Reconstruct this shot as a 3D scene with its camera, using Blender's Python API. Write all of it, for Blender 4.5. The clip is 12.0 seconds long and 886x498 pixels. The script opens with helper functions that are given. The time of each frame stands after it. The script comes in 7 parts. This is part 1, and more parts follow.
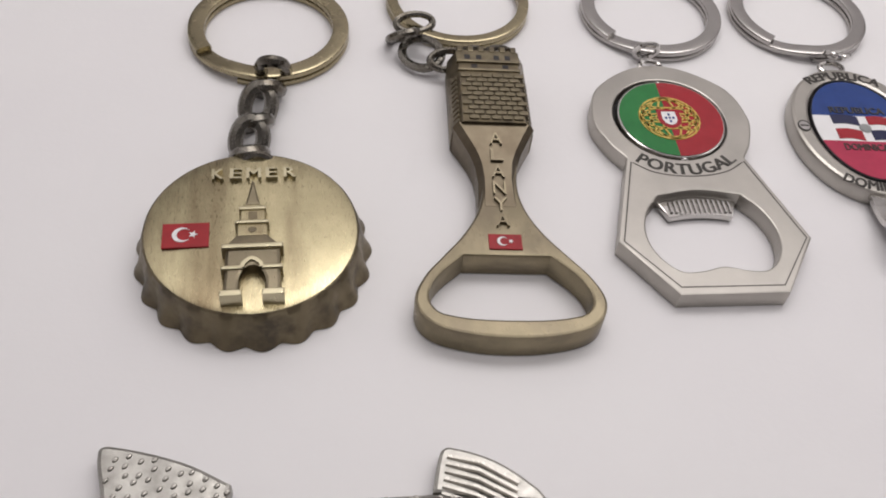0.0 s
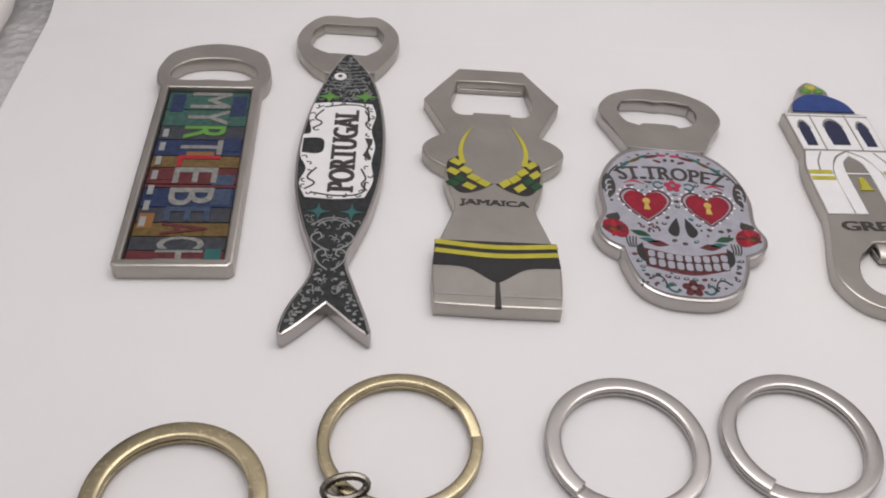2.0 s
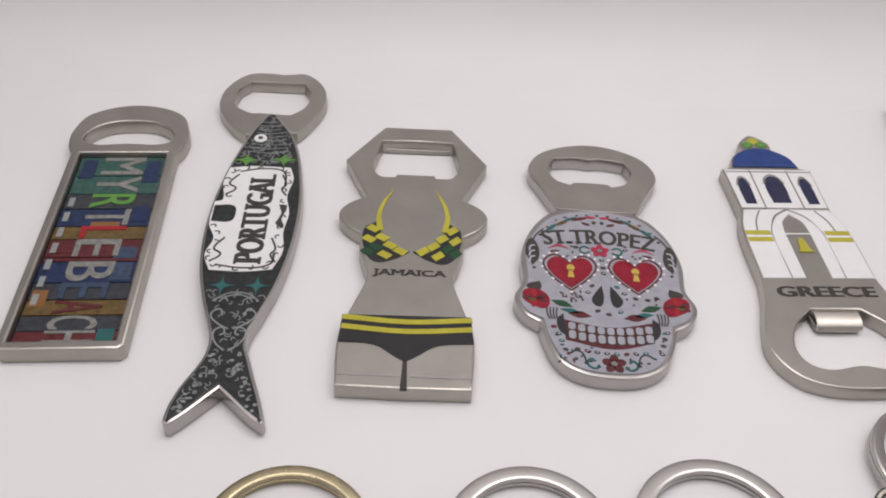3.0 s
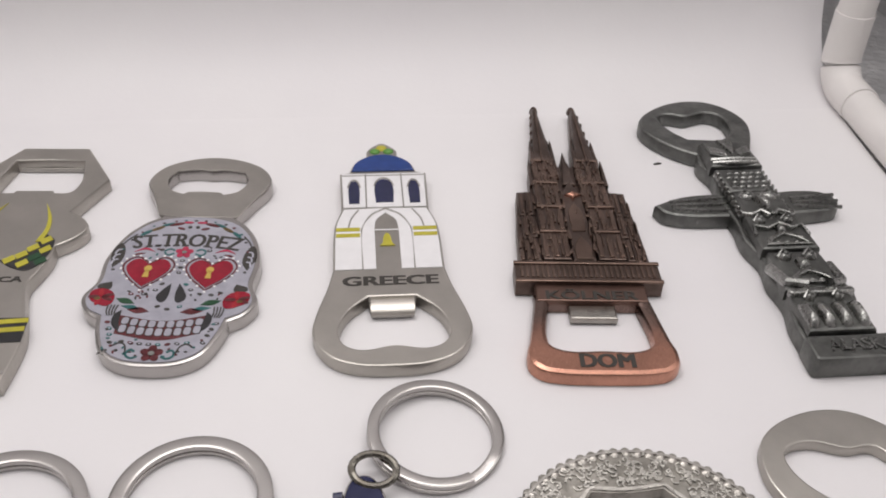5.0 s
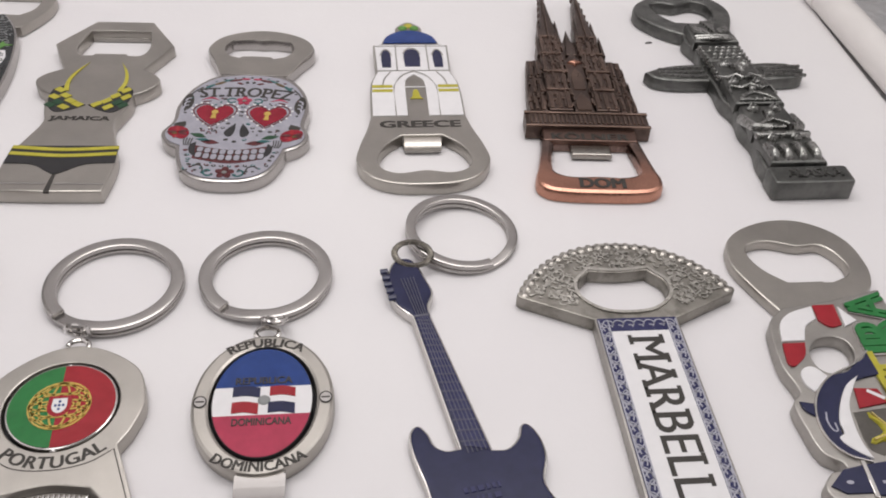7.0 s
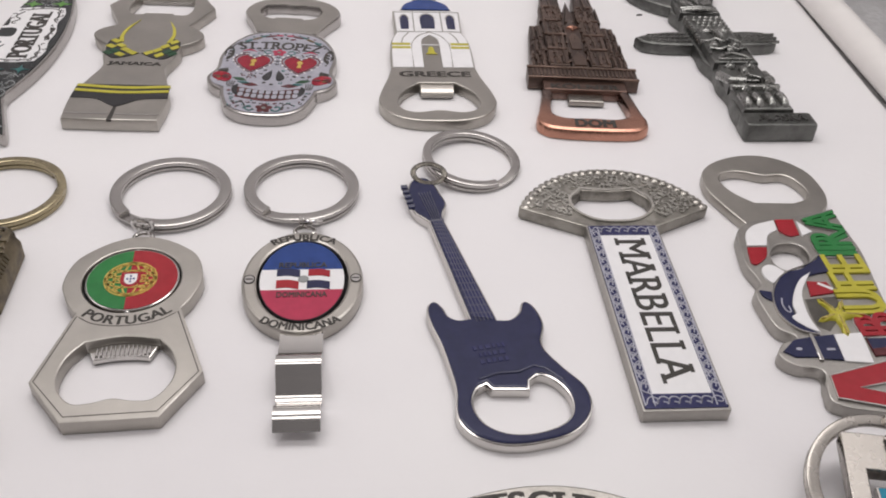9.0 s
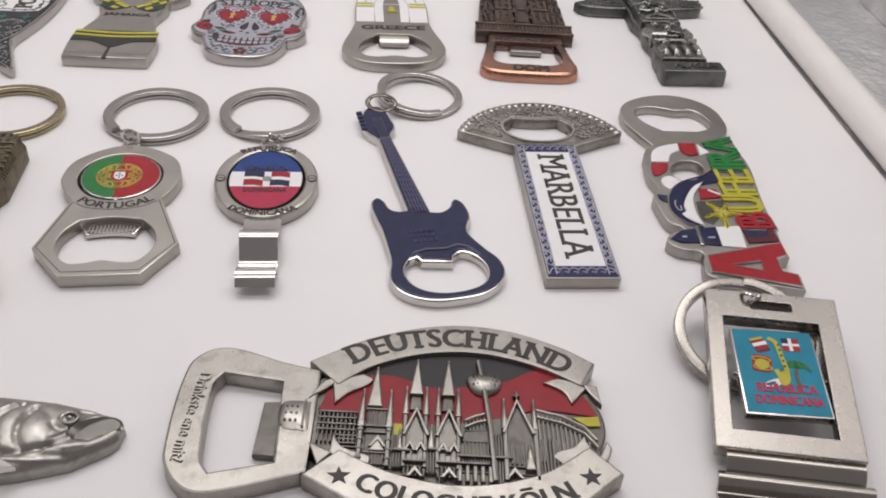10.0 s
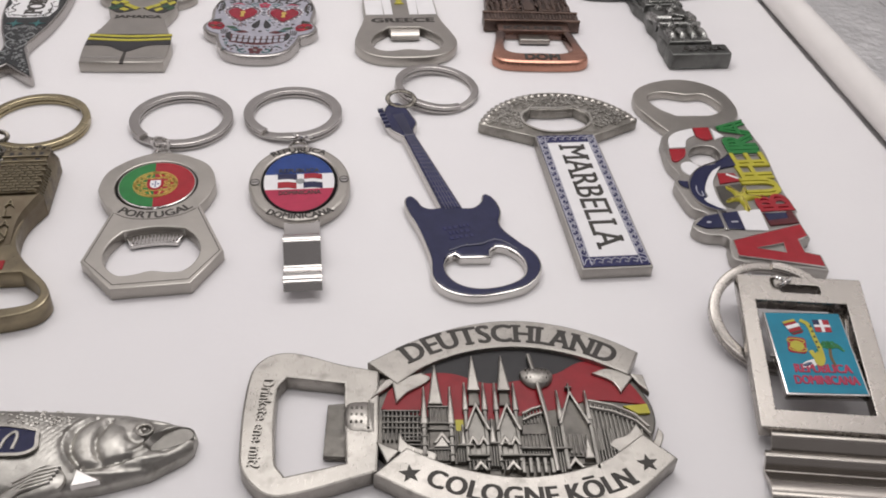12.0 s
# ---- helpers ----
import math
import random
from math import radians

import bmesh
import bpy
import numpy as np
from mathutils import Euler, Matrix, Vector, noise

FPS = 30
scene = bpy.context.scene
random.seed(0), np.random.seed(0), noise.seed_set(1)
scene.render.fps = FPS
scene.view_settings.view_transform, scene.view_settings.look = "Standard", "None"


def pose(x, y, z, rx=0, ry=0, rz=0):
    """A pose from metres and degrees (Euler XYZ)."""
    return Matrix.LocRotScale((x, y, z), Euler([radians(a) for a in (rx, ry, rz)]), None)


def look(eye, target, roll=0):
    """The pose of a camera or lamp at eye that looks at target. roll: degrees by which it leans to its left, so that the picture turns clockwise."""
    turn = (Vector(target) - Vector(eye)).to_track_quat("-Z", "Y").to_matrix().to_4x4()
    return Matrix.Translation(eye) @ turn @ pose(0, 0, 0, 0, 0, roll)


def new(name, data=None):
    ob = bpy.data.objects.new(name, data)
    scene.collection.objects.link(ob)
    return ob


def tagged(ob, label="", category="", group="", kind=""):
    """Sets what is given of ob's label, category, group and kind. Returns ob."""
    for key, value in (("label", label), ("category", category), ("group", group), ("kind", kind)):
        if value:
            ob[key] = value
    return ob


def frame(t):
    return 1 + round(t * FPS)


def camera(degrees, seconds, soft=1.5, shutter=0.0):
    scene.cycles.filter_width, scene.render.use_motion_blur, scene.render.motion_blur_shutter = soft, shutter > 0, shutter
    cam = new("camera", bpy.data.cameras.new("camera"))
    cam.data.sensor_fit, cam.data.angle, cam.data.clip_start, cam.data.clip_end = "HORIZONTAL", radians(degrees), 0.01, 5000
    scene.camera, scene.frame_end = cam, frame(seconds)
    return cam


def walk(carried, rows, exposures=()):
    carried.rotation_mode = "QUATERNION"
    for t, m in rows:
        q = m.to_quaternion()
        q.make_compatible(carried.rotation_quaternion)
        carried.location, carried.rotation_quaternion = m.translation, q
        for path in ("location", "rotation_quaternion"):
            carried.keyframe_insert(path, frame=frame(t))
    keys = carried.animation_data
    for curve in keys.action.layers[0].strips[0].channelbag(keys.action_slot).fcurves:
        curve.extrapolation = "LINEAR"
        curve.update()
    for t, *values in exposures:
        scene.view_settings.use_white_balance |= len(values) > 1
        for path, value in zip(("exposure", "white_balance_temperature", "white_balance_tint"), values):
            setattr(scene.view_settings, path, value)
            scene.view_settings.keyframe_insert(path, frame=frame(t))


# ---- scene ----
cam = camera(50.71, 12.0, 1.9)
PATH = [
    (0, (0.02983, 0.00834, 0.11424), (0.02086, 0.13689, -0.03871), 7.46),
    (0.5, (0.03143, 0.02499, 0.12286), (0.02018, 0.15675, -0.02718), 6.87),
    (1, (0.03003, 0.03924, 0.13138), (0.01682, 0.17385, -0.01595), 6.57),
    (1.5, (0.02998, 0.05434, 0.14036), (0.01457, 0.19365, -0.00232), 5.42),
    (2, (0.03148, 0.07444, 0.13767), (0.01357, 0.21906, 0.00068), 4.47),
    (2.5, (0.03156, 0.08665, 0.13796), (0.01220, 0.23371, 0.00381), 4.15),
    (3, (0.04860, 0.09102, 0.13791), (0.02839, 0.23983, 0.00583), 3.20),
    (3.5, (0.07416, 0.09295, 0.13901), (0.05507, 0.24424, 0.00960), 2.76),
    (5.5, (0.14265, 0.08206, 0.13819), (0.12829, 0.23919, 0.01528), 2.21),
    (6, (0.14253, 0.06518, 0.13790), (0.12809, 0.21926, 0.01121), 2.43),
    (6.5, (0.13999, 0.04972, 0.13887), (0.12541, 0.20239, 0.01049), 2.45),
    (7, (0.13606, 0.03831, 0.13899), (0.12268, 0.19006, 0.00940), 2.89),
    (7.5, (0.13316, 0.02753, 0.13965), (0.12031, 0.17835, 0.00894), 3.10),
    (9.5, (0.14499, -0.02213, 0.13862), (0.13083, 0.13452, 0.01509), 3.90),
    (10, (0.15762, -0.04614, 0.13858), (0.14410, 0.11170, 0.01650), 4.32),
    (10.5, (0.15584, -0.05300, 0.14097), (0.14382, 0.10555, 0.01964), 4.92),
    (11, (0.14610, -0.05015, 0.14059), (0.13716, 0.10518, 0.01492), 5.13),
    (11.5, (0.14580, -0.04747, 0.14053), (0.14067, 0.10550, 0.01179), 6.27),
    (12, (0.14158, -0.04905, 0.14750), (0.13476, 0.10519, 0.02037), 3.43),
]
walk(cam, [(t, look(eye, target, roll)) for t, eye, target, roll in PATH], [(0.0, -0.06), (0.5, -0.13), (1.0, -0.14), (2.0, -0.13), (3.0, -0.08), (5.5, -0.03), (7.5, -0.01), (9.5, 0.01), (12.0, 0.01)])

from mathutils.geometry import tessellate_polygon as tessellate

# ---- world and light ----
# The place is a small photo box turned a little against the openers' rows: u runs across it, v into its depth (mm).
BOX_TURN = 11.7
CU, SU = math.cos(radians(BOX_TURN)), math.sin(radians(BOX_TURN))


def uv(u, v, z=0.0):
    return Vector((CU * u - SU * v, SU * u + CU * v, z)) * 0.001


world = bpy.data.worlds.new("world")
world.use_nodes = True
scene.world = world
world.node_tree.nodes["Background"].inputs[0].default_value = (1.0, 0.93, 0.94, 1)
world.node_tree.nodes["Background"].inputs[1].default_value = 0.22


def strip_light(name, u, v, z, long, wide, watts, lean):
    data = bpy.data.lights.new(name, "AREA")
    data.shape, data.size, data.size_y, data.energy = "RECTANGLE", long, wide, watts
    data.color = (1.0, 0.965, 0.95)
    ob = new(name, data)
    ob.matrix_world = Matrix.Translation(uv(u, v, z)) @ pose(0, 0, 0, 0, 0, BOX_TURN) @ pose(0, 0, 0, lean, 0, 0)
    return ob


strip_light("light_strip_back", 132, 258, 405, 0.42, 0.15, 0.86, 0)
strip_light("light_strip_front", 138, 30, 415, 0.42, 0.07, 0.36, 10)

# ---- materials ----


def links(m):
    m.use_nodes = True
    t = m.node_tree
    return t.nodes, t.links, t.nodes["Principled BSDF"]


def noise_node(n, l, coord, scale, detail=3.0, stretch=(1, 1, 1), rough=0.55):
    mp = n.new("ShaderNodeMapping")
    mp.inputs["Scale"].default_value = stretch
    tx = n.new("ShaderNodeTexNoise")
    tx.inputs["Scale"].default_value = scale
    tx.inputs["Detail"].default_value = detail
    tx.inputs["Roughness"].default_value = rough
    l.new(coord.outputs["Object"], mp.inputs[0])
    l.new(mp.outputs[0], tx.inputs[0])
    return tx


def ramp(n, l, src, stops):
    r = n.new("ShaderNodeValToRGB")
    while len(r.color_ramp.elements) < len(stops):
        r.color_ramp.elements.new(0.5)
    for e, (p, c) in zip(r.color_ramp.elements, stops):
        e.position, e.color = p, (*c, 1) if len(c) == 3 else c
    l.new(src, r.inputs[0])
    return r


def grey(v):
    return (v, v, v)


def scaled(c, k):
    return tuple(min(1.0, v * k) for v in c)


def metal(name, col, rough=0.3, dark=0.75, brush=(1, 1, 1), bump=0.04, patina=None, amount=0.5, fine=900.0, vary=0.22, stain=(1, 1, 1)):
    m = bpy.data.materials.new(name)
    n, l, b = links(m)
    co = n.new("ShaderNodeTexCoord")
    big = noise_node(n, l, co, 90.0, 4.0)
    small = noise_node(n, l, co, fine, 3.0, brush)
    r1 = ramp(n, l, big.outputs[0], [(0.32, scaled(col, dark)), (0.68, col)])
    out = r1.outputs[0]
    if patina:
        mix = n.new("ShaderNodeMix")
        mix.data_type = "RGBA"
        r2 = ramp(n, l, noise_node(n, l, co, 260.0, 5.0, stain).outputs[0], [(amount - 0.1, grey(0)), (amount + 0.12, grey(1))])
        l.new(r2.outputs[0], mix.inputs[0])
        l.new(out, mix.inputs[6])
        mix.inputs[7].default_value = (*patina, 1)
        out = mix.outputs[2]
    l.new(out, b.inputs["Base Color"])
    b.inputs["Metallic"].default_value = 1.0
    r3 = ramp(n, l, small.outputs[0], [(0.3, grey(rough * (1 - vary))), (0.7, grey(min(1, rough * (1 + vary))))])
    l.new(r3.outputs[0], b.inputs["Roughness"])
    bp = n.new("ShaderNodeBump")
    bp.inputs["Strength"].default_value = bump
    bp.inputs["Distance"].default_value = 0.0002
    l.new(small.outputs[0], bp.inputs["Height"])
    l.new(bp.outputs[0], b.inputs["Normal"])
    return m


def enamel(name, col, rough=0.28, vary=0.82, scale=350.0, spec=0.32):
    m = bpy.data.materials.new(name)
    n, l, b = links(m)
    co = n.new("ShaderNodeTexCoord")
    tx = noise_node(n, l, co, scale, 4.0)
    r = ramp(n, l, tx.outputs[0], [(0.3, scaled(col, vary)), (0.7, col)])
    l.new(r.outputs[0], b.inputs["Base Color"])
    b.inputs["Roughness"].default_value = rough
    b.inputs["Specular IOR Level"].default_value = spec
    bp = n.new("ShaderNodeBump")
    bp.inputs["Strength"].default_value = 0.05
    bp.inputs["Distance"].default_value = 0.0002
    l.new(tx.outputs[0], bp.inputs["Height"])
    l.new(bp.outputs[0], b.inputs["Normal"])
    return m


M_NICKEL = metal("satin_nickel", (0.47, 0.445, 0.41), 0.36, 0.84, (14, 1, 1), 0.1)
M_SIDE = metal("cast_nickel", (0.43, 0.41, 0.385), 0.42, 0.8, (1, 1, 1), 0.12)
M_CHROME = metal("polished_chrome", (0.62, 0.60, 0.58), 0.12, 0.9, (1, 1, 1), 0.01)
M_RING = metal("ring_steel", (0.45, 0.43, 0.415), 0.25, 0.93, (1, 1, 1), 0.0, None, 0.5, 300.0, 0.06)
# broad upright bands: patina and dark reflections, both put into the colour
M_BRASS = metal("antique_brass", (0.56, 0.49, 0.31), 0.3, 0.7, (14, 1, 1), 0.12, (0.20, 0.155, 0.095), 0.53, 900.0, 0.22, (0.42, 0.06, 1))
# lighter brass for raised letters and mouldings, their highlights put into the colour
M_BRASS_LIGHT = metal("highlight_brass", (0.56, 0.505, 0.35), 0.32, 0.85, (1, 1, 1), 0.05)
M_BRASS_WORN = metal("worn_brass", (0.31, 0.265, 0.18), 0.33, 0.62, (14, 1, 1), 0.1, (0.19, 0.16, 0.115), 0.56, 900.0, 0.22, (0.5, 0.3, 1))
M_BRASS_DARK = metal("tarnished_brass", (0.23, 0.19, 0.125), 0.42, 0.65, (1, 1, 1), 0.15, (0.10, 0.085, 0.065), 0.55)
M_BRASS_NECK = metal("browned_brass", (0.21, 0.175, 0.125), 0.36, 0.66, (14, 1, 1), 0.1, (0.13, 0.105, 0.075), 0.55)
M_FAN_GROUND = metal("fan_ground", (0.37, 0.352, 0.318), 0.42, 0.7, (1, 1, 1), 0.3, (0.19, 0.18, 0.16), 0.55)
M_BRASS_RING = metal("brass_ring", (0.40, 0.345, 0.225), 0.24, 0.75, (1, 1, 1), 0.04, (0.24, 0.20, 0.14), 0.68)
M_BRASS_BRICK = metal("dull_brass", (0.27, 0.23, 0.155), 0.42, 0.6, (1, 1, 1), 0.15, (0.13, 0.11, 0.08), 0.5)
M_CHAIN = metal("dark_chain", (0.22, 0.205, 0.18), 0.26, 0.6, (1, 1, 1), 0.05, (0.12, 0.105, 0.085), 0.55)
M_TROUT = metal("dull_silver", (0.43, 0.415, 0.385), 0.4, 0.72, (1, 1, 1), 0.35, (0.24, 0.23, 0.21), 0.62, 700.0)
M_PEWTER_MID = metal("aged_silver", (0.25, 0.24, 0.22), 0.38, 0.7, (1, 1, 1), 0.15, (0.17, 0.16, 0.15), 0.6)
M_PEWTER = metal("antique_silver", (0.40, 0.38, 0.35), 0.33, 0.74, (6, 1, 1), 0.14, (0.23, 0.22, 0.20), 0.63)
M_PEWTER_DARK = metal("blackened_silver", (0.175, 0.165, 0.15), 0.45, 0.65, (1, 1, 1), 0.2, (0.10, 0.095, 0.09), 0.6)
M_FRAME = metal("bright_nickel", (0.345, 0.322, 0.297), 0.27, 0.93, (1, 1, 1), 0.0, None, 0.5, 300.0, 0.05)
M_ROLL = metal("polished_roll", (0.44, 0.41, 0.375), 0.21, 0.9, (1, 1, 1), 0.0, None, 0.5, 300.0, 0.05)
M_CRIMSON = enamel("crimson_print", (0.29, 0.012, 0.03), 0.25, 0.75)
M_TOTEM = metal("green_pewter", (0.205, 0.207, 0.198), 0.44, 0.7, (1, 1, 1), 0.25, (0.115, 0.118, 0.112), 0.57)
# light copy of the pewter for raised carving: wear plus painted silvery highlights
M_TOTEM_LIGHT = metal("worn_highlight_pewter", (0.38, 0.38, 0.365), 0.28, 0.55, (1, 1, 1), 0.2, (0.2, 0.205, 0.19), 0.6)
M_COPPER = metal("worn_copper", (0.56, 0.29, 0.21), 0.25, 0.72, (10, 1, 1), 0.08, (0.20, 0.115, 0.095), 0.6)


def rubbed_copper():
    """Copper rubbed bright at the grip end, with brown patina left towards the neck."""
    m = metal("rubbed_copper", (0.56, 0.29, 0.21), 0.25, 0.72, (10, 1, 1), 0.08)
    n, l = m.node_tree.nodes, m.node_tree.links
    b = next(x for x in n if x.type == "BSDF_PRINCIPLED")
    bright = b.inputs["Base Color"].links[0].from_socket
    co = n.new("ShaderNodeTexCoord")
    sep = n.new("ShaderNodeSeparateXYZ")
    l.new(co.outputs["Object"], sep.inputs[0])
    spots = noise_node(n, l, co, 260.0, 4.0)
    edge = n.new("ShaderNodeMath")
    edge.operation = "MULTIPLY_ADD"
    edge.inputs[1].default_value = 0.008
    l.new(spots.outputs[0], edge.inputs[0])
    l.new(sep.outputs[1], edge.inputs[2])
    size = n.new("ShaderNodeMath")
    size.operation = "MULTIPLY"
    size.inputs[1].default_value = 40.0
    l.new(edge.outputs[0], size.inputs[0])
    mask = ramp(n, l, size.outputs[0], [(0.42, grey(0)), (0.82, grey(1))])
    mix = n.new("ShaderNodeMix")
    mix.data_type = "RGBA"
    l.new(mask.outputs[0], mix.inputs[0])
    l.new(bright, mix.inputs[6])
    mix.inputs[7].default_value = (0.185, 0.13, 0.112, 1)
    l.new(mix.outputs[2], b.inputs["Base Color"])
    return m


M_COPPER_LOOP = rubbed_copper()
M_BRONZE = metal("dark_bronze", (0.155, 0.115, 0.099), 0.4, 0.6, (1, 1, 1), 0.2, (0.095, 0.07, 0.06), 0.55)
M_BRONZE_EDGE = metal("bronze_highlight", (0.215, 0.148, 0.12), 0.34, 0.55, (1, 1, 1), 0.15, (0.14, 0.1, 0.08), 0.58)
M_BRONZE_NECK = metal("brown_copper", (0.20, 0.128, 0.105), 0.38, 0.7, (6, 1, 1), 0.1, (0.16, 0.105, 0.085), 0.62)
M_GLITTER = metal("embossed_nickel", (0.56, 0.54, 0.50), 0.34, 0.78, (1, 1, 1), 0.8, (0.37, 0.355, 0.32), 0.62, 1100.0, 0.22, (3.5, 3.5, 3.5))
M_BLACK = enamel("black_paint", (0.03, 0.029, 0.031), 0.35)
M_INK = enamel("etched_ink", (0.05, 0.045, 0.04), 0.5)
M_WHITE = enamel("white_enamel", (0.80, 0.79, 0.80), 0.3, 0.95)
M_RED = enamel("red_enamel", (0.36, 0.022, 0.032), 0.25)
M_SKY_RED = enamel("deep_red", (0.30, 0.012, 0.02), 0.3, 0.75)
M_FLAG_RED = enamel("flag_red", (0.36, 0.02, 0.026), 0.35, 0.7)
M_GREEN = enamel("green_enamel", (0.03, 0.20, 0.055), 0.25)
M_BLUE = enamel("blue_enamel", (0.022, 0.058, 0.235), 0.22)
M_NAVY = enamel("navy_enamel", (0.028, 0.031, 0.08), 0.16, 0.8)
M_YELLOW = enamel("yellow_enamel", (0.50, 0.45, 0.05), 0.3)
M_ORANGE = enamel("orange_print", (0.26, 0.12, 0.04), 0.35)
M_GOLDLINE = metal("gold_line", (0.75, 0.60, 0.25), 0.25)
M_TEAL = enamel("teal_enamel", (0.010, 0.23, 0.35), 0.42, 0.78, 200.0)
M_PINK = enamel("pink_enamel", (0.45, 0.035, 0.085), 0.35)
M_BORDER = enamel("indigo_enamel", (0.035, 0.037, 0.11), 0.22)
M_SCROLL = enamel("pale_scroll", (0.46, 0.46, 0.53), 0.35)
M_GOLD_PRINT = enamel("gold_print", (0.62, 0.43, 0.10), 0.3)
M_LIP = metal("pale_lip", (0.74, 0.70, 0.64), 0.42, 0.92)
M_SARDINE = enamel("black_scale_enamel", (0.035, 0.038, 0.040), 0.25, 0.5, 700.0)
M_LEAF = enamel("leaf_green", (0.12, 0.30, 0.06), 0.3)
M_DULLTEAL = enamel("dark_teal", (0.03, 0.13, 0.13), 0.3)
M_GREYLINE = enamel("grey_line", (0.30, 0.31, 0.31), 0.35)
M_DARKBLUE = enamel("plate_blue", (0.026, 0.045, 0.12), 0.3, 0.45, 800.0)
M_PLATE_GREEN = enamel("plate_green", (0.05, 0.13, 0.11), 0.3, 0.5, 800.0)
M_TAN = enamel("plate_tan", (0.18, 0.115, 0.04), 0.3, 0.45, 800.0)
M_SKY = enamel("plate_light_blue", (0.06, 0.09, 0.16), 0.3, 0.45, 800.0)
M_MAROON = enamel("plate_maroon", (0.14, 0.03, 0.035), 0.3, 0.5, 800.0)
M_SLATE = enamel("plate_slate", (0.055, 0.06, 0.075), 0.3, 0.5, 800.0)
M_CREAM = enamel("cream_print", (0.27, 0.27, 0.255), 0.35, 0.6, 900.0)
M_SKULL = enamel("porcelain_print", (0.385, 0.38, 0.435), 0.2, 0.82)
M_STRING = enamel("string_grey", (0.13, 0.13, 0.17), 0.3)
M_DKGREEN = enamel("bottle_green", (0.022, 0.075, 0.035), 0.3)


def sheet_material():
    m = bpy.data.materials.new("white_backdrop")
    n, l, b = links(m)
    co = n.new("ShaderNodeTexCoord")
    a = noise_node(n, l, co, 14.0, 3.0)
    f = noise_node(n, l, co, 420.0, 4.0)
    r = ramp(n, l, a.outputs[0], [(0.3, (0.765, 0.745, 0.76)), (0.7, (0.80, 0.785, 0.79))])
    l.new(r.outputs[0], b.inputs["Base Color"])
    b.inputs["Roughness"].default_value = 0.55
    bp = n.new("ShaderNodeBump")
    bp.inputs["Strength"].default_value = 0.10
    bp.inputs["Distance"].default_value = 0.0004
    l.new(f.outputs[0], bp.inputs["Height"])
    l.new(bp.outputs[0], b.inputs["Normal"])
    return m


def foil_material():
    m = bpy.data.materials.new("silver_foil")
    n, l, b = links(m)
    co = n.new("ShaderNodeTexCoord")
    a = noise_node(n, l, co, 45.0, 5.0, (1, 1, 1), 0.65)
    v = n.new("ShaderNodeTexVoronoi")
    v.inputs["Scale"].default_value = 330.0
    l.new(co.outputs["Object"], v.inputs[0])
    r = ramp(n, l, a.outputs[0], [(0.3, (0.58, 0.575, 0.58)), (0.7, (0.78, 0.77, 0.775))])
    l.new(r.outputs[0], b.inputs["Base Color"])
    b.inputs["Metallic"].default_value = 0.55
    b.inputs["Roughness"].default_value = 0.42
    add = n.new("ShaderNodeMath")
    add.operation = "MULTIPLY_ADD"
    add.inputs[1].default_value = 0.25
    l.new(v.outputs[0], add.inputs[0])
    l.new(a.outputs[0], add.inputs[2])
    bp = n.new("ShaderNodeBump")
    bp.inputs["Strength"].default_value = 0.8
    bp.inputs["Distance"].default_value = 0.0028
    l.new(add.outputs[0], bp.inputs["Height"])
    l.new(bp.outputs[0], b.inputs["Normal"])
    return m


M_SHEET, M_FOIL = sheet_material(), foil_material()
M_PIPE = enamel("white_plastic", (0.80, 0.77, 0.75), 0.4, 0.95, 60.0)

# ---- shapes: each gives vertices and faces in mm ----


def smooth(pts, n=5, closed=True):
    """A curve through control points (x, y); a third value marks a sharp corner."""
    out, k = [], len(pts)
    P = [Vector((p[0], p[1])) for p in pts]
    S = [len(p) > 2 for p in pts]
    for i in range(k if closed else k - 1):
        p1, p2 = P[i], P[(i + 1) % k]
        s1, s2 = S[i], S[(i + 1) % k]
        first, last = (not closed and i == 0), (not closed and i == k - 2)
        if s1 and s2:
            out.append(p1)
            continue
        p0 = p1 - (p2 - p1) * 0.6 if s1 or first else P[i - 1]
        p3 = p2 + (p2 - p1) * 0.6 if s2 or last else P[(i + 2) % k]
        d = (p2 - p1).length
        m1 = (p2 - p0) / max(1e-6, (p2 - p0).length) * d
        m2 = (p3 - p1) / max(1e-6, (p3 - p1).length) * d
        for j in range(n):
            t = j / n
            out.append((2 * t**3 - 3 * t**2 + 1) * p1 + (t**3 - 2 * t**2 + t) * m1 + (-2 * t**3 + 3 * t**2) * p2 + (t**3 - t**2) * m2)
    if not closed:
        out.append(P[-1])
    return [(p.x, p.y) for p in out]


def mirror(half):
    """A closed outline from its right half, listed from the bottom middle to the top middle."""
    left = [(-p[0], *p[1:]) for p in reversed(half) if abs(p[0]) > 1e-6]
    return list(half) + left


def ell(cx, cy, rx, ry=None, n=36, a0=0.0):
    ry = ry or rx
    return [(cx + rx * math.cos(a0 + 2 * math.pi * i / n), cy + ry * math.sin(a0 + 2 * math.pi * i / n)) for i in range(n)]


def rect(x0, y0, x1, y1):
    return [(x0, y0), (x1, y0), (x1, y1), (x0, y1)]


def rrect(x0, y0, x1, y1, r, n=4):
    out = []
    for cx, cy, a in ((x1 - r, y0 + r, -90), (x1 - r, y1 - r, 0), (x0 + r, y1 - r, 90), (x0 + r, y0 + r, 180)):
        out += [(cx + r * math.cos(radians(a + 90 * i / n)), cy + r * math.sin(radians(a + 90 * i / n))) for i in range(n + 1)]
    return out


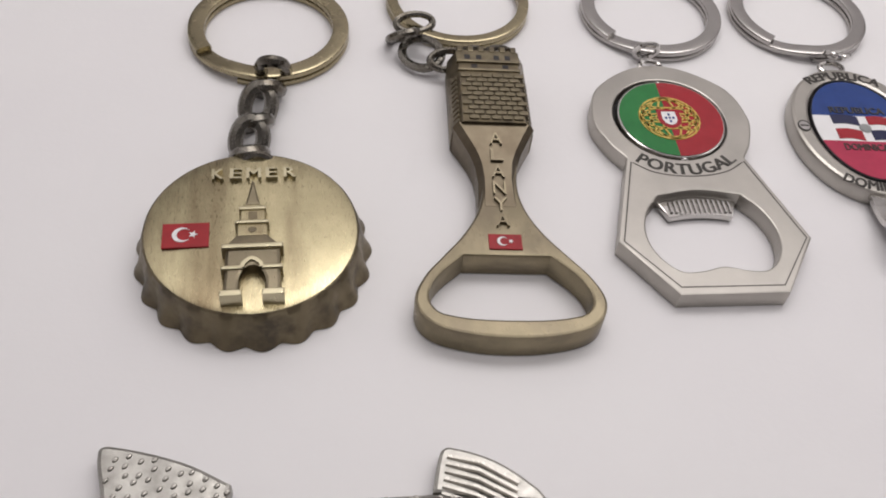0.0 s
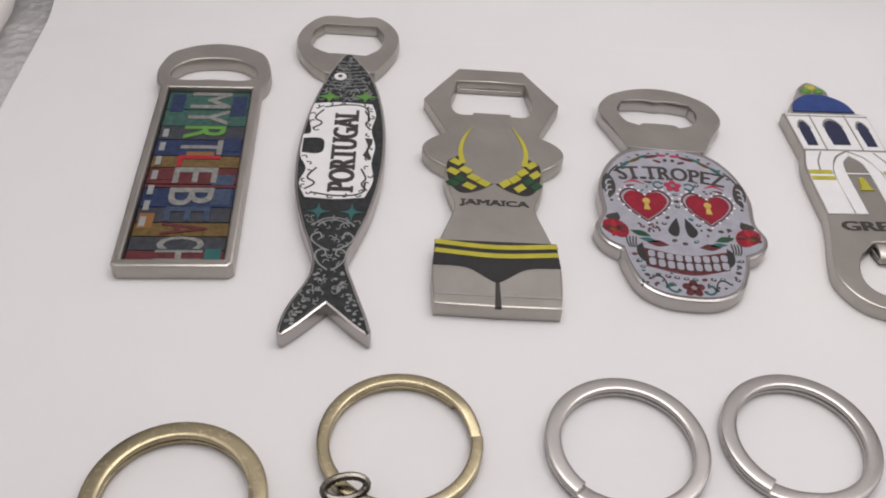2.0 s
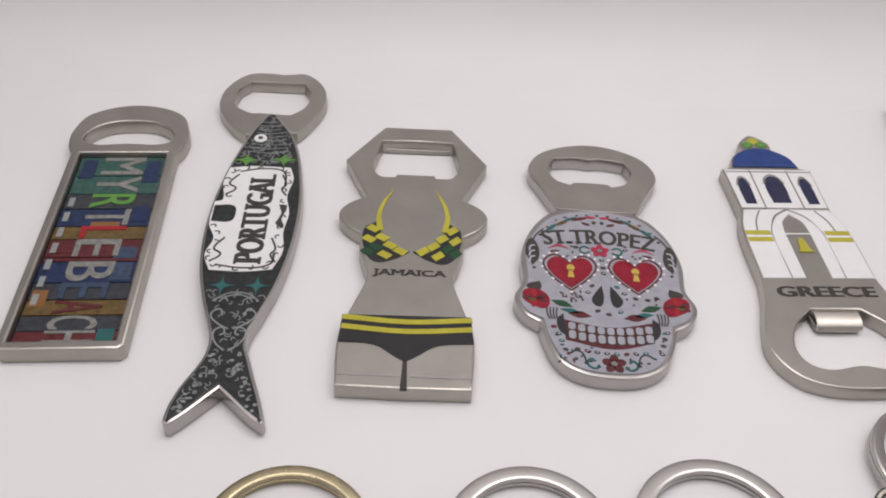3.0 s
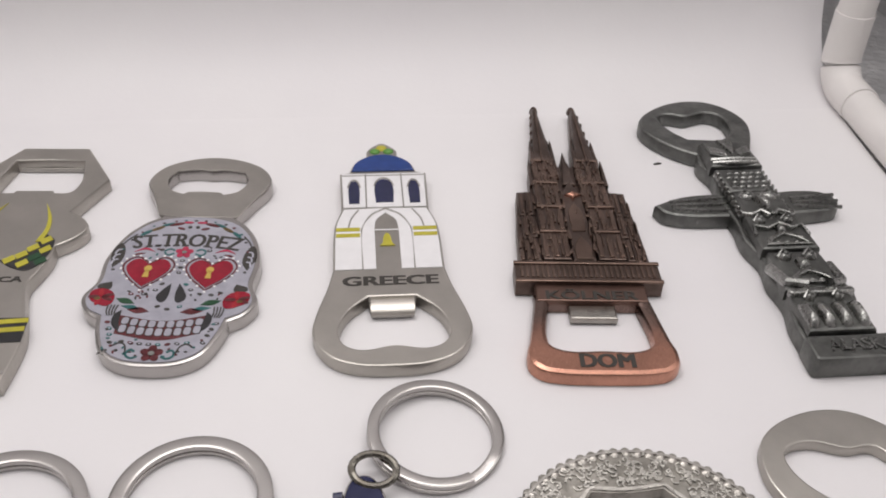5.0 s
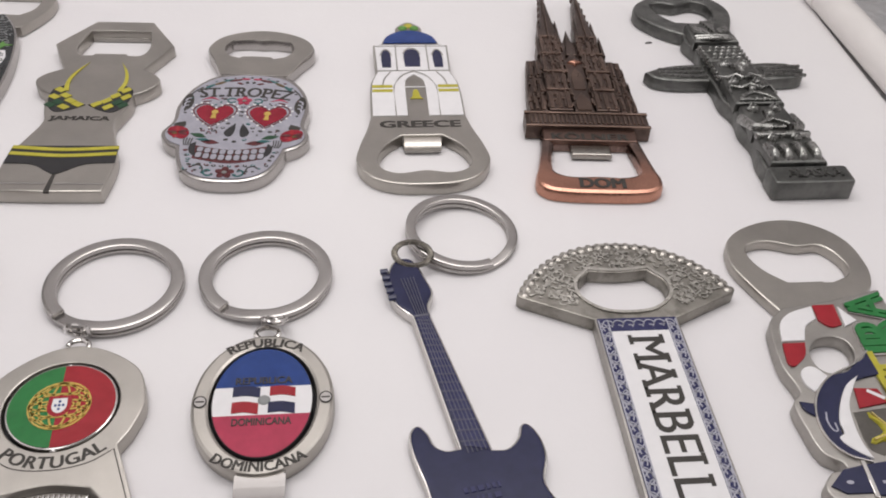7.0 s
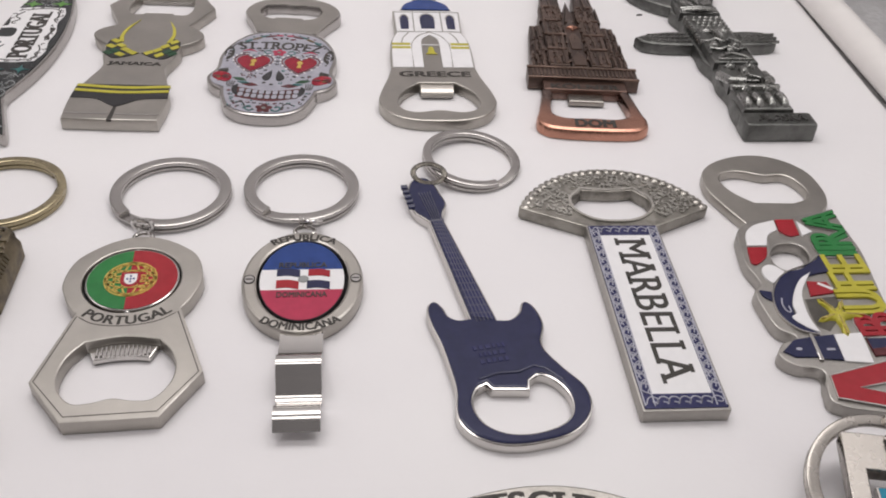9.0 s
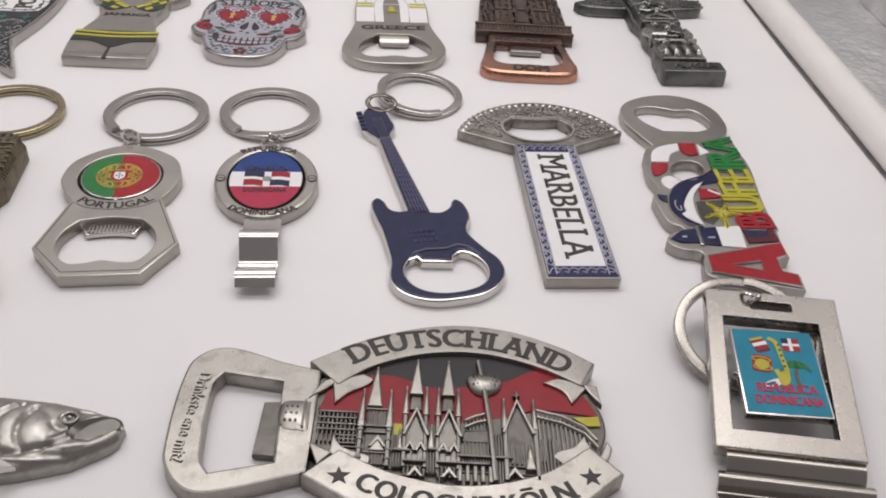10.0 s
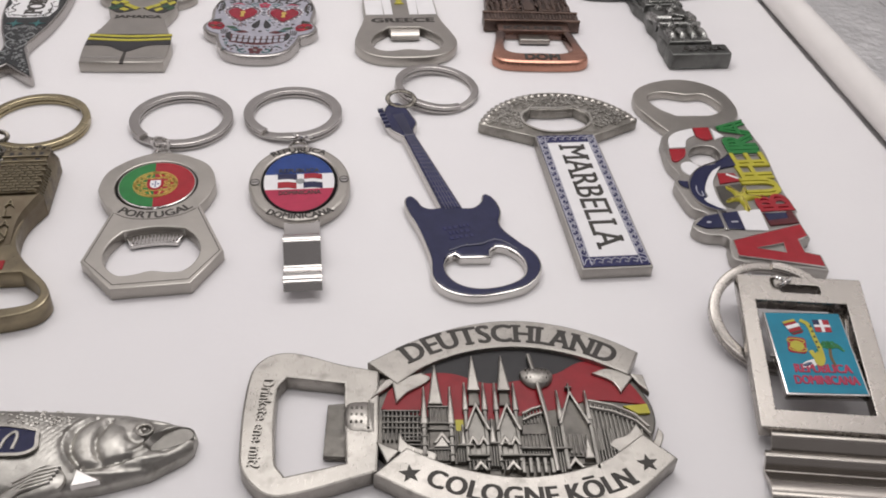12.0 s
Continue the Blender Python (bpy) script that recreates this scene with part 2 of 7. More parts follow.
def moved(loop, dx=0, dy=0, turn=0, k=1.0):
    c, s = math.cos(radians(turn)), math.sin(radians(turn))
    return [(dx + k * (c * x - s * y), dy + k * (s * x + c * y)) for x, y in loop]


def area(loop):
    return sum(x0 * y1 - x1 * y0 for (x0, y0), (x1, y1) in zip(loop, loop[1:] + loop[:1])) / 2


def clipped(loop, axis, value, above):
    """The part of an outline on one side of a straight line."""
    out, k = [], len(loop)
    keep = lambda p: (p[axis] >= value) == above
    for i in range(k):
        a, b = loop[i], loop[(i + 1) % k]
        if keep(a):
            out.append(a)
        if keep(a) != keep(b):
            t = (value - a[axis]) / (b[axis] - a[axis])
            out.append((a[0] + t * (b[0] - a[0]), a[1] + t * (b[1] - a[1])))
    return out


def inset(loop, b):
    out, k = [], len(loop)
    for i in range(k):
        a, p, c = Vector(loop[i - 1]), Vector(loop[i]), Vector(loop[(i + 1) % k])
        d1, d2 = (p - a), (c - p)
        if d1.length < 1e-7 or d2.length < 1e-7:
            out.append(tuple(p))
            continue
        d1.normalize(), d2.normalize()
        n1, n2 = Vector((-d1.y, d1.x)), Vector((-d2.y, d2.x))
        m = n1 + n2
        if m.length < 0.2:
            out.append(tuple(p + n1 * b))
            continue
        m.normalize()
        out.append(tuple(p + m * (b / max(0.45, m.dot(n1)))))
    return out


def slab(loops, z0, z1, b=0.0, foot=False):
    """A plate with the outline loops[0] and holes in the rest, from z0 to z1, with an edge rounded by b."""
    if loops and not isinstance(loops[0], list):
        loops = [loops]
    fixed = []
    for i, lp in enumerate(loops):
        lp = [tuple(p[:2]) for p in lp]
        fixed.append(lp if (area(lp) > 0) == (i == 0) else lp[::-1])
    v, f = [], []
    rings = [(0.0, z0), (0.0, z1 - b), (0.3 * b, z1 - 0.3 * b), (b, z1)] if b > 0 else [(0.0, z0), (0.0, z1)]
    tops, lows = [], []
    for lp in fixed:
        k, base = len(lp), len(v)
        for d, z in rings:
            v += [(x, y, z) for x, y in (inset(lp, d) if d else lp)]
        for r in range(len(rings) - 1):
            for i in range(k):
                j = (i + 1) % k
                f.append((base + r * k + i, base + r * k + j, base + (r + 1) * k + j, base + (r + 1) * k + i))
        tops.append(list(range(base + (len(rings) - 1) * k, base + len(rings) * k)))
        lows.append(list(range(base, base + k)))
    flat = tessellate([[Vector((v[i][0], v[i][1], 0)) for i in t] for t in tops])
    names = [i for t in tops for i in t]
    for a, bb, c in flat:
        a, bb, c = names[a], names[bb], names[c]
        w = (v[bb][0] - v[a][0]) * (v[c][1] - v[a][1]) - (v[c][0] - v[a][0]) * (v[bb][1] - v[a][1])
        f.append((a, bb, c) if w > 0 else (a, c, bb))
    if foot:
        names = [i for t in lows for i in t]
        for a, bb, c in flat:
            a, bb, c = names[a], names[bb], names[c]
            w = (v[bb][0] - v[a][0]) * (v[c][1] - v[a][1]) - (v[c][0] - v[a][0]) * (v[bb][1] - v[a][1])
            f.append((a, c, bb) if w > 0 else (a, bb, c))
    return v, f


def joined(*many):
    v, f = [], []
    for vv, ff in many:
        k = len(v)
        v += vv
        f += [tuple(i + k for i in q) for q in ff]
    return v, f


def at(vf, m):
    return [tuple(m @ Vector(p)) for p in vf[0]], vf[1]


def flipped(vf):
    return vf[0], [q[::-1] for q in vf[1]]


def swept(centres, frames, section, closed=False, caps=True):
    """A section (a, b) swept along centres; each frame gives the two directions of a and b."""
    v, f, k, n = [], [], len(section), len(centres)
    for c, (p, q) in zip(centres, frames):
        v += [tuple(c + p * a + q * b) for a, b in section]
    for i in range(n if closed else n - 1):
        j = (i + 1) % n
        for s in range(k):
            t = (s + 1) % k
            f.append((i * k + s, i * k + t, j * k + t, j * k + s))
    if caps and not closed:
        f.append(tuple(range(k))[::-1])
        f.append(tuple(range((n - 1) * k, n * k)))
    return v, f


def tube(path, r, sides=8, closed=False):
    path = [Vector(p) for p in path]
    n, frames = len(path), []
    for i in range(n):
        a = path[i - 1] if i or closed else path[0]
        b = path[(i + 1) % n] if i < n - 1 or closed else path[-1]
        d = (b - a).normalized()
        up = Vector((0, 0, 1)) if abs(d.z) < 0.9 else Vector((1, 0, 0))
        p = d.cross(up).normalized()
        frames.append((p, p.cross(d)))
    return swept(path, frames, [(r * math.cos(2 * math.pi * i / sides), r * math.sin(2 * math.pi * i / sides)) for i in range(sides)], closed)


def link(cx, cy, cz, rx, ry, r, turn=0, tip=0, roll=0, n=22, sides=8):
    """An oval wire link."""
    path = [Vector((rx * math.cos(2 * math.pi * i / n), ry * math.sin(2 * math.pi * i / n), 0)) for i in range(n)]
    m = pose(cx, cy, cz) @ pose(0, 0, 0, 0, 0, turn) @ pose(0, 0, 0, tip, roll, 0)
    return at(tube(path, r, sides, True), m)


def dome(loop, z0, h, steps=4):
    """A pillow-shaped boss on an outline."""
    if area(loop) < 0:
        loop = loop[::-1]
    k = len(loop)
    cx, cy = sum(p[0] for p in loop) / k, sum(p[1] for p in loop) / k
    v, f = [], []
    for s in range(steps):
        a = math.pi / 2 * s / steps
        q = math.cos(a)
        v += [(cx + (x - cx) * q, cy + (y - cy) * q, z0 + h * math.sin(a)) for x, y in loop]
    for s in range(steps - 1):
        f += [(s * k + i, s * k + (i + 1) % k, (s + 1) * k + (i + 1) % k, (s + 1) * k + i) for i in range(k)]
    v.append((cx, cy, z0 + h))
    f += [((steps - 1) * k + i, (steps - 1) * k + (i + 1) % k, len(v) - 1) for i in range(k)]
    return v, f


def bent_strip(profile, x0, x1, thick, step=4):
    """Sheet metal of one thickness bent along a profile (y, z), as wide as x0 to x1."""
    line = smooth(profile, step, False)
    n = len(line)
    off = []
    for i in range(n):
        a, b = Vector(line[max(0, i - 1)]), Vector(line[min(n - 1, i + 1)])
        d = (b - a).normalized()
        off.append(Vector((-d.y, d.x)))
    v, f = [], []
    for (y, z), o in zip(line, off):
        lo, hi = Vector((y, z)) - o * thick / 2, Vector((y, z)) + o * thick / 2
        v += [(x0, hi.x, hi.y), (x1, hi.x, hi.y), (x1, lo.x, lo.y), (x0, lo.x, lo.y)]
    for i in range(n - 1):
        for s in range(4):
            t = (s + 1) % 4
            f.append((i * 4 + s, i * 4 + t, i * 4 + 4 + t, i * 4 + 4 + s))
    f += [(3, 2, 1, 0), tuple(range(4 * n - 4, 4 * n))]
    return v, f


def stroke(pts, w, z0, z1, n=5, closed=False):
    """A flat line of width w along a smooth path."""
    line = [Vector(p) for p in smooth(pts, n, closed)]
    k, left, right = len(line), [], []
    for i in range(k):
        a = line[i - 1] if i or closed else line[0]
        b = line[(i + 1) % k] if i < k - 1 or closed else line[-1]
        d = (b - a)
        d = d.normalized() if d.length > 1e-9 else Vector((1, 0))
        o = Vector((-d.y, d.x)) * w / 2
        left.append(line[i] + o)
        right.append(line[i] - o)
    v = [(p.x, p.y, z1) for p in left] + [(p.x, p.y, z1) for p in right] + [(p.x, p.y, z0) for p in left] + [(p.x, p.y, z0) for p in right]
    f = []
    for i in range(k if closed else k - 1):
        j = (i + 1) % k
        f += [(i, k + i, k + j, j), (2 * k + i, i, j, 2 * k + j), (k + i, 3 * k + i, 3 * k + j, k + j)]
    return v, f


LETTERS = {}


def lettering(body, length, height, z0, z1, bold=0.0, serif=False):
    """Raised or printed letters, centred on the origin, of a given length and height; serif adds slab feet to the stems."""
    if body not in LETTERS:
        cu = bpy.data.curves.new("lettering", "FONT")
        cu.body, cu.size, cu.extrude, cu.resolution_u = body, 1.0, 0.5, 3
        ob = bpy.data.objects.new("lettering", cu)
        me = ob.to_mesh()
        LETTERS[body] = ([tuple(p.co) for p in me.vertices], [tuple(p.vertices) for p in me.polygons])
        ob.to_mesh_clear()
        bpy.data.objects.remove(ob)
        bpy.data.curves.remove(cu)
    v, f = LETTERS[body]
    v, f = list(v), list(f)
    lo, hi = np.min(v, 0), np.max(v, 0)
    if serif:
        done = set()
        for q in LETTERS[body][1]:
            for a, b in zip(q, q[1:] + q[:1]):
                (xa, ya, za), (xb, yb, zb) = v[a], v[b]
                if za < 0 or zb < 0 or abs(ya - yb) > 1e-4 or not 0.05 < abs(xa - xb) < 0.3:
                    continue
                low, high = abs(ya - lo[1]) < 0.035, abs(ya - hi[1]) < 0.035
                key = (round(min(xa, xb), 2), low)
                if not (low or high) or key in done:
                    continue
                done.add(key)
                x0, x1 = min(xa, xb) - 0.07, max(xa, xb) + 0.07
                y0, y1 = (ya, ya + 0.075) if low else (ya - 0.075, ya)
                k = len(v)
                v += [(x0, y0, 0.502), (x1, y0, 0.502), (x1, y1, 0.502), (x0, y1, 0.502), (x0, y0, -0.5), (x1, y0, -0.5), (x1, y1, -0.5), (x0, y1, -0.5)]
                f += [(k, k + 1, k + 2, k + 3), (k, k + 4, k + 5, k + 1), (k + 1, k + 5, k + 6, k + 2), (k + 2, k + 6, k + 7, k + 3), (k + 3, k + 7, k + 4, k)]
    kx, ky = length / (hi[0] - lo[0]), height / (hi[1] - lo[1])
    mid = (lo + hi) / 2
    lift = 0.02 if serif else 0.0
    out = [((x - mid[0]) * kx, (y - mid[1]) * ky, z0 if z < 0 else z1 + (lift if z > 0.501 else 0.0)) for x, y, z in v]
    if bold:
        d, n = bold * min(kx, ky), len(out)
        out = [(x - d, y, z) for x, y, z in out] + [(x + d, y, z + (0.006 if z > z0 else 0.0)) for x, y, z in out]
        f = f + [tuple(p + n for p in q) for q in f]
    return out, f


def arched(vf, radius, under=False):
    """Letters bent along a circle about the origin; under: along its lower side, upright."""
    out = []
    for x, y, z in vf[0]:
        a = x / radius
        r = radius - y if under else radius + y
        out.append((r * math.sin(a), (-r if under else r) * math.cos(a), z))
    return out, vf[1]


def shift(vf, dx=0, dy=0, dz=0, turn=0):
    return at(vf, pose(dx, dy, dz, 0, 0, turn))


def part(name, vf, material, parent, label=""):
    """Links vertices and faces, in mm, as one mesh under a thing or under a part."""
    me = bpy.data.meshes.new(name)
    me.from_pydata([(x * 0.001, y * 0.001, z * 0.001) for x, y, z in vf[0]], [], vf[1])
    me.polygons.foreach_set("use_smooth", [True] * len(me.polygons))
    me.update()
    me.set_sharp_from_angle(angle=radians(32))
    for face in me.polygons:
        if face.normal.z > 0.9995:
            face.use_smooth = False
    me.materials.append(material)
    ob = new(name, me)
    ob.parent = parent
    return tagged(ob, label)


def thing(name, x, y, turn, label, category, group="", z=0.0, tip=0.0, roll=0.0, k=1.0, tall=1.0):
    ob = new(name)
    ob.empty_display_size = 0.005
    ob.matrix_basis = pose(x * 0.001, y * 0.001, z * 0.001, 0, 0, turn) @ pose(0, 0, 0, tip, roll, 0) @ Matrix.Diagonal((k, k, k * tall, 1))
    return tagged(ob, label, category, group)


def crescent(cx, cy, r, z, k=0.8, d=0.28):
    """A crescent open to the right."""
    out = [(cx + r * math.cos(radians(a)), cy + r * math.sin(radians(a))) for a in range(40, 321, 20)]
    back = [(cx + d * r + k * r * math.cos(radians(a)), cy + k * r * math.sin(radians(a))) for a in range(310, 49, -20)]
    return slab(out + back, z, z + 0.12)


def star_loop(cx, cy, r, points=5, k=0.42, turn=90):
    return [(cx + (r if i % 2 == 0 else r * k) * math.cos(radians(turn + 180 * i / points)), cy + (r if i % 2 == 0 else r * k) * math.sin(radians(turn + 180 * i / points))) for i in range(2 * points)]


def split_ring(parent, cx, cy, r, start, material, name="key_ring", z=0.0, wide=2.9, thick=1.25, tip=0.0, roll=0.0, label=""):
    """A flat split ring of two turns: the upper turn ends in a step at the angle start."""
    sec = []
    for q in range(16):
        c, v = math.cos(2 * math.pi * (q + 0.5) / 16), math.sin(2 * math.pi * (q + 0.5) / 16)
        sec.append((math.copysign(abs(c) ** 0.42, c) * wide / 2, math.copysign(abs(v) ** 0.42, v) * thick / 2))
    centres, frames, n = [], [], 132
    for i in range(n + 1):
        a = 26 + 682 * i / n
        z_at = 0.66 + 1.32 * min(1.0, max(0.0, (a - 335) / 45))
        c, s = math.cos(radians(start + a)), math.sin(radians(start + a))
        rr = r - wide / 2
        centres.append(Vector((rr * c, rr * s, z_at)))
        frames.append((Vector((c, s, 0)), Vector((0, 0, 1))))
    vf = swept(centres, frames, sec)
    ob = part(name, vf, material, parent, label)
    ob.matrix_basis = pose(cx * 0.001, cy * 0.001, z * 0.001, tip, roll, 0)
    return ob


def relief(x, y, marks):
    """Height of cast relief at x, y (arrays): ridges along lines and rounded bosses."""
    z = np.zeros_like(x)
    for kind, pts, high, wide in marks:
        if kind == "ridge":
            line = smooth(pts, 5, False)
            near = np.full_like(x, 1e9)
            for (x0, y0), (x1, y1) in zip(line, line[1:]):
                dx, dy = x1 - x0, y1 - y0
                s = np.clip(((x - x0) * dx + (y - y0) * dy) / max(1e-9, dx * dx + dy * dy), 0, 1)
                near = np.minimum(near, (x - x0 - s * dx) ** 2 + (y - y0 - s * dy) ** 2)
            z += high * np.exp(-near / wide**2)
        else:
            cx, cy, rx, ry, turn = pts
            c, s = math.cos(radians(turn)), math.sin(radians(turn))
            q = ((x - cx) * c + (y - cy) * s) ** 2 / rx**2 + ((y - cy) * c - (x - cx) * s) ** 2 / ry**2
            z += high * np.clip(1 - q, 0, 1) ** wide
    return z


def inside(loop, x, y):
    hit = False
    for (x0, y0), (x1, y1) in zip(loop, loop[1:] + loop[:1]):
        if (y0 > y) != (y1 > y) and x < (x1 - x0) * (y - y0) / (y1 - y0) + x0:
            hit = not hit
    return hit


def loft(stations):
    """A bar along y from stations (y, half width, height) with chamfered upper edges."""
    v, f = [], []
    for y, w, h in stations:
        v += [(-w, y, 0.3), (w, y, 0.3), (w, y, h - 1.3), (w - 1.0, y, h), (-w + 1.0, y, h), (-w, y, h - 1.3)]
    for i in range(len(stations) - 1):
        f += [(6 * i + s, 6 * i + 6 + s, 6 * i + 6 + (s + 1) % 6, 6 * i + (s + 1) % 6) for s in range(6)]
    k = 6 * (len(stations) - 1)
    return v, f + [(0, 1, 2, 3, 4, 5), tuple(range(k + 5, k - 1, -1))]

# ---- the photo box ----


def setting(name, vf, material, label, category):
    ob = part(name, vf, material, None, label)
    return tagged(ob, "", category, "", "structure")


U0, U1, VB = -49.4, 294.3, 298.0


def backdrop():
    """One white sheet: flat on the floor, then swept up the back."""
    line = [(-330.0, 0.0)] + [(-330.0 + 39.2 * i, 0.0) for i in range(1, 17)]
    r = 30.0
    line += [(VB + r * math.sin(radians(a)), r - r * math.cos(radians(a))) for a in range(0, 91, 9)]
    line += [(VB + r, r + 60 * i) for i in range(1, 7)]
    edge = lambda u, vv: -1.6 * min(1.0, max(0.0, (vv - 235) / 50)) - 2.6 * min(1.0, max(0.0, (vv - 296) / 24)) if u > U1 - 1 else 0.0
    v, f, k, cols = [], [], len(line), 9
    for i in range(cols):
        u = U0 + (U1 - U0) * i / (cols - 1)
        v += [tuple(uv(u - edge(u, vv), vv, z) * 1000) for vv, z in line]
    n = len(v)
    for i in range(cols):
        u = U0 + (U1 - U0) * i / (cols - 1)
        v += [tuple(uv(u - edge(u, vv), vv + (0.5 if z > r else 0), z - 0.5) * 1000) for vv, z in line]
    for i in range(cols - 1):
        for j in range(k - 1):
            q = (i * k + j, (i + 1) * k + j, (i + 1) * k + j + 1, i * k + j + 1)
            f += [q, tuple(p + n for p in q[::-1])]
    for j in range(k - 1):
        e = (cols - 1) * k
        f += [(e + j, n + e + j, n + e + j + 1, e + j + 1), (j, j + 1, n + j + 1, n + j)]
    return setting("ground", (v, f), M_SHEET, "white seamless backdrop sheet curving up at the back", "backdrop")


backdrop()


def box_panel(name, a, b, c, d, label):
    """A wall of the box, 3 mm thick, from four corners in u, v, z."""
    p = [uv(*q) * 1000 for q in (a, b, c, d)]
    nrm = (p[1] - p[0]).cross(p[3] - p[0]).normalized() * 3
    v, n, f = [], 14, []
    for layer in (Vector((0, 0, 0)), -nrm):
        for i in range(n + 1):
            for j in range(n + 1):
                s, t = i / n, j / n
                q = p[0] * (1 - s) * (1 - t) + p[1] * s * (1 - t) + p[2] * s * t + p[3] * (1 - s) * t
                v.append(tuple(q + layer))
    k = (n + 1) ** 2
    for i in range(n):
        for j in range(n):
            q = (i * (n + 1) + j, (i + 1) * (n + 1) + j, (i + 1) * (n + 1) + j + 1, i * (n + 1) + j + 1)
            f += [q, tuple(x + k for x in q[::-1])]
    return setting(name, (v, f), M_FOIL, label, "wall")


box_panel("floor", (-110, -400, -1.2), (360, -400, -1.2), (360, 420, -1.2), (-110, 420, -1.2), "crinkled silver foil floor of the photo box")
box_panel("wall_east", (345, 400, -1), (345, -110, -1), (345, -110, 440), (345, 400, 440), "crinkled silver foil side wall of the photo box")
box_panel("wall_west", (-98, -110, -1), (-98, 400, -1), (-98, 400, 440), (-98, -110, 440), "crinkled silver foil side wall of the photo box")
box_panel("wall_north", (-98, 400, -1), (345, 400, -1), (345, 400, 440), (-98, 400, 440), "silver foil back wall of the photo box")
box_panel("ceiling", (-98, -110, 440), (-98, 400, 440), (345, 400, 440), (345, -110, 440), "silver foil top of the photo box")


def pipe_frame(u, label):
    """A white plastic pipe along the floor with an elbow and a post at the back corner."""
    ob = tagged(new("pipe_frame"), label, "pipe frame", "pipe frames of the photo box")
    ob.empty_display_size = 0.01
    r, back, turn = 5.4, 309.0, 9.0
    low = r - 1.0
    part("floor_pipe", tube([uv(u, -330 + 30 * i, low) * 1000 for i in range(21)] + [uv(u, back - 10, low) * 1000], r, 24), M_PIPE, ob)
    bend = [uv(u, back - turn + turn * math.sin(radians(a)), low + turn - turn * math.cos(radians(a))) * 1000 for a in range(0, 91, 10)]
    part("elbow", tube([uv(u, back - 18, low + 0.2) * 1000] + bend + [uv(u, back, low + 22) * 1000], r * 1.07, 24), M_PIPE, ob, "white plastic elbow joint")
    part("post", tube([uv(u, back, low + 10 + 20 * i) * 1000 for i in range(20)], r, 24), M_PIPE, ob)
    return ob


pipe_frame(299.6, "white plastic pipe frame lying beside the backdrop sheet")
pipe_frame(-64.0, "white plastic pipe frame at the foil side wall")

# ---- the middle row: key ring openers ----


def turkish_flag(parent, x0, y0, x1, y1, z):
    flag = part("flag", slab(rect(x0, y0, x1, y1), z - 0.3, z, 0.08), M_FLAG_RED, parent, "small red enamel flag with white crescent and star")
    w, h = x1 - x0, y1 - y0
    part("crescent", crescent(x0 + 0.42 * w, y0 + 0.5 * h, 0.3 * h, z), M_WHITE, flag)
    part("star", slab(star_loop(x0 + 0.66 * w, y0 + 0.5 * h, 0.15 * h, turn=0), z, z + 0.12), M_WHITE, flag)


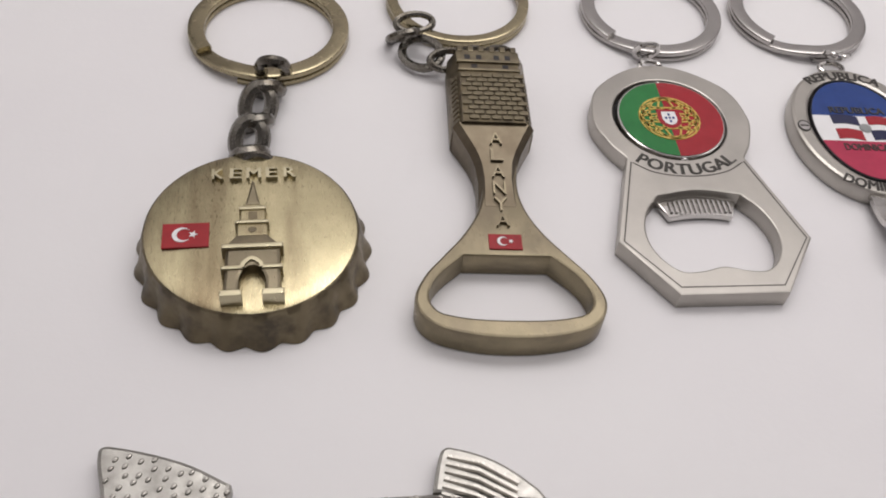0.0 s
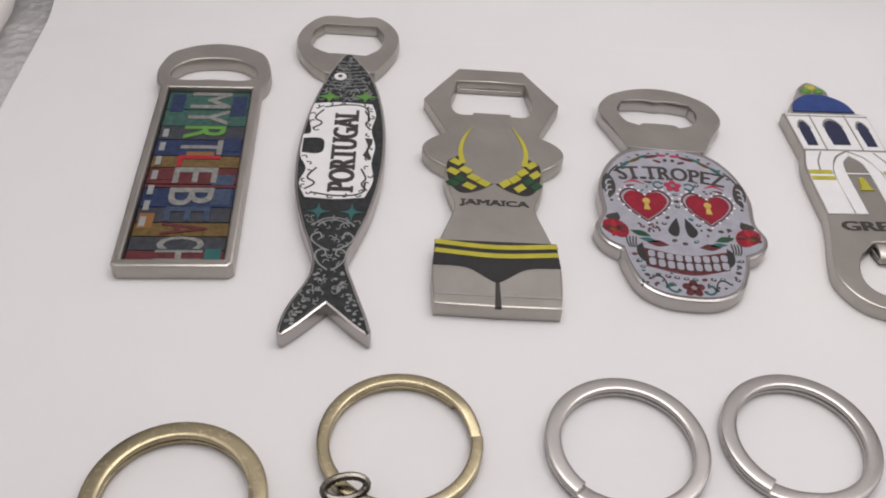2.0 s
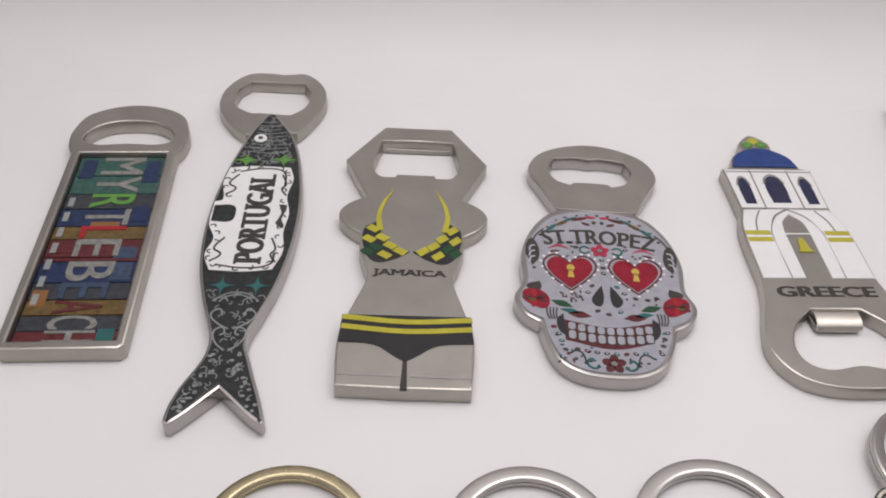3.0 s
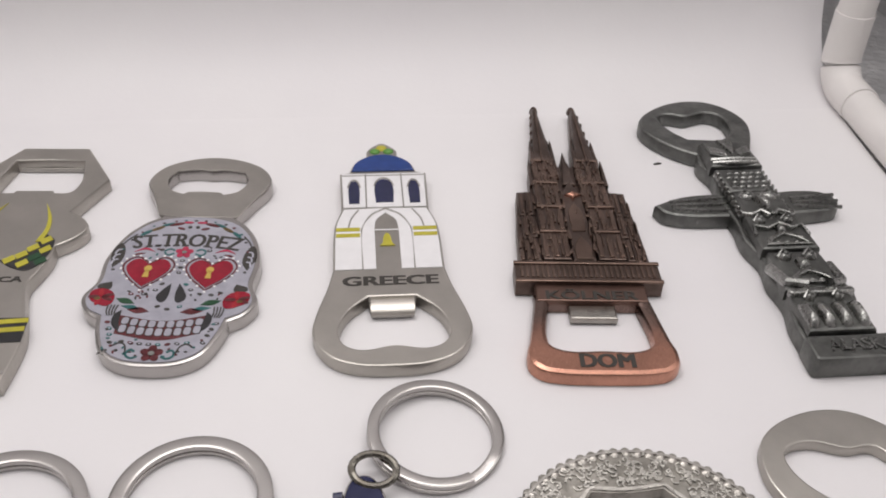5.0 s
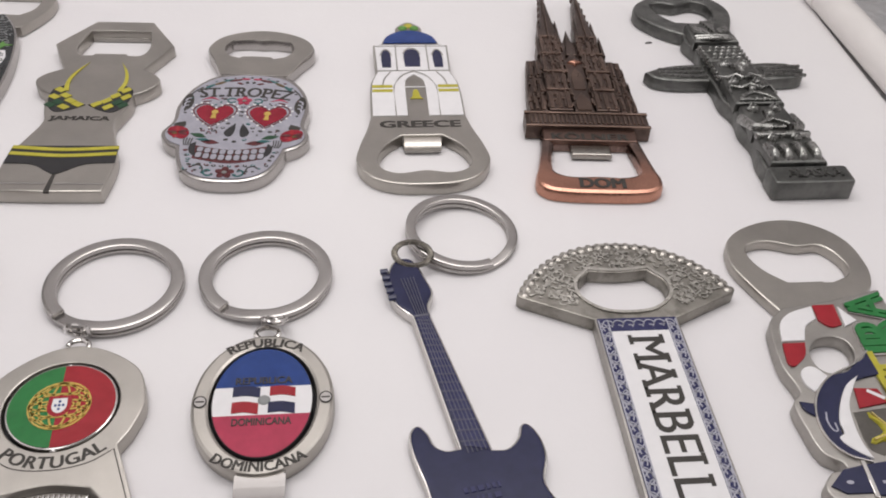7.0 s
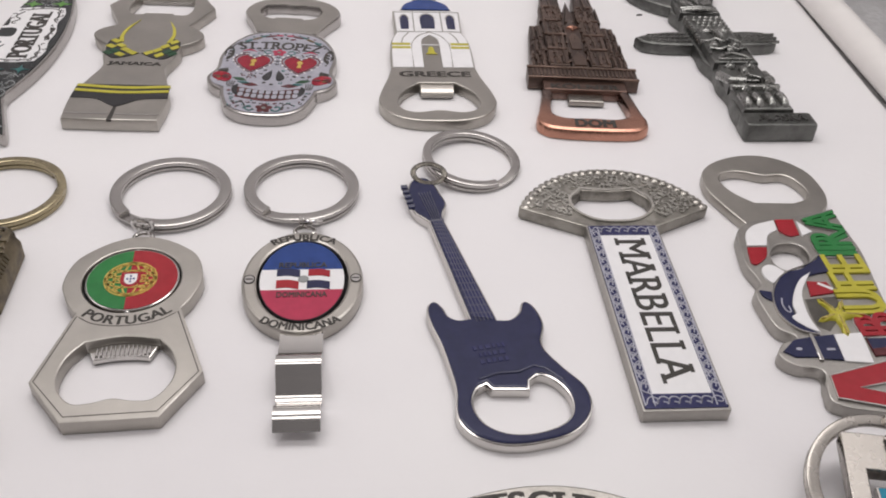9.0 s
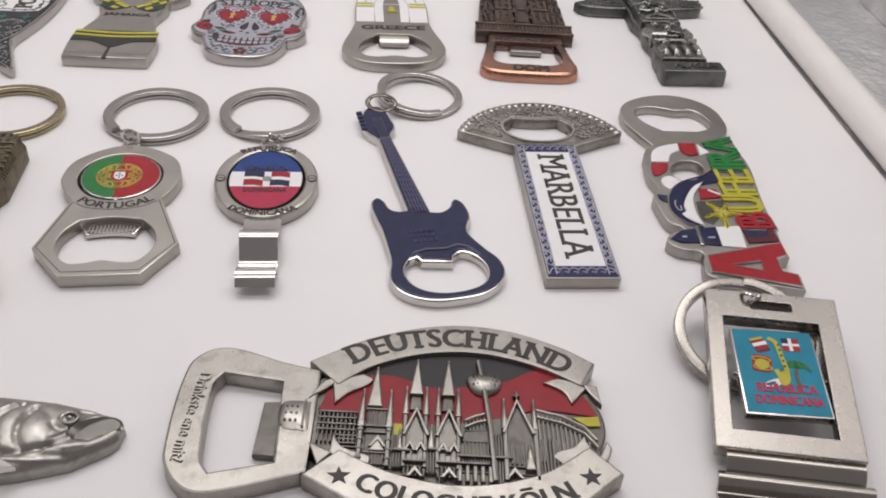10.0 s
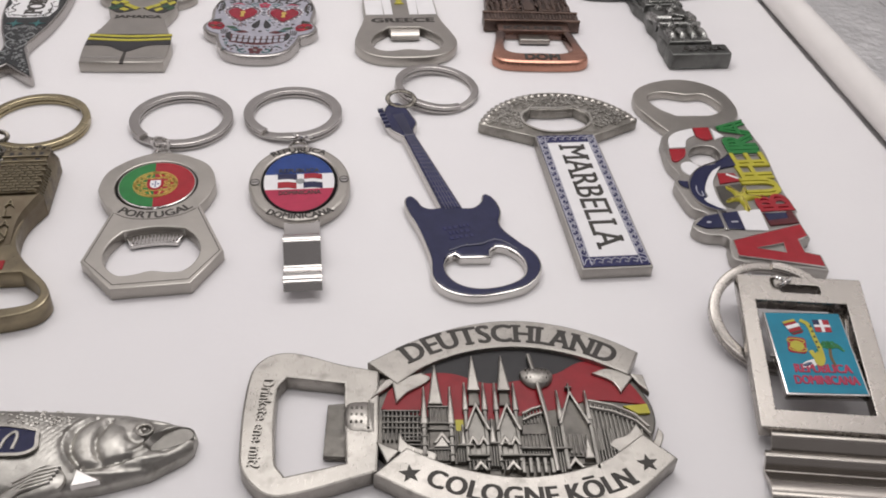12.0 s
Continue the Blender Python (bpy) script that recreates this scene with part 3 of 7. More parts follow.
def cap_opener():
    """A round opener like a crown cap, with a tower in relief."""
    t = thing("crown_cap_opener", -4.4, 94.5, 16.9, "antique brass crown cap opener keychain with a clock tower in relief", "bottle opener", "bottle openers", k=1.038)
    n, v, f = 21 * 12, [], []
    rings = ((16.2, 17.1, 0.2, 1.0), (15.9, 16.9, 1.2, 1.0), (15.7, 16.3, 2.6, 0.8), (15.6, 15.95, 4.4, 0.45), (15.35, 15.45, 6.6, 0.1), (15.1, 15.1, 8.3, 0.0), (14.8, 14.8, 8.62, 0.0))
    for r0, r1, z, k in rings:
        for i in range(n):
            w = 0.5 + 0.5 * math.cos(21 * 2 * math.pi * i / n)
            r = r0 + (r1 - r0) * w**0.7
            v.append((r * math.cos(2 * math.pi * i / n), r * math.sin(2 * math.pi * i / n), z))
    for q in range(len(rings) - 1):
        f += [(q * n + i, q * n + (i + 1) % n, (q + 1) * n + (i + 1) % n, (q + 1) * n + i) for i in range(n)]
    # skirt darker than the face: tarnish, with the side's shade in the colour
    part("fluted_skirt", (v, f), M_BRASS_DARK, t, "dark fluted rim")
    part("face", dome(ell(0, 0, 14.85, n=72), 8.6, 0.55, 6), M_BRASS, t, "brushed golden brass face")
    for i, ch in enumerate("KEMER"):
        part("lettering", shift(lettering(ch, 1.6 if ch != "M" else 2.0, 2.0, 8.7, 9.75, 0.02), -4.9 + 2.6 * i, 10.0), M_BRASS_LIGHT, t, "raised brass letter")
    turkish_flag(t, -12.2, -3.5, -5.8, 0.9, 9.35)
    tower = part("tower", slab([smooth([(-3.6, -13.4, 1), (-1.35, -13.4, 1), (-1.35, -10.2), (0.2, -8.4), (1.75, -10.2), (1.75, -13.4, 1), (4.0, -13.4, 1), (4.0, -5.4, 1), (-3.4, -5.4, 1)])], 8.6, 11.0, 0.5), M_BRASS_WORN, t, "relief tower with an arched gate")
    part("plinth", slab(rect(-4.0, -13.6, -1.1, -12.6), 8.6, 11.3, 0.2), M_BRASS_LIGHT, tower)
    part("plinth", slab(rect(1.5, -13.6, 4.4, -12.6), 8.6, 11.3, 0.2), M_BRASS_LIGHT, tower)
    part("impost", slab(rect(-3.9, -9.2, -1.0, -8.6), 8.6, 11.35, 0.2), M_BRASS_LIGHT, tower)
    part("impost", slab(rect(1.5, -9.2, 4.3, -8.6), 8.6, 11.35, 0.2), M_BRASS_LIGHT, tower)
    part("arch", stroke([(-1.1, -9.0), (-0.9, -8.3), (0.2, -7.5), (1.3, -8.3), (1.5, -9.0)], 0.55, 8.8, 11.4), M_BRASS_LIGHT, tower)
    part("cornice", slab(rect(-3.9, -5.6, 4.4, -4.8), 8.6, 11.4, 0.25), M_BRASS_LIGHT, tower)
    part("roof", slab([(-3.4, -4.8), (3.9, -4.8), (2.2, -2.9), (-1.9, -2.9)], 8.6, 10.8, 0.2), M_BRASS_DARK, tower)
    part("storey", slab(rect(-1.9, -3.0, 2.3, -0.9), 8.6, 10.8, 0.25), M_BRASS, tower)
    part("cornice", slab(rect(-2.2, -1.0, 2.5, -0.45), 8.6, 11.2, 0.2), M_BRASS_LIGHT, tower)
    part("storey", slab(rect(-1.5, -0.5, 2.0, 1.9), 8.6, 10.6, 0.25), M_BRASS, tower)
    part("window", slab(rect(-0.35, 0.1, 0.85, 1.5), 10.6, 10.66), M_BRASS_DARK, tower)
    part("window", slab(ell(0.2, -2.0, 0.6, 0.5, 14), 10.8, 10.86), M_BRASS_DARK, tower)
    part("cornice", slab(rect(-1.7, 1.8, 2.1, 2.4), 8.6, 10.9, 0.2), M_BRASS_LIGHT, tower)
    part("drum", slab(rect(-1.1, 2.4, 1.5, 3.3), 8.6, 10.3, 0.3), M_BRASS, tower)
    part("spire", slab([(-0.85, 3.3), (1.25, 3.3), (0.35, 8.0), (0.05, 8.0)], 8.6, 10.2, 0.3), M_BRASS_WORN, tower)
    # a shallow cap: skirt squeezed, relief kept
    for ob in t.children_recursive:
        for v in ob.data.vertices:
            z = v.co.z * 1000
            v.co = (v.co.x * 1.023 + -0.00031, v.co.y * 1.023 + 0.00169, (z * 0.71 if z < 8.6 else z - 2.5) * 0.001)
    part("bail", link(0.4, 15.6, 4.6, 2.4, 2.1, 0.75, 0, 68), M_CHAIN, t)
    part("clasp_bar", tube([(-5.2, 17.0, 3.6), (-3.4, 16.8, 4.0), (-1.2, 16.2, 4.4), (0.3, 16.0, 4.6)], 0.75, 8), M_CHAIN, t)
    for x, y, z, a, tip, rl in ((-0.9, 19.0, 3.9, 98, 0, 52), (-1.0, 22.9, 3.5, 72, 14, -42), (-0.1, 27.2, 3.2, 104, 0, 48), (0.4, 31.6, 3.0, 70, 12, -42), (1.9, 35.8, 3.0, 88, 0, 50)):
        part("chain_link", link(x, y, z, 3.3, 2.15, 1.25, a, tip, rl), M_CHAIN, t)
    part("chain_link", link(3.0, 40.8, 3.4, 4.0, 2.2, 1.1, 86, 0, 58), M_CHAIN, t)
    split_ring(t, 2.3, 54.2, 14.6, 221, M_BRASS_RING, wide=3.0, label="antique brass split ring")
    return t


def tower_opener():
    """A long opener whose handle is a brick tower."""
    t = thing("tower_handle_opener", 35.4, 89.5, 12.1, "antique brass opener keychain with a brick tower handle", "bottle opener", "bottle openers", k=1.005)
    half = [(0, -3.2), (7.2, -2.5), (12.4, -0.5), (14.3, 3.4), (12.8, 7.8), (9.9, 11.7), (6.6, 16.0), (4.3, 20.2), (3.15, 24.2), (2.95, 27.5), (3.3, 31.0), (4.7, 35.6), (6.5, 40.6, 1)]
    outer = smooth(mirror(half[:-1] + [(6.5, 40.6, 1), (0, 40.6, 1)]), 6)
    hole = smooth(mirror([(0, 0.0), (10.0, 1.0), (12.1, 3.6), (10.9, 7.6), (6.7, 12.0, 1), (0, 12.0, 1)]), 5)
    part("body", slab([moved(outer, 0.4), moved(hole, 0.4)], 0.3, 4.9, 0.45), M_BRASS_WORN, t, "worn golden loop and narrow neck")
    rise = ((22.0, 3.5, 4.95), (25.0, 3.3, 5.15), (28.0, 3.2, 5.4), (31.0, 3.5, 5.75), (33.6, 4.3, 6.1), (36.4, 5.6, 6.5), (39.2, 7.0, 6.95))
    part("collar", shift(loft(rise), 0.2), M_BRASS_NECK, t, "smooth neck rising to the tower")
    for i, ch in enumerate("ALANYA"):
        y = 35.8 - 3.4 * i
        z = float(np.interp(y, [s[0] for s in rise], [s[2] for s in rise]))
        part("lettering", at(lettering(ch, 2.1, 2.5, -0.4, 0.5, 0.0), pose(0.2, y, z, 6.5 if y > 22 else 0, 0, 0)), M_BRASS_WORN, t, "raised letter")
    turkish_flag(t, -2.3, 13.0, 2.9, 16.0, 5.15)
    # the tower: a prism with chamfered sides
    sec = [(-7.0, 0.4), (7.0, 0.4), (7.0, 4.6), (5.3, 7.5), (-5.3, 7.5), (-7.0, 4.6)]
    frames = [(Vector((1, 0, 0)), Vector((0, 0, 1)))] * 2
    tower = part("tower", flipped(swept([Vector((0.2, 38.9, 0)), Vector((0.2, 57.9, 0))], frames, sec)), M_BRASS_DARK, t, "dark tower with raised bricks")
    part("cornice", slab(rect(-5.4, 52.0, 5.8, 52.6), 7.2, 7.85, 0.15), M_BRASS_WORN, tower)
    part("cornice", slab(rect(-5.5, 54.2, 5.9, 54.8), 7.2, 7.95, 0.15), M_BRASS_WORN, tower)
    for x in (-2.9, 2.7):
        part("window", slab(rect(x, 52.9, x + 1.1, 53.9), 7.5, 7.55), M_BLACK, tower)
    for x in (-4.0, -1.9, 1.3, 3.3):
        part("window", slab(rect(x, 55.3, x + 1.0, 56.5), 7.5, 7.55), M_BLACK, tower)
    part("parapet", slab(rect(-5.5, 54.8, 5.9, 57.6), 7.2, 7.52, 0.1), M_BRASS_BRICK, tower)
    for i in range(6):
        part("merlon", slab(rect(-5.3 + 1.95 * i, 57.4, -4.2 + 1.95 * i, 58.9), 3.0, 7.7, 0.2), M_BRASS_BRICK, tower)
    brick = slab(rrect(-0.86, -0.46, 0.86, 0.46, 0.15, 1), -0.2, 0.34, 0.14)
    mesh = None
    for row in range(10):
        for i in range(7):
            x = -5.0 + 1.9 * i + (0.95 if row % 2 else 0) - 0.3
            if x > 5.3 or x < -5.0:
                continue
            if mesh is None:
                ob = part("brick", brick, M_BRASS_BRICK, tower)
                mesh = ob.data
            else:
                ob = new("brick", mesh)
                ob.parent = tower
            ob.location = ((x + 0.2) * 0.001, (39.9 + 1.2 * row) * 0.001, 0.0075)
    for side in (-1, 1):
        for row in range(10):
            ob = new("brick", mesh)
            ob.parent = tower
            ob.matrix_basis = pose((0.2 + side * 6.15) * 0.001, (39.9 + 1.2 * row) * 0.001, 0.00605, 0, side * 60, 0)
    part("bail", link(2.6, 59.2, 5.2, 2.7, 1.7, 0.6, 0, 70), M_CHAIN, t)
    part("bail", link(-2.0, 59.2, 5.0, 2.3, 1.6, 0.6, 0, 70), M_CHAIN, t)
    part("chain_link", link(-6.2, 59.8, 3.4, 3.6, 1.9, 0.7, 8, 30, 0), M_CHAIN, t)
    part("chain_link", link(-11.2, 62.6, 2.6, 4.0, 3.2, 0.85, -40, 18, 0), M_CHAIN, t)
    part("chain_link", link(-14.6, 67.0, 3.0, 4.2, 2.5, 0.9, 110, 0, 45), M_CHAIN, t)
    part("chain_link", link(-12.4, 70.6, 3.4, 3.6, 1.8, 0.7, 12, 35, 0), M_CHAIN, t)
    split_ring(t, -3.4, 80.9, 14.4, 14, M_BRASS_RING, wide=2.2, thick=1.3, label="antique brass split ring")
    return t


def hexagon_opener():
    """A swivel medallion over a six-sided opener."""
    t = thing("hexagon_opener", 68.9, 104.1, 14.9, "satin nickel opener keychain with a round green and red flag medallion", "bottle opener", "bottle openers", k=0.978)
    cx, cy = -0.4, 40.2
    outer = smooth([(-9.05, -0.7, 1), (9.05, -0.7, 1), (16.6, 10.6, 1), (10.7, 29.6, 1), (12.9, 33.4), (14.6, 40.2), (11.6, 49.2), (cx, 55.2), (-12.2, 49.2), (-15.4, 40.2), (-13.5, 33.4), (-11.1, 29.6, 1), (-16.7, 10.4, 1)], 6)
    hole = smooth(mirror([(0, 4.9), (4.0, 4.0), (7.6, 4.2), (10.6, 8.0), (11.3, 12.4), (10.0, 17.0), (7.4, 20.6, 1), (0, 21.8)]), 6)
    well = ell(-0.7, 39.9, 10.6, 10.8, 44)
    part("body", slab([outer, moved(hole, -0.3), well], 0.2, 3.5, 0.3), M_NICKEL, t, "brushed nickel plate")
    line = smooth([(-8.6, 0.8, 1), (8.6, 0.8, 1), (15.7, 10.6, 1), (10.2, 28.6, 1), (6.0, 26.0), (-0.4, 25.0), (-6.8, 26.0), (-10.6, 28.6, 1), (-15.8, 10.4, 1)], 5)
    part("groove", stroke([(p[0], p[1], 1) for p in line], 0.22, 3.45, 3.53, 1, True), M_INK, t, "engraved edge line")
    part("lip", slab([smooth([(-7.4, 20.6, 1), (-5.9, 17.0, 1), (-3.0, 17.5), (0, 17.7), (3.0, 17.5), (5.3, 17.0, 1), (6.8, 20.6, 1), (0, 21.7)], 4)], 0.6, 1.7, 0.2), M_CHROME, t)
    for i in range(13):
        x = -5.6 + 0.88 * i
        part("rib", slab(rect(x, 17.7 + (0.25 if abs(x + 0.3) > 4 else 0), x + 0.5, 21.0 - 0.02 * (x + 0.3) ** 2), 1.6, 2.2, 0.2), M_CHROME, t)
    part("lettering", shift(arched(lettering("PORTUGAL", 18.4, 2.6, 3.45, 3.58, 0.035), 13.5, True), cx, cy), M_INK, t, "dark engraved letters")
    # black plate: the shade in the gap round the medallion, put into its colour
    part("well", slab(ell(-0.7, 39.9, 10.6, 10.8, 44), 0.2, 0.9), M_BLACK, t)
    disc = part("medallion", slab(ell(-0.5, 39.7, 10.1, 10.25, 48), 1.2, 3.7, 0.25), M_CHROME, t, "flag medallion with nickel rim")
    ring = ell(-0.5, 39.7, 9.7, 9.85, 60)
    part("green_field", slab(clipped(ring, 0, -1.2, False), 3.5, 3.78), M_GREEN, disc)
    part("red_field", slab(clipped(ring, 0, -1.2, True), 3.5, 3.78), M_RED, disc)
    for rx, ry, tn in ((5.6, 5.6, 0), (5.0, 5.0, 0), (5.5, 1.7, 32), (5.5, 1.7, -32), (5.5, 2.8, 0), (5.5, 1.2, 0), (1.7, 5.5, 0), (3.6, 5.5, 0)):
        part("armillary_line", stroke(moved(ell(0, 0, rx, ry, 24), -0.9, 39.6, tn), 0.36, 3.75, 3.9, 1, True), M_GOLD_PRINT, disc)
    part("shield", slab([moved(smooth([(0, -2.7), (2.0, -1.2), (2.1, 2.4, 1), (-2.1, 2.4, 1), (-2.0, -1.2)], 4), -0.9, 39.5)], 3.75, 3.92), M_RED, disc)
    part("shield", slab([moved(smooth([(0, -1.8), (1.25, -0.8), (1.3, 1.7, 1), (-1.3, 1.7, 1), (-1.25, -0.8)], 4), -0.9, 39.5)], 3.9, 3.97), M_WHITE, disc)
    for x, y in ((0, 0.9), (0, 0), (0, -0.9), (-0.7, 0), (0.7, 0)):
        part("dot", slab(rect(-0.9 + x - 0.22, 39.5 + y - 0.28, -0.9 + x + 0.22, 39.5 + y + 0.28), 3.95, 4.0), M_BLUE, disc)
    part("pin", dome(ell(-0.5, 49.9, 0.8, 0.5, 12), 3.0, 0.7), M_CHROME, t)
    part("pin", dome(ell(-0.5, 29.3, 0.8, 0.5, 12), 3.0, 0.7), M_CHROME, t)
    part("eyelet", link(cx + 0.1, 56.1, 2.2, 2.1, 1.7, 0.55, 0, 8), M_CHROME, t)
    part("jump_ring", link(cx - 0.2, 59.4, 3.6, 3.2, 2.2, 0.55, 85, 0, 62), M_CHROME, t)
    split_ring(t, 4.4, 75.0, 14.9, 232, M_RING, label="steel split ring")
    return t


def oval_opener():
    """An oval swivel medallion over a bent sheet hook."""
    t = thing("oval_clip_opener", 97.8, 132.7, 12, "nickel opener keychain with an oval flag medallion and bent hook", "bottle opener", "bottle openers", k=0.993)
    c = (-0.3, 16.3)
    part("body", slab([ell(*c, 13.3, 16.9, 64), ell(c[0], c[1] - 0.2, 9.9, 13.7, 48)], 0.3, 3.6, 0.7), M_NICKEL, t, "oval nickel rim")
    # closes the oval hole in black, so the gap's shade is painted
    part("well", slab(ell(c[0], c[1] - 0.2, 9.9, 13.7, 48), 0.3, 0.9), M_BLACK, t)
    disc = part("medallion", slab(ell(c[0] - 0.1, c[1] - 0.1, 9.45, 13.25, 56), 1.2, 3.4, 0.25), M_BLACK, t, "oval flag medallion in blue, white and red")
    ring = ell(c[0] - 0.1, c[1] - 0.1, 9.25, 13.05, 80)
    lo, hi = c[1] - 3.6, c[1] + 3.2
    part("blue_field", slab(clipped(ring, 1, hi, True), 3.2, 3.5), M_BLUE, disc)
    part("white_field", slab(clipped(clipped(ring, 1, hi, False), 1, lo, True), 3.2, 3.5), M_WHITE, disc)
    part("red_field", slab(clipped(ring, 1, lo, False), 3.2, 3.5), M_PINK, disc)
    wave = lambda x0, y0, x1, y1, s: [(x0, y0 + 0.2, 1), ((x0 + x1) / 2, y0 + s), (x1, y0 - 0.2, 1), (x1, y1 - 0.2, 1), ((x0 + x1) / 2, y1 + s), (x0, y1 + 0.2, 1)]
    for x0, y0, x1, y1, m in ((-5.7, 17.0, -0.6, 19.4, M_NAVY), (1.2, 17.0, 6.0, 19.2, M_RED), (-5.7, 13.0, -0.8, 15.6, M_RED), (1.0, 12.9, 6.0, 15.4, M_NAVY)):
        part("flag_quarter", slab([smooth(wave(x0 + c[0], y0, x1 + c[0], y1, 0.35), 4)], 3.45, 3.62), m, disc)
    part("crest", dome(ell(c[0] + 0.2, 16.2, 1.2, 1.2, 16), 3.5, 0.35), M_GREYLINE, disc)
    part("lettering", shift(lettering("REPUBLICA", 10.6, 1.7, 3.48, 3.62, 0.03), c[0], 21.0), M_INK, disc, "dark letters")
    part("lettering", shift(lettering("DOMINICANA", 10.8, 1.7, 3.48, 3.62, 0.03), c[0], 11.1), M_INK, disc, "dark letters")
    part("lettering", shift(arched(lettering("REPUBLICA", 15.4, 2.1, 3.55, 3.68, 0.04), 14.1), c[0], c[1] + 0.6), M_INK, t, "dark engraved letters")
    part("lettering", shift(arched(lettering("DOMINICANA", 17.0, 2.1, 3.55, 3.68, 0.04), 14.4, True), c[0], c[1] - 0.9), M_INK, t, "dark engraved letters")
    for x in (c[0] - 11.6, c[0] + 11.7):
        s = part("screw", slab(ell(x, 16.2, 1.15, 1.3, 20), 3.5, 3.75, 0.1), M_CHROME, t)
        part("outline", stroke(ell(x, 16.2, 1.15, 1.3, 20), 0.25, 3.6, 3.78, 1, True), M_INK, s)
        part("slot", slab(rect(x - 0.8, 16.05, x + 0.8, 16.35), 3.74, 3.8), M_INK, s)
    hook = [(1.0, 2.2), (-4.0, 2.3), (-6.8, 2.9), (-8.8, 4.7), (-10.4, 6.1), (-12.0, 6.3), (-13.4, 5.0), (-14.6, 3.0), (-16.4, 1.4), (-18.4, 1.1), (-20.0, 2.2), (-21.4, 3.8), (-23.0, 4.4), (-24.8, 3.8), (-26.0, 2.4)]
    part("hook", bent_strip(hook, -4.4, 4.5, 1.1), M_CHROME, t, "polished bent metal hook")
    part("eyelet", link(c[0] - 0.2, 34.6, 2.4, 2.3, 1.6, 0.55, 0, 5), M_CHROME, t)
    part("jump_ring", link(c[0] + 0.8, 37.2, 3.6, 2.7, 2.0, 0.42, 60, 0, 40), M_CHROME, t)
    part("jump_ring", link(c[0] + 1.8, 37.6, 3.4, 2.6, 1.9, 0.42, 95, 0, 35), M_CHROME, t)
    split_ring(t, -1.9, 53.4, 14.4, 243, M_RING, label="steel split ring")
    return t


def guitar_opener():
    t = thing("guitar_opener", 145.3, 113.6, 22, "navy blue enamel electric guitar opener keychain with chrome edge", "bottle opener", "bottle openers", k=0.989)
    body = [(-4.1, -1.4), (-9.3, 1.9), (-11.4, 7.0), (-9.9, 14.0), (-9.6, 19.5), (-9.6, 27.0), (-10.2, 33.6), (-9.8, 38.4), (-7.8, 40.2), (-6.2, 38.0), (-5.6, 35.0), (-3.9, 33.5), (-1.6, 33.4, 1),
            (-1.9, 68.4, 1), (-4.6, 73.2), (-4.7, 79.6), (-3.0, 84.8), (-0.6, 87.0), (2.4, 86.0), (4.0, 79.0), (4.3, 74.6), (2.4, 70.8), (2.1, 67.9, 1),
            (4.4, 31.8, 1), (7.0, 31.4), (9.6, 33.2), (11.7, 36.3), (13.6, 34.2), (13.8, 28.4), (11.5, 22.4), (13.6, 15.6), (16.2, 9.6), (15.3, 3.6), (10.2, -1.0), (3.0, -2.2)]
    hole = smooth([(-2.0, 1.2), (-6.2, 4.4), (-7.3, 9.4), (-5.6, 13.2), (-3.4, 14.2, 1), (-2.6, 12.6, 1), (4.8, 11.0, 1), (5.6, 13.4, 1), (8.0, 14.4), (10.8, 12.0), (12.0, 7.2), (10.0, 2.6), (4.6, 0.6)], 5)
    outer = smooth(body, 5)
    part("body", slab([outer, hole], 0.2, 3.6, 0.5), M_CHROME, t, "chrome metal core")
    deep = outer if area(outer) > 0 else outer[::-1]
    hl = hole if area(hole) < 0 else hole[::-1]
    skin = part("enamel_face", slab([inset(deep, 0.4), inset(hl, 0.45)], 3.3, 4.0, 0.45), M_NAVY, t, "glossy navy blue enamel")
    part("fretboard", slab([(-0.8, 33.4), (3.6, 31.8), (1.5, 67.6), (-1.3, 68.0)], 3.9, 4.3, 0.15), M_BORDER, t)
    for i in range(5):
        k = -1 + 0.5 * i
        part("string", tube([(1.4 + 1.7 * k, 31.6, 4.35), (0.1 + 1.0 * k, 67.8, 4.35), (-0.2 + 1.4 * k, 80.0, 4.1)], 0.1, 5), M_STRING, t)
    part("nut", slab(rect(-1.6, 67.6, 1.8, 68.2), 3.9, 4.5, 0.15), M_STRING, t)
    for i in range(5):
        part("tuning_peg", tube([(-3.8, 74.6 + 2.1 * i, 4.0), (-5.4, 74.9 + 2.1 * i, 3.7)], 0.85, 8), M_NAVY, t)
    for i in range(17):
        q = i / 17.0
        y = 33.8 + 33.0 * (1 - (1 - q) ** 1.35)
        w = 2.3 - 0.9 * (y - 33.4) / 34.6
        x = 1.4 - 1.3 * (y - 33.4) / 34.6
        part("fret", slab([[(x - w, y + 0.5), (x + w, y - 0.25), (x + w, y - 0.03), (x - w, y + 0.72)]], 4.2, 4.45, 0.06), M_STRING, t)
    random.seed(44)
    for row, (x0, x1) in enumerate(((-3.4, 3.6), (-2.6, 3.0), (-3.0, 2.4))):
        x, y = x0, 23.4 - 2.0 * row
        while x < x1:
            w = random.uniform(0.5, 1.3)
            part("caption_bar", slab(rect(x, y, x + w, y + 1.2), 3.9, 4.25, 0.12), M_BORDER, t)
            x += w + 0.4
    part("bridge_ridge", tube([(-4.6, 15.6, 3.9), (-0.5, 16.4, 4.1), (4.0, 15.9, 4.1), (7.4, 17.0, 4.0), (9.6, 15.9, 3.9), (12.2, 12.0, 3.9)], 0.45, 8), M_NAVY, t)
    part("jump_ring", link(2.6, 86.6, 5.4, 4.1, 3.2, 0.75, -22, 30), M_CHAIN, t)
    for o in t.children:
        o.scale = (1, 1, 0.7)
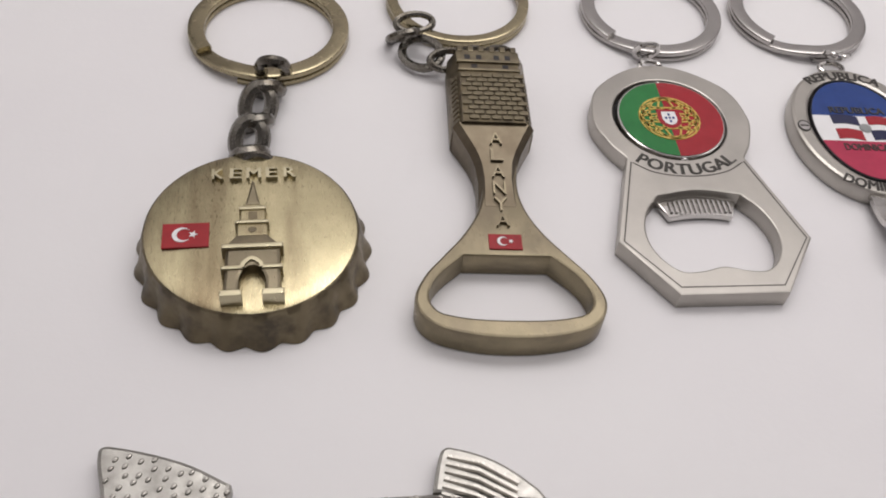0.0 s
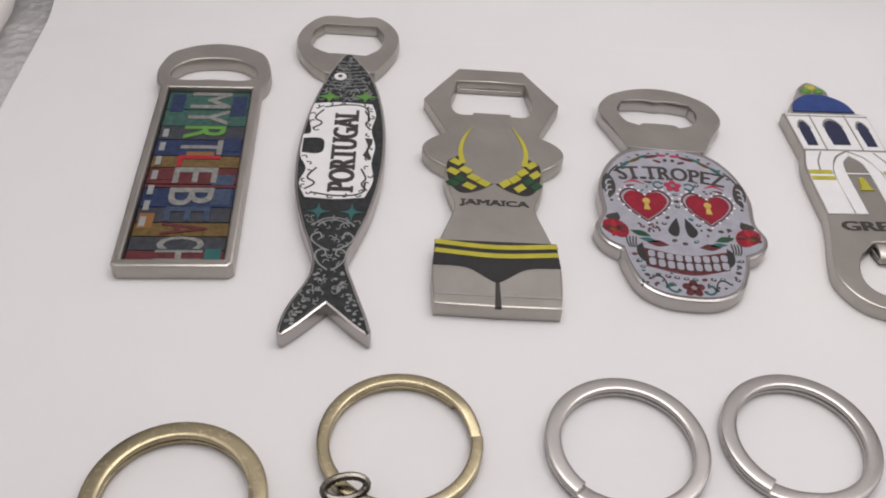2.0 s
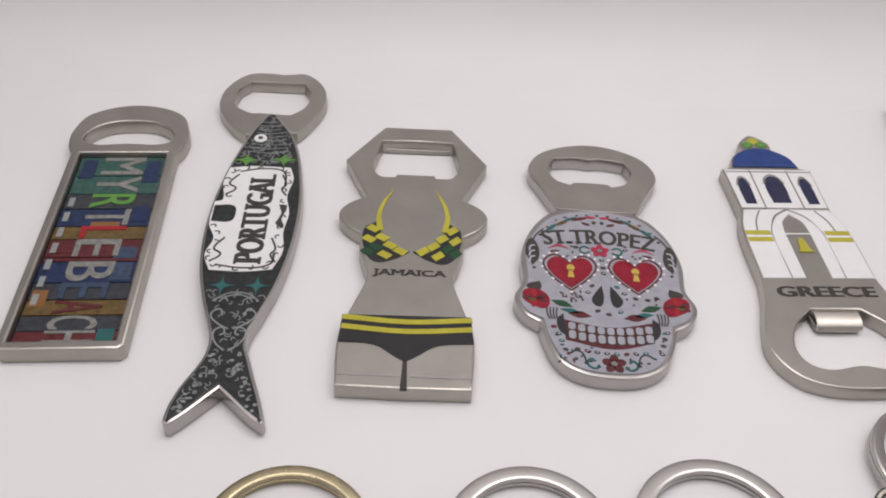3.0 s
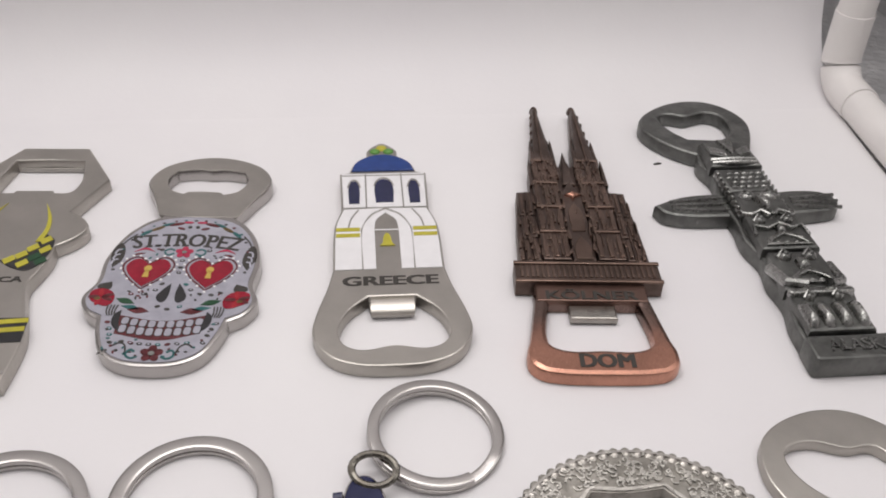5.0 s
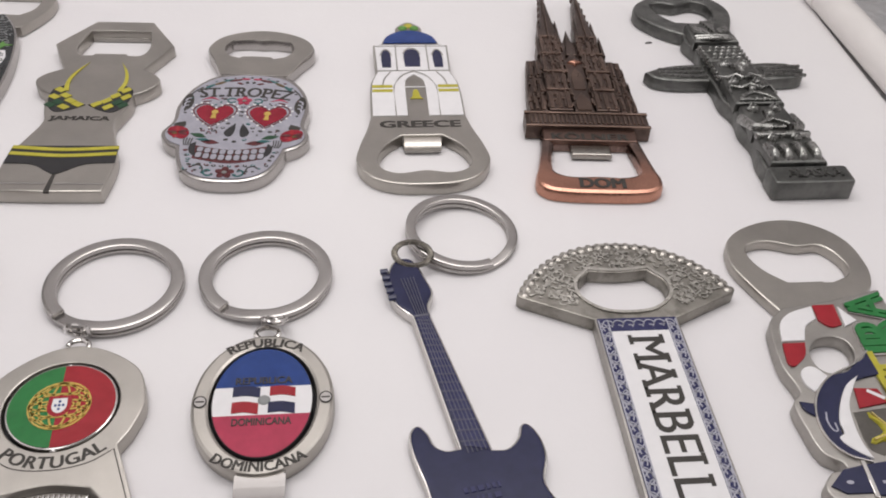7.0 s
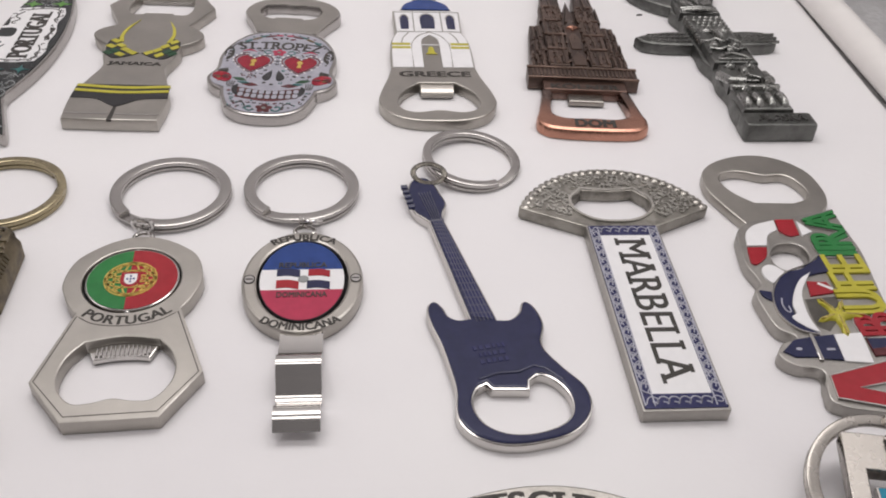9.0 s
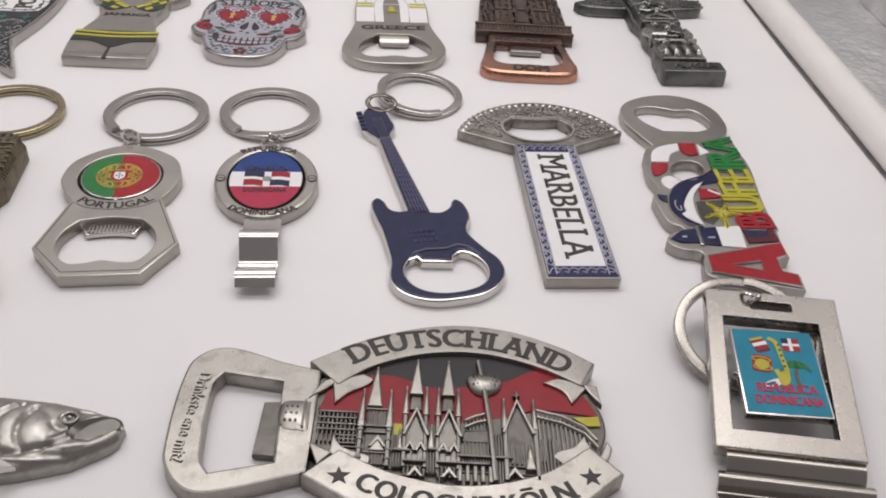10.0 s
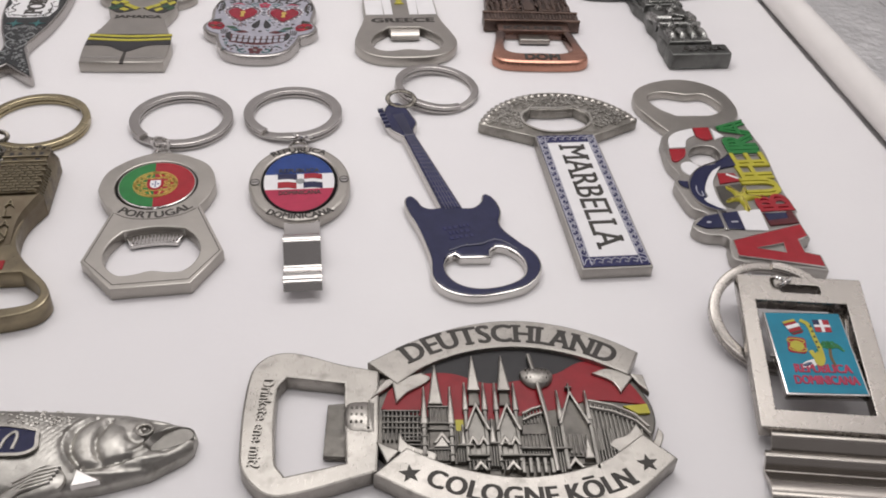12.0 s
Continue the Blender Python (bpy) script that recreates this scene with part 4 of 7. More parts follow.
    split_ring(t, 16.0, 93.7, 13.2, 300, M_RING, z=0.4, wide=2.3, tip=2, roll=5, label="steel split ring")
    return t


def fan_opener():
    t = thing("fan_opener", 176.2, 124.6, 11.6, "silver fan shaped opener with a navy bordered white name panel", "bottle opener", "bottle openers", k=0.986)
    rim = []
    for i in range(141):
        a = radians(19.2 + (180 - 38.4) * i / 140)
        r = 25.0 + 1.0 * abs(math.sin(math.pi * 28 * i / 140)) ** 0.7
        rim.append((r * math.cos(a), 58.2 + r * math.sin(a)))
    outer = [(8.9, 59.0)] + rim + [(-8.9, 59.0)]
    hole = smooth(mirror([(0, 61.6), (5.5, 62.6), (9.4, 66.4), (9.6, 70.4), (7.4, 73.2, 1), (6.6, 74.2, 1), (0, 73.6)]), 5)
    # ground darker, scrollwork brighter: the relief's light and shade put into two colours
    part("fan", slab([outer, moved(hole, -0.6)], 0.2, 3.4, 0.35), M_FAN_GROUND, t, "hammered silver fan with scalloped rim")
    random.seed(21)
    curls = []
    for i in range(760):
        a, r = radians(random.uniform(22, 158)), random.uniform(9.0, 24.2)
        x, y = r * math.cos(a), 58.4 + r * math.sin(a)
        if y > 60.5 and (abs(x + 0.6) > 10.9 or y > 75.6) and not (y < 58.2 + 0.38 * abs(x)):
            k = random.uniform(0.45, 0.95)
            line = [(k * q * math.cos(q * 2.2), k * q * math.sin(q * 2.2)) for q in (0.35, 0.7, 1.05, 1.4)]
            curls.append(shift(stroke(line, 0.34, 3.4, 3.45 + random.uniform(0.08, 0.32), 3), x, y, 0, random.uniform(0, 360)))
    tagged(part("carved_relief", joined(*curls), M_GLITTER, t), "fine embossed scrollwork", "", "", "stuff")
    lid = [(24.7 * math.cos(radians(a)), 58.2 + 24.7 * math.sin(radians(a))) for a in np.linspace(21, 159, 36)]
    part("rim_line", stroke(lid, 0.5, 3.4, 3.75, 1), M_SIDE, t)
    for i in range(28):
        a = radians(19.2 + 141.6 * (i + 0.5) / 28)
        part("bead", dome(ell(24.3 * math.cos(a), 58.2 + 24.3 * math.sin(a), 1.05, 1.05, 12), 3.1, 0.7, 3), M_NICKEL, t)
    part("hole_rim", stroke(moved(inset(hole if area(hole) > 0 else hole[::-1], -0.7), -0.6), 0.7, 3.3, 3.8, 1, True), M_GLITTER, t)
    part("blade", slab([rrect(-9.0, 0.0, 9.0, 59.4, 0.4)], 0.2, 3.3, 0.3), M_SIDE, t, "nickel blade")
    part("border", slab([rrect(-8.5, 0.6, 8.5, 59.2, 0.3), rect(-6.1, 4.4, 6.1, 55.4)], 3.2, 3.55, 0.08), M_BORDER, t, "navy enamel border with pale scrolls")
    part("panel", slab([rect(-6.1, 4.4, 6.1, 55.4)], 3.2, 3.5), M_WHITE, t, "white enamel panel")
    part("lettering", shift(lettering("MARBELLA", 45.4, 7.4, 3.48, 3.62, 0.012, True), 0.6, 30.6, 0, -90), M_INK, t, "black letters")
    for side in (-1, 1):
        for x in (6.3, 8.25):
            part("border_line", slab(rect(side * x - 0.14, 1.2, side * x + 0.14, 58.6), 3.5, 3.64), M_SCROLL, t)
        for i in range(20):
            y = 4.4 + 2.6 * i
            part("scroll", stroke([(side * 7.25 - 0.8, y + 1.8), (side * 7.25 - 0.4, y + 2.6), (side * 7.25 - 1.0, y + 3.5)], 0.22, 3.5, 3.65, 3), M_SCROLL, t)
            part("scroll", stroke([(side * 7.25 + 0.8, y - 0.2), (side * 7.25 + 0.4, y + 0.5), (side * 7.25 + 1.0, y + 1.4)], 0.22, 3.5, 3.65, 3), M_SCROLL, t)
            k = 1 if i % 2 else -1
            part("scroll", stroke([(side * 7.25 - k * 0.8, y), (side * 7.25 + k * 0.65, y + 0.8), (side * 7.25 + k * 0.7, y + 2.4), (side * 7.25 - k * 0.3, y + 2.6), (side * 7.25 - k * 0.2, y + 1.5)], 0.24, 3.5, 3.66, 4), M_SCROLL, t)
            part("scroll", stroke([(side * 7.25 + k * 0.85, y + 1.0), (side * 7.25 + k * 0.2, y + 3.3), (side * 7.25 - k * 0.8, y + 3.9)], 0.22, 3.5, 3.66, 4), M_SCROLL, t)
    for y in (2.5, 57.4):
        for i in range(7):
            x = -8.0 + 2.2 * i
            part("scroll", stroke([(x, y - 1.0), (x + 1.0, y + 0.9), (x + 2.4, y + 0.7), (x + 2.5, y - 0.4), (x + 1.4, y - 0.3)], 0.24, 3.5, 3.66, 4), M_SCROLL, t)
    return t


def seaside_opener():
    """Name letters in enamel with lifebuoy, dolphin, star and lighthouse."""
    t = thing("seaside_opener", 216.7, 135.1, 12, "nickel opener with enamel letters, lifebuoy, dolphin and lighthouse", "bottle opener", "bottle openers", k=0.99)
    loop = smooth([(-9.5, 57.8, 1), (-13.0, 66.0), (-15.4, 74.6), (-12.8, 83.2), (-3.5, 88.6), (6.5, 88.6), (14.4, 82.2), (16.2, 72.6), (14.6, 66.0), (11.0, 62.0, 1)], 6)
    hole = smooth([(-4.4, 67.4, 1), (6.0, 67.0, 1), (10.6, 69.6), (11.2, 74.0), (8.0, 79.4), (2.4, 79.4), (-4.0, 81.4), (-9.2, 80.2), (-10.4, 76.6), (-8.4, 71.6)], 5)
    part("handle", slab([loop, hole], 0.2, 2.7, 0.4), M_NICKEL, t, "satin nickel opener loop")
    part("lip", slab(rect(-3.2, 65.8, 4.6, 68.4), 0.5, 1.6, 0.2), M_SIDE, t)
    base = smooth([(-9.5, 58.6, 1), (-13.4, 54.6), (-14.6, 50.0), (-15.4, 42.0), (-14.4, 35.4), (-16.6, 32.6), (-16.6, 26.6), (-15.6, 20.6), (-12.6, 17.6), (-16.0, 16.2), (-18.2, 12.6), (-15.6, 9.4), (-10.8, 8.0), (-11.6, 4.0), (-11.6, -1.0), (-1.0, -3.9), (10.1, -6.6, 1), (10.8, -1.2, 1),
                   (7.4, 0.2), (7.6, 4.6), (10.9, 6.0, 1), (11.0, 12.0), (12.0, 20.0), (12.4, 28.0), (13.4, 36.0), (14.8, 46.0), (14.6, 54.0), (14.2, 63.4, 1), (2.0, 60.4, 1)], 5)
    ring_hole = smooth([(-7.8, 46.4), (-4.6, 49.4), (0.2, 48.8), (0.8, 44.4), (-2.2, 40.8), (-6.4, 39.9), (-8.4, 42.4)], 5)
    part("base", slab([base, ring_hole], 0.2, 3.3, 0.3), M_SIDE, t, "cast nickel base plate")
    fill = lambda pts, z0=3.2, z1=3.7: slab([smooth(pts, 4)], z0, z1, 0.12)
    for m, pts in ((M_WHITE, [(-13.1, 48.6, 1), (-11.6, 53.7), (-8.6, 56.6), (-2.9, 58.5, 1), (-3.4, 54.7, 1), (-6.4, 52.6), (-8.2, 48.6, 1)]), (M_RED, [(-2.5, 58.8, 1), (2.3, 58.8, 1), (1.6, 52.7, 1), (-1.0, 52.2), (-3.0, 54.2, 1)]), (M_WHITE, [(2.8, 58.2, 1), (5.3, 53.8, 1), (2.1, 52.2, 1)]),
                   (M_RED, [(-13.2, 48.0, 1), (-8.4, 48.0, 1), (-9.4, 45.0), (-10.8, 43.3), (-13.7, 41.8), (-13.8, 45.0)]), (M_WHITE, [(-12.2, 40.4), (-9.6, 41.4), (-7.4, 38.9, 1), (-9.4, 36.6), (-11.6, 34.9, 1), (-12.8, 37.2)])):
        part("lifebuoy_panel", fill(pts), m, t)
    dolphin = part("dolphin", fill([(4.2, 45.4, 1), (1.6, 42.8), (-0.8, 41.3), (-3.1, 39.6), (-6.5, 38.7), (-10.1, 35.6), (-12.8, 31.2), (-13.8, 26.6), (-13.2, 22.7), (-11.0, 19.7), (-7.4, 18.0, 1), (-9.2, 21.0), (-10.4, 25.0), (-8.6, 30.4), (-4.8, 35.8), (-0.4, 37.9), (3.2, 38.6, 1), (3.6, 41.4)], 3.2, 3.8), M_NAVY, t, "navy and white enamel dolphin")
    part("belly", fill([(-1.4, 38.4, 1), (-4.8, 36.0), (-8.0, 31.4), (-9.9, 27.2), (-10.1, 24.6), (-11.5, 23.3), (-9.4, 20.2), (-7.0, 18.4, 1), (-7.6, 22.3), (-7.3, 26.6), (-6.3, 31.0), (-3.9, 35.0)], 3.6, 3.95), M_WHITE, dolphin)
    part("fluke", fill([(-15.6, 32.6, 1), (-13.0, 32.0, 1), (-13.9, 29.0, 1), (-15.4, 30.6)], 3.2, 3.75), M_NAVY, dolphin)
    part("gill", stroke([(-11.6, 29.6), (-12.2, 27.2), (-11.4, 25.0), (-10.9, 27.0)], 0.3, 3.75, 3.87, 4), M_SCROLL, dolphin)
    part("outline", stroke([(3.6, 45.0), (-0.8, 41.5), (-6.5, 38.9), (-10.3, 35.8), (-13.0, 31.2), (-14.0, 26.6), (-13.4, 22.6), (-11.1, 19.5), (-7.4, 17.9)], 0.32, 3.3, 3.86, 4), M_CHROME, dolphin)
    part("sun_panel", fill([(-3.4, 35.4, 1), (1.2, 35.0, 1), (2.0, 31.5, 1), (-4.4, 30.4, 1)], 3.2, 3.7), M_RED, t)
    part("sun_stripe", stroke([(-1.2, 34.6, 1), (1.6, 32.4, 1)], 0.8, 3.6, 3.78, 1), M_WHITE, t)
    part("recess", fill([(-6.0, 29.6, 1), (1.6, 30.4, 1), (1.0, 25.5), (-4.4, 19.2, 1), (-6.6, 21.2)], 3.2, 3.42), M_PEWTER_DARK, t)
    arms = []
    for x, y in ((-3.4, 29.6), (2.2, 28.8), (6.2, 23.4), (-1.4, 16.6), (-6.0, 22.2)):
        arms.append((x, y))
    tips, c = sorted(arms, key=lambda p: math.atan2(p[1] - 24.0, p[0] + 0.8)), (-0.8, 24.0)
    loop_star = []
    for i, p in enumerate(tips):
        q = tips[(i + 1) % 5]
        loop_star += [p, (c[0] + 0.19 * (p[0] + q[0] - 2 * c[0]), c[1] + 0.19 * (p[1] + q[1] - 2 * c[1]))]
    star = part("starfish", dome(smooth(loop_star, 3), 3.3, 1.1), M_YELLOW, t, "yellow enamel starfish")
    part("ridge", joined(*[stroke([c, ((p[0] + c[0]) / 2, (p[1] + c[1]) / 2), (0.85 * p[0] + 0.15 * c[0], 0.85 * p[1] + 0.15 * c[1])], 0.35, 3.6, 4.35, 2) for p in tips]), M_GOLDLINE, star)
    light = part("lighthouse", fill([(-17.2, 13.4, 1), (-13.7, 16.6, 1), (-9.7, 17.4, 1), (-10.2, 11.5, 1), (-15.0, 11.6, 1)]), M_NAVY, t, "lighthouse in navy and white enamel")
    part("blue_band", fill([(-9.0, 17.5, 1), (-4.3, 18.0, 1), (-5.0, 10.4, 1), (-9.6, 11.0, 1)]), M_NAVY, light)
    part("white_band", fill([(-4.2, 18.0, 1), (2.2, 18.4, 1), (1.0, 9.3, 1), (-5.0, 10.1, 1)], 3.2, 3.72), M_WHITE, light)
    part("gallery", slab([[(-9.8, 18.2), (-9.0, 18.2), (-9.5, 10.2), (-10.4, 10.4)]], 3.3, 3.95, 0.12), M_CHROME, light)
    part("window", slab(rect(-7.6, 13.2, -5.8, 13.8), 3.68, 3.78), M_SCROLL, light)
    part("window", slab(ell(-13.6, 13.8, 0.7, 0.4, 12), 3.68, 3.78), M_SCROLL, light)
    # the name, letter by letter, read upwards
    big = [(-10.8, 0.0), (9.4, -5.7), (10.0, -1.4), (6.7, 0.1), (7.1, 5.1), (10.2, 6.4), (10.3, 11.4), (-10.0, 6.1)]
    part("letter", slab([big, [(-5.0, 2.6), (2.6, 4.0), (1.9, 0.4)]], 3.2, 3.75, 0.12), M_RED, t, "large red enamel letter")
    part("outline", stroke([(x, y, 1) for x, y in big], 0.32, 3.3, 3.82, 1, True), M_CHROME, t)
    part("outline", stroke([(-5.0, 2.6, 1), (2.6, 4.0, 1), (1.9, 0.4, 1)], 0.32, 3.3, 3.82, 1, True), M_CHROME, t)
    foot = part("letter", slab([[(2.3, 11.4), (10.4, 12.0), (10.5, 18.7), (2.5, 17.8)], [(2.4, 13.4), (8.4, 14.2), (8.9, 17.4), (2.7, 16.8)]], 3.2, 3.75, 0.1), M_MAROON, t, "dark red enamel letter")
    part("fill", slab([[(2.5, 13.5), (8.3, 14.3), (8.8, 17.3), (2.8, 16.7)]], 3.2, 3.6), M_NAVY, foot)
    spec = (("B", M_RED, 6.8, 20.9, 9.6, 5.6), ("U", M_YELLOW, 6.6, 28.2, 10.2, 6.6), ("F", M_YELLOW, 7.4, 35.2, 9.4, 4.6), ("E", M_YELLOW, 8.2, 41.4, 10.0, 5.0), ("I", M_GREEN, 8.2, 46.2, 9.6, 1.7), ("R", M_GREEN, 8.5, 50.6, 9.8, 6.2), ("A", M_GREEN, 9.2, 57.8, 9.2, 7.2))
    for ch, m, x, y, tall, wide in spec:
        one = part("letter", shift(lettering(ch, wide, tall, 3.1, 3.85, 0.07), x, y, 0, 90), m, t, "enamel letter")
        if ch not in "UFE":
            part("edge", shift(lettering(ch, wide + 0.6, tall + 0.6, 3.1, 3.66, 0.09), x, y, 0, 90), M_CHROME, one)
    return t


cap_opener()
tower_opener()
hexagon_opener()
oval_opener()
guitar_opener()
fan_opener()
seaside_opener()

# ---- the far row: flat openers ----


def plate_opener():
    """A long tag with number plates printed under clear resin."""
    t = thing("number_plate_opener", -38.4, 198, 13.2, "nickel bar opener with colourful number plate print", "bottle opener", "bottle openers", k=1.048)
    outer = smooth(mirror([(0, 0.0, 1), (10.6, 0.0, 1), (11.6, 1.0, 1), (11.8, 60.5, 1), (13.2, 64.0), (13.4, 70.0), (10.4, 77.2), (0, 80.8)]), 6)
    hole = smooth(mirror([(0, 64.6), (7.0, 64.3), (10.1, 66.0), (9.0, 70.0), (5.2, 72.9), (0, 73.6)]), 5)
    panel = rect(-9.7, 2.2, 9.7, 60.8)
    part("body", slab([outer, hole, panel], 0.2, 3.6, 0.5), M_NICKEL, t, "nickel bar with round opener loop")
    part("tray", slab(panel, 0.2, 1.6), M_BLACK, t)
    rows = ((60.6, 6.9, M_PLATE_GREEN, "M", M_CREAM), (53.5, 6.3, M_PLATE_GREEN, "Y", M_CREAM), (47.0, 5.0, M_SLATE, "R", M_LEAF), (41.8, 5.6, M_DARKBLUE, "T", M_CREAM), (36.0, 4.0, M_TAN, "L", M_RED), (31.8, 5.4, M_MAROON, "E", M_CREAM),
            (26.2, 1.0, M_MAROON, "", None), (25.0, 6.0, M_DARKBLUE, "B", M_CREAM), (18.8, 4.6, M_SLATE, "E", M_SKY), (14.0, 4.0, M_TAN, "A", M_MAROON), (9.8, 3.9, M_SLATE, "C", M_CREAM), (5.8, 3.3, M_MAROON, "H", M_CREAM))
    for y, h, m, ch, ink in rows:
        strip = part("plate_strip", slab(rect(-9.4, y - h, 9.4, y - 0.15), 1.5, 2.3, 0.08), m, t)
        if ch:
            part("letter", shift(lettering(ch, h * 0.88, 9.2, 2.25, 2.45, 0.02), 0.6, y - h / 2, 0, -90), ink, strip)
    for x, y, w, h, m in ((7.2, 40.0, 3.6, 5.0, M_DARKBLUE), (6.6, 27.6, 4.6, 3.4, M_SKY), (-6.0, 29.4, 4.4, 3.6, M_MAROON), (6.8, 22.0, 4.0, 5.0, M_SKY), (-7.0, 56.0, 3.2, 7.0, M_DARKBLUE), (7.2, 55.0, 3.4, 8.0, M_DARKBLUE), (-7.4, 14.4, 3.0, 4.6, M_ORANGE), (0.6, 36.6, 6.0, 1.6, M_ORANGE), (7.2, 4.4, 3.2, 3.4, M_DULLTEAL)):
        part("print_patch", slab(rect(x - w / 2, y - h / 2, x + w / 2, y + h / 2), 2.28, 2.38), m, t)
    for i in range(7):
        part("caption_bar", slab(rect(-8.6, 12.6 + 5.0 * i, -7.4, 15.6 + 5.0 * i), 2.36, 2.46), M_GREYLINE, t)
    return t


def sardine_opener():
    t = thing("sardine_opener", -6, 195, 11.1, "black patterned sardine opener with a white name label", "bottle opener", "bottle openers", k=1.052)
    loop = smooth([(-5.6, 78.0, 1), (-9.6, 82.0), (-13.4, 89.6), (-13.2, 98.0), (-8.4, 105.4), (-2.4, 106.2), (1.0, 105.6), (6.6, 106.0), (11.6, 99.6), (12.2, 92.0), (9.4, 84.0), (6.6, 79.0, 1)], 6)
    hole = smooth([(-5.6, 87.6), (-9.6, 91.0), (-9.6, 98.0), (-7.2, 101.6, 1), (6.4, 101.0, 1), (8.2, 96.6), (7.4, 90.6), (4.2, 86.9, 1), (-3.6, 87.6, 1)], 5)
    part("loop", slab([loop, hole], 0.3, 3.2, 0.4), M_NICKEL, t, "satin nickel opener loop")
    fish = smooth([(0.4, 0.0, 1), (8.3, -7.6), (9.0, -6.2), (5.4, 5.4), (3.7, 12.0), (5.4, 18.4), (7.6, 26.0), (9.6, 38.0), (10.1, 52.0), (8.9, 65.0), (6.4, 76.0), (2.6, 83.6), (0.0, 86.6), (-2.6, 83.0), (-5.6, 73.6), (-8.2, 60.0), (-9.3, 46.0), (-8.6, 33.0), (-6.4, 22.6), (-3.4, 12.6), (-3.6, 7.4), (-7.0, -1.0), (-8.0, -7.0), (-6.8, -7.8)], 6)
    part("body", slab([fish], 0.2, 3.6, 0.5), M_RING, t, "nickel edged fish")
    fish = fish if area(fish) > 0 else fish[::-1]
    part("skin", slab([inset(fish, 0.65)], 3.4, 3.85, 0.2), M_SARDINE, t, "black enamel fish skin")
    label = smooth([(-6.9, 63.8, 1), (-2.0, 64.6), (6.6, 64.2, 1), (7.6, 60.0), (6.8, 54.0), (7.8, 48.0), (7.2, 42.0), (7.8, 36.0), (6.2, 30.4, 1), (0.4, 29.6), (-6.2, 30.0, 1), (-7.8, 34.6), (-6.8, 39.6), (-8.4, 44.0), (-8.4, 51.6, 1), (-6.8, 52.4), (-7.6, 58.0)], 4)
    lab = part("label", slab([label], 3.8, 3.98, 0.05), M_WHITE, t, "white label with curly edge")
    part("lettering", shift(lettering("PORTUGAL", 28.6, 5.6, 3.96, 4.08, 0.06, True), 1.0, 46.8, 0, 90), M_INK, lab)
    part("notch", slab([smooth([(-8.2, 45.0, 1), (-4.2, 45.0), (-3.4, 47.6), (-4.2, 50.2), (-8.2, 50.2, 1)], 4)], 3.96, 4.06), M_SARDINE, lab)
    for side in (-1, 1):
        for y0 in (32.4, 54.0):
            part("flourish", stroke([(side * 6.6, y0), (side * 5.0 + 0.4, y0 + 2.2), (side * 6.2, y0 + 4.0), (side * 4.8 + 0.3, y0 + 7.4)], 0.42, 3.96, 4.06), M_INK, lab)
    part("flourish", stroke([(-4.8, 31.4), (0.2, 30.6), (5.4, 31.6), (6.2, 35.0)], 0.4, 3.96, 4.06), M_INK, lab)
    part("flourish", stroke([(-4.4, 62.4), (0.6, 63.6), (5.2, 62.6), (6.0, 57.0)], 0.4, 3.96, 4.06), M_INK, lab)
    part("flourish", slab([smooth([(5.2, 44.6, 1), (7.0, 43.0), (6.4, 46.0), (7.2, 50.4), (5.4, 50.8, 1), (6.2, 47.8)], 3)], 3.96, 4.06), M_INK, lab)
    eye = part("eye", slab(ell(-1.6, 75.6, 1.5, 1.6, 20), 3.8, 4.05, 0.1), M_WHITE, t, "round white eye")
    part("pupil", slab(ell(-1.6, 75.6, 0.55, 0.6, 12), 4.0, 4.12), M_INK, eye)
    for x, y in ((-3.6, 66.8), (4.8, 67.2)):
        part("leaf", slab([smooth([(x - 3.0, y, 1), (x - 0.8, y - 0.7), (x, y - 2.2, 1), (x + 0.8, y - 0.7), (x + 3.0, y, 1), (x + 0.8, y + 0.7), (x, y + 2.2, 1), (x - 0.8, y + 0.7)], 3)], 3.8, 4.0), M_LEAF, t)
    for x in (-3.0, 3.8):
        part("diamond", slab([smooth([(x - 2.6, 25.6, 1), (x - 0.6, 25.0), (x, 22.9, 1), (x + 0.6, 25.0), (x + 2.6, 25.6, 1), (x + 0.6, 26.2), (x, 28.3, 1), (x - 0.6, 26.2)], 3)], 3.8, 3.97), M_DULLTEAL, t)
    for k in range(9):
        part("scale_line", stroke([(-4.0 + 0.25 * k, 70.4 + 1.5 * k), (0.8, 69.8 + 1.55 * k), (5.6 - 0.48 * k, 70.6 + 1.5 * k)], 0.2, 3.82, 3.92), M_GREYLINE, t)
    for x, y, r in ((-2.6, 20.8, 1.6), (3.2, 20.8, 1.6), (0.4, 20.0, 3.4), (0.4, 19.8, 4.4)):
        part("arc_line", stroke([(x + r * math.cos(radians(a)), y + 0.9 * r * math.sin(radians(a))) for a in range(20, 161, 20)], 0.26, 3.82, 3.95), M_GREYLINE, t)
    for s in (-1, 1):
        part("swirl", stroke([(0.4 + s * 0.4, 8.6), (0.4 + s * 2.2, 10.4), (0.4 + s * 3.0, 13.2), (0.4 + s * 1.6, 14.4), (0.4 + s * 1.0, 13.0), (0.4 + s * 1.8, 12.4)], 0.3, 3.82, 3.96), M_GREYLINE, t)
        part("swirl", stroke([(0.4 + s * 0.4, 14.0), (0.4 + s * 2.4, 15.2), (0.4 + s * 4.2, 17.6), (0.4 + s * 2.8, 19.2), (0.4 + s * 2.0, 17.6)], 0.3, 3.82, 3.96), M_GREYLINE, t)
    random.seed(17)
    rim, curls = inset(label if area(label) > 0 else label[::-1], 0.9), []
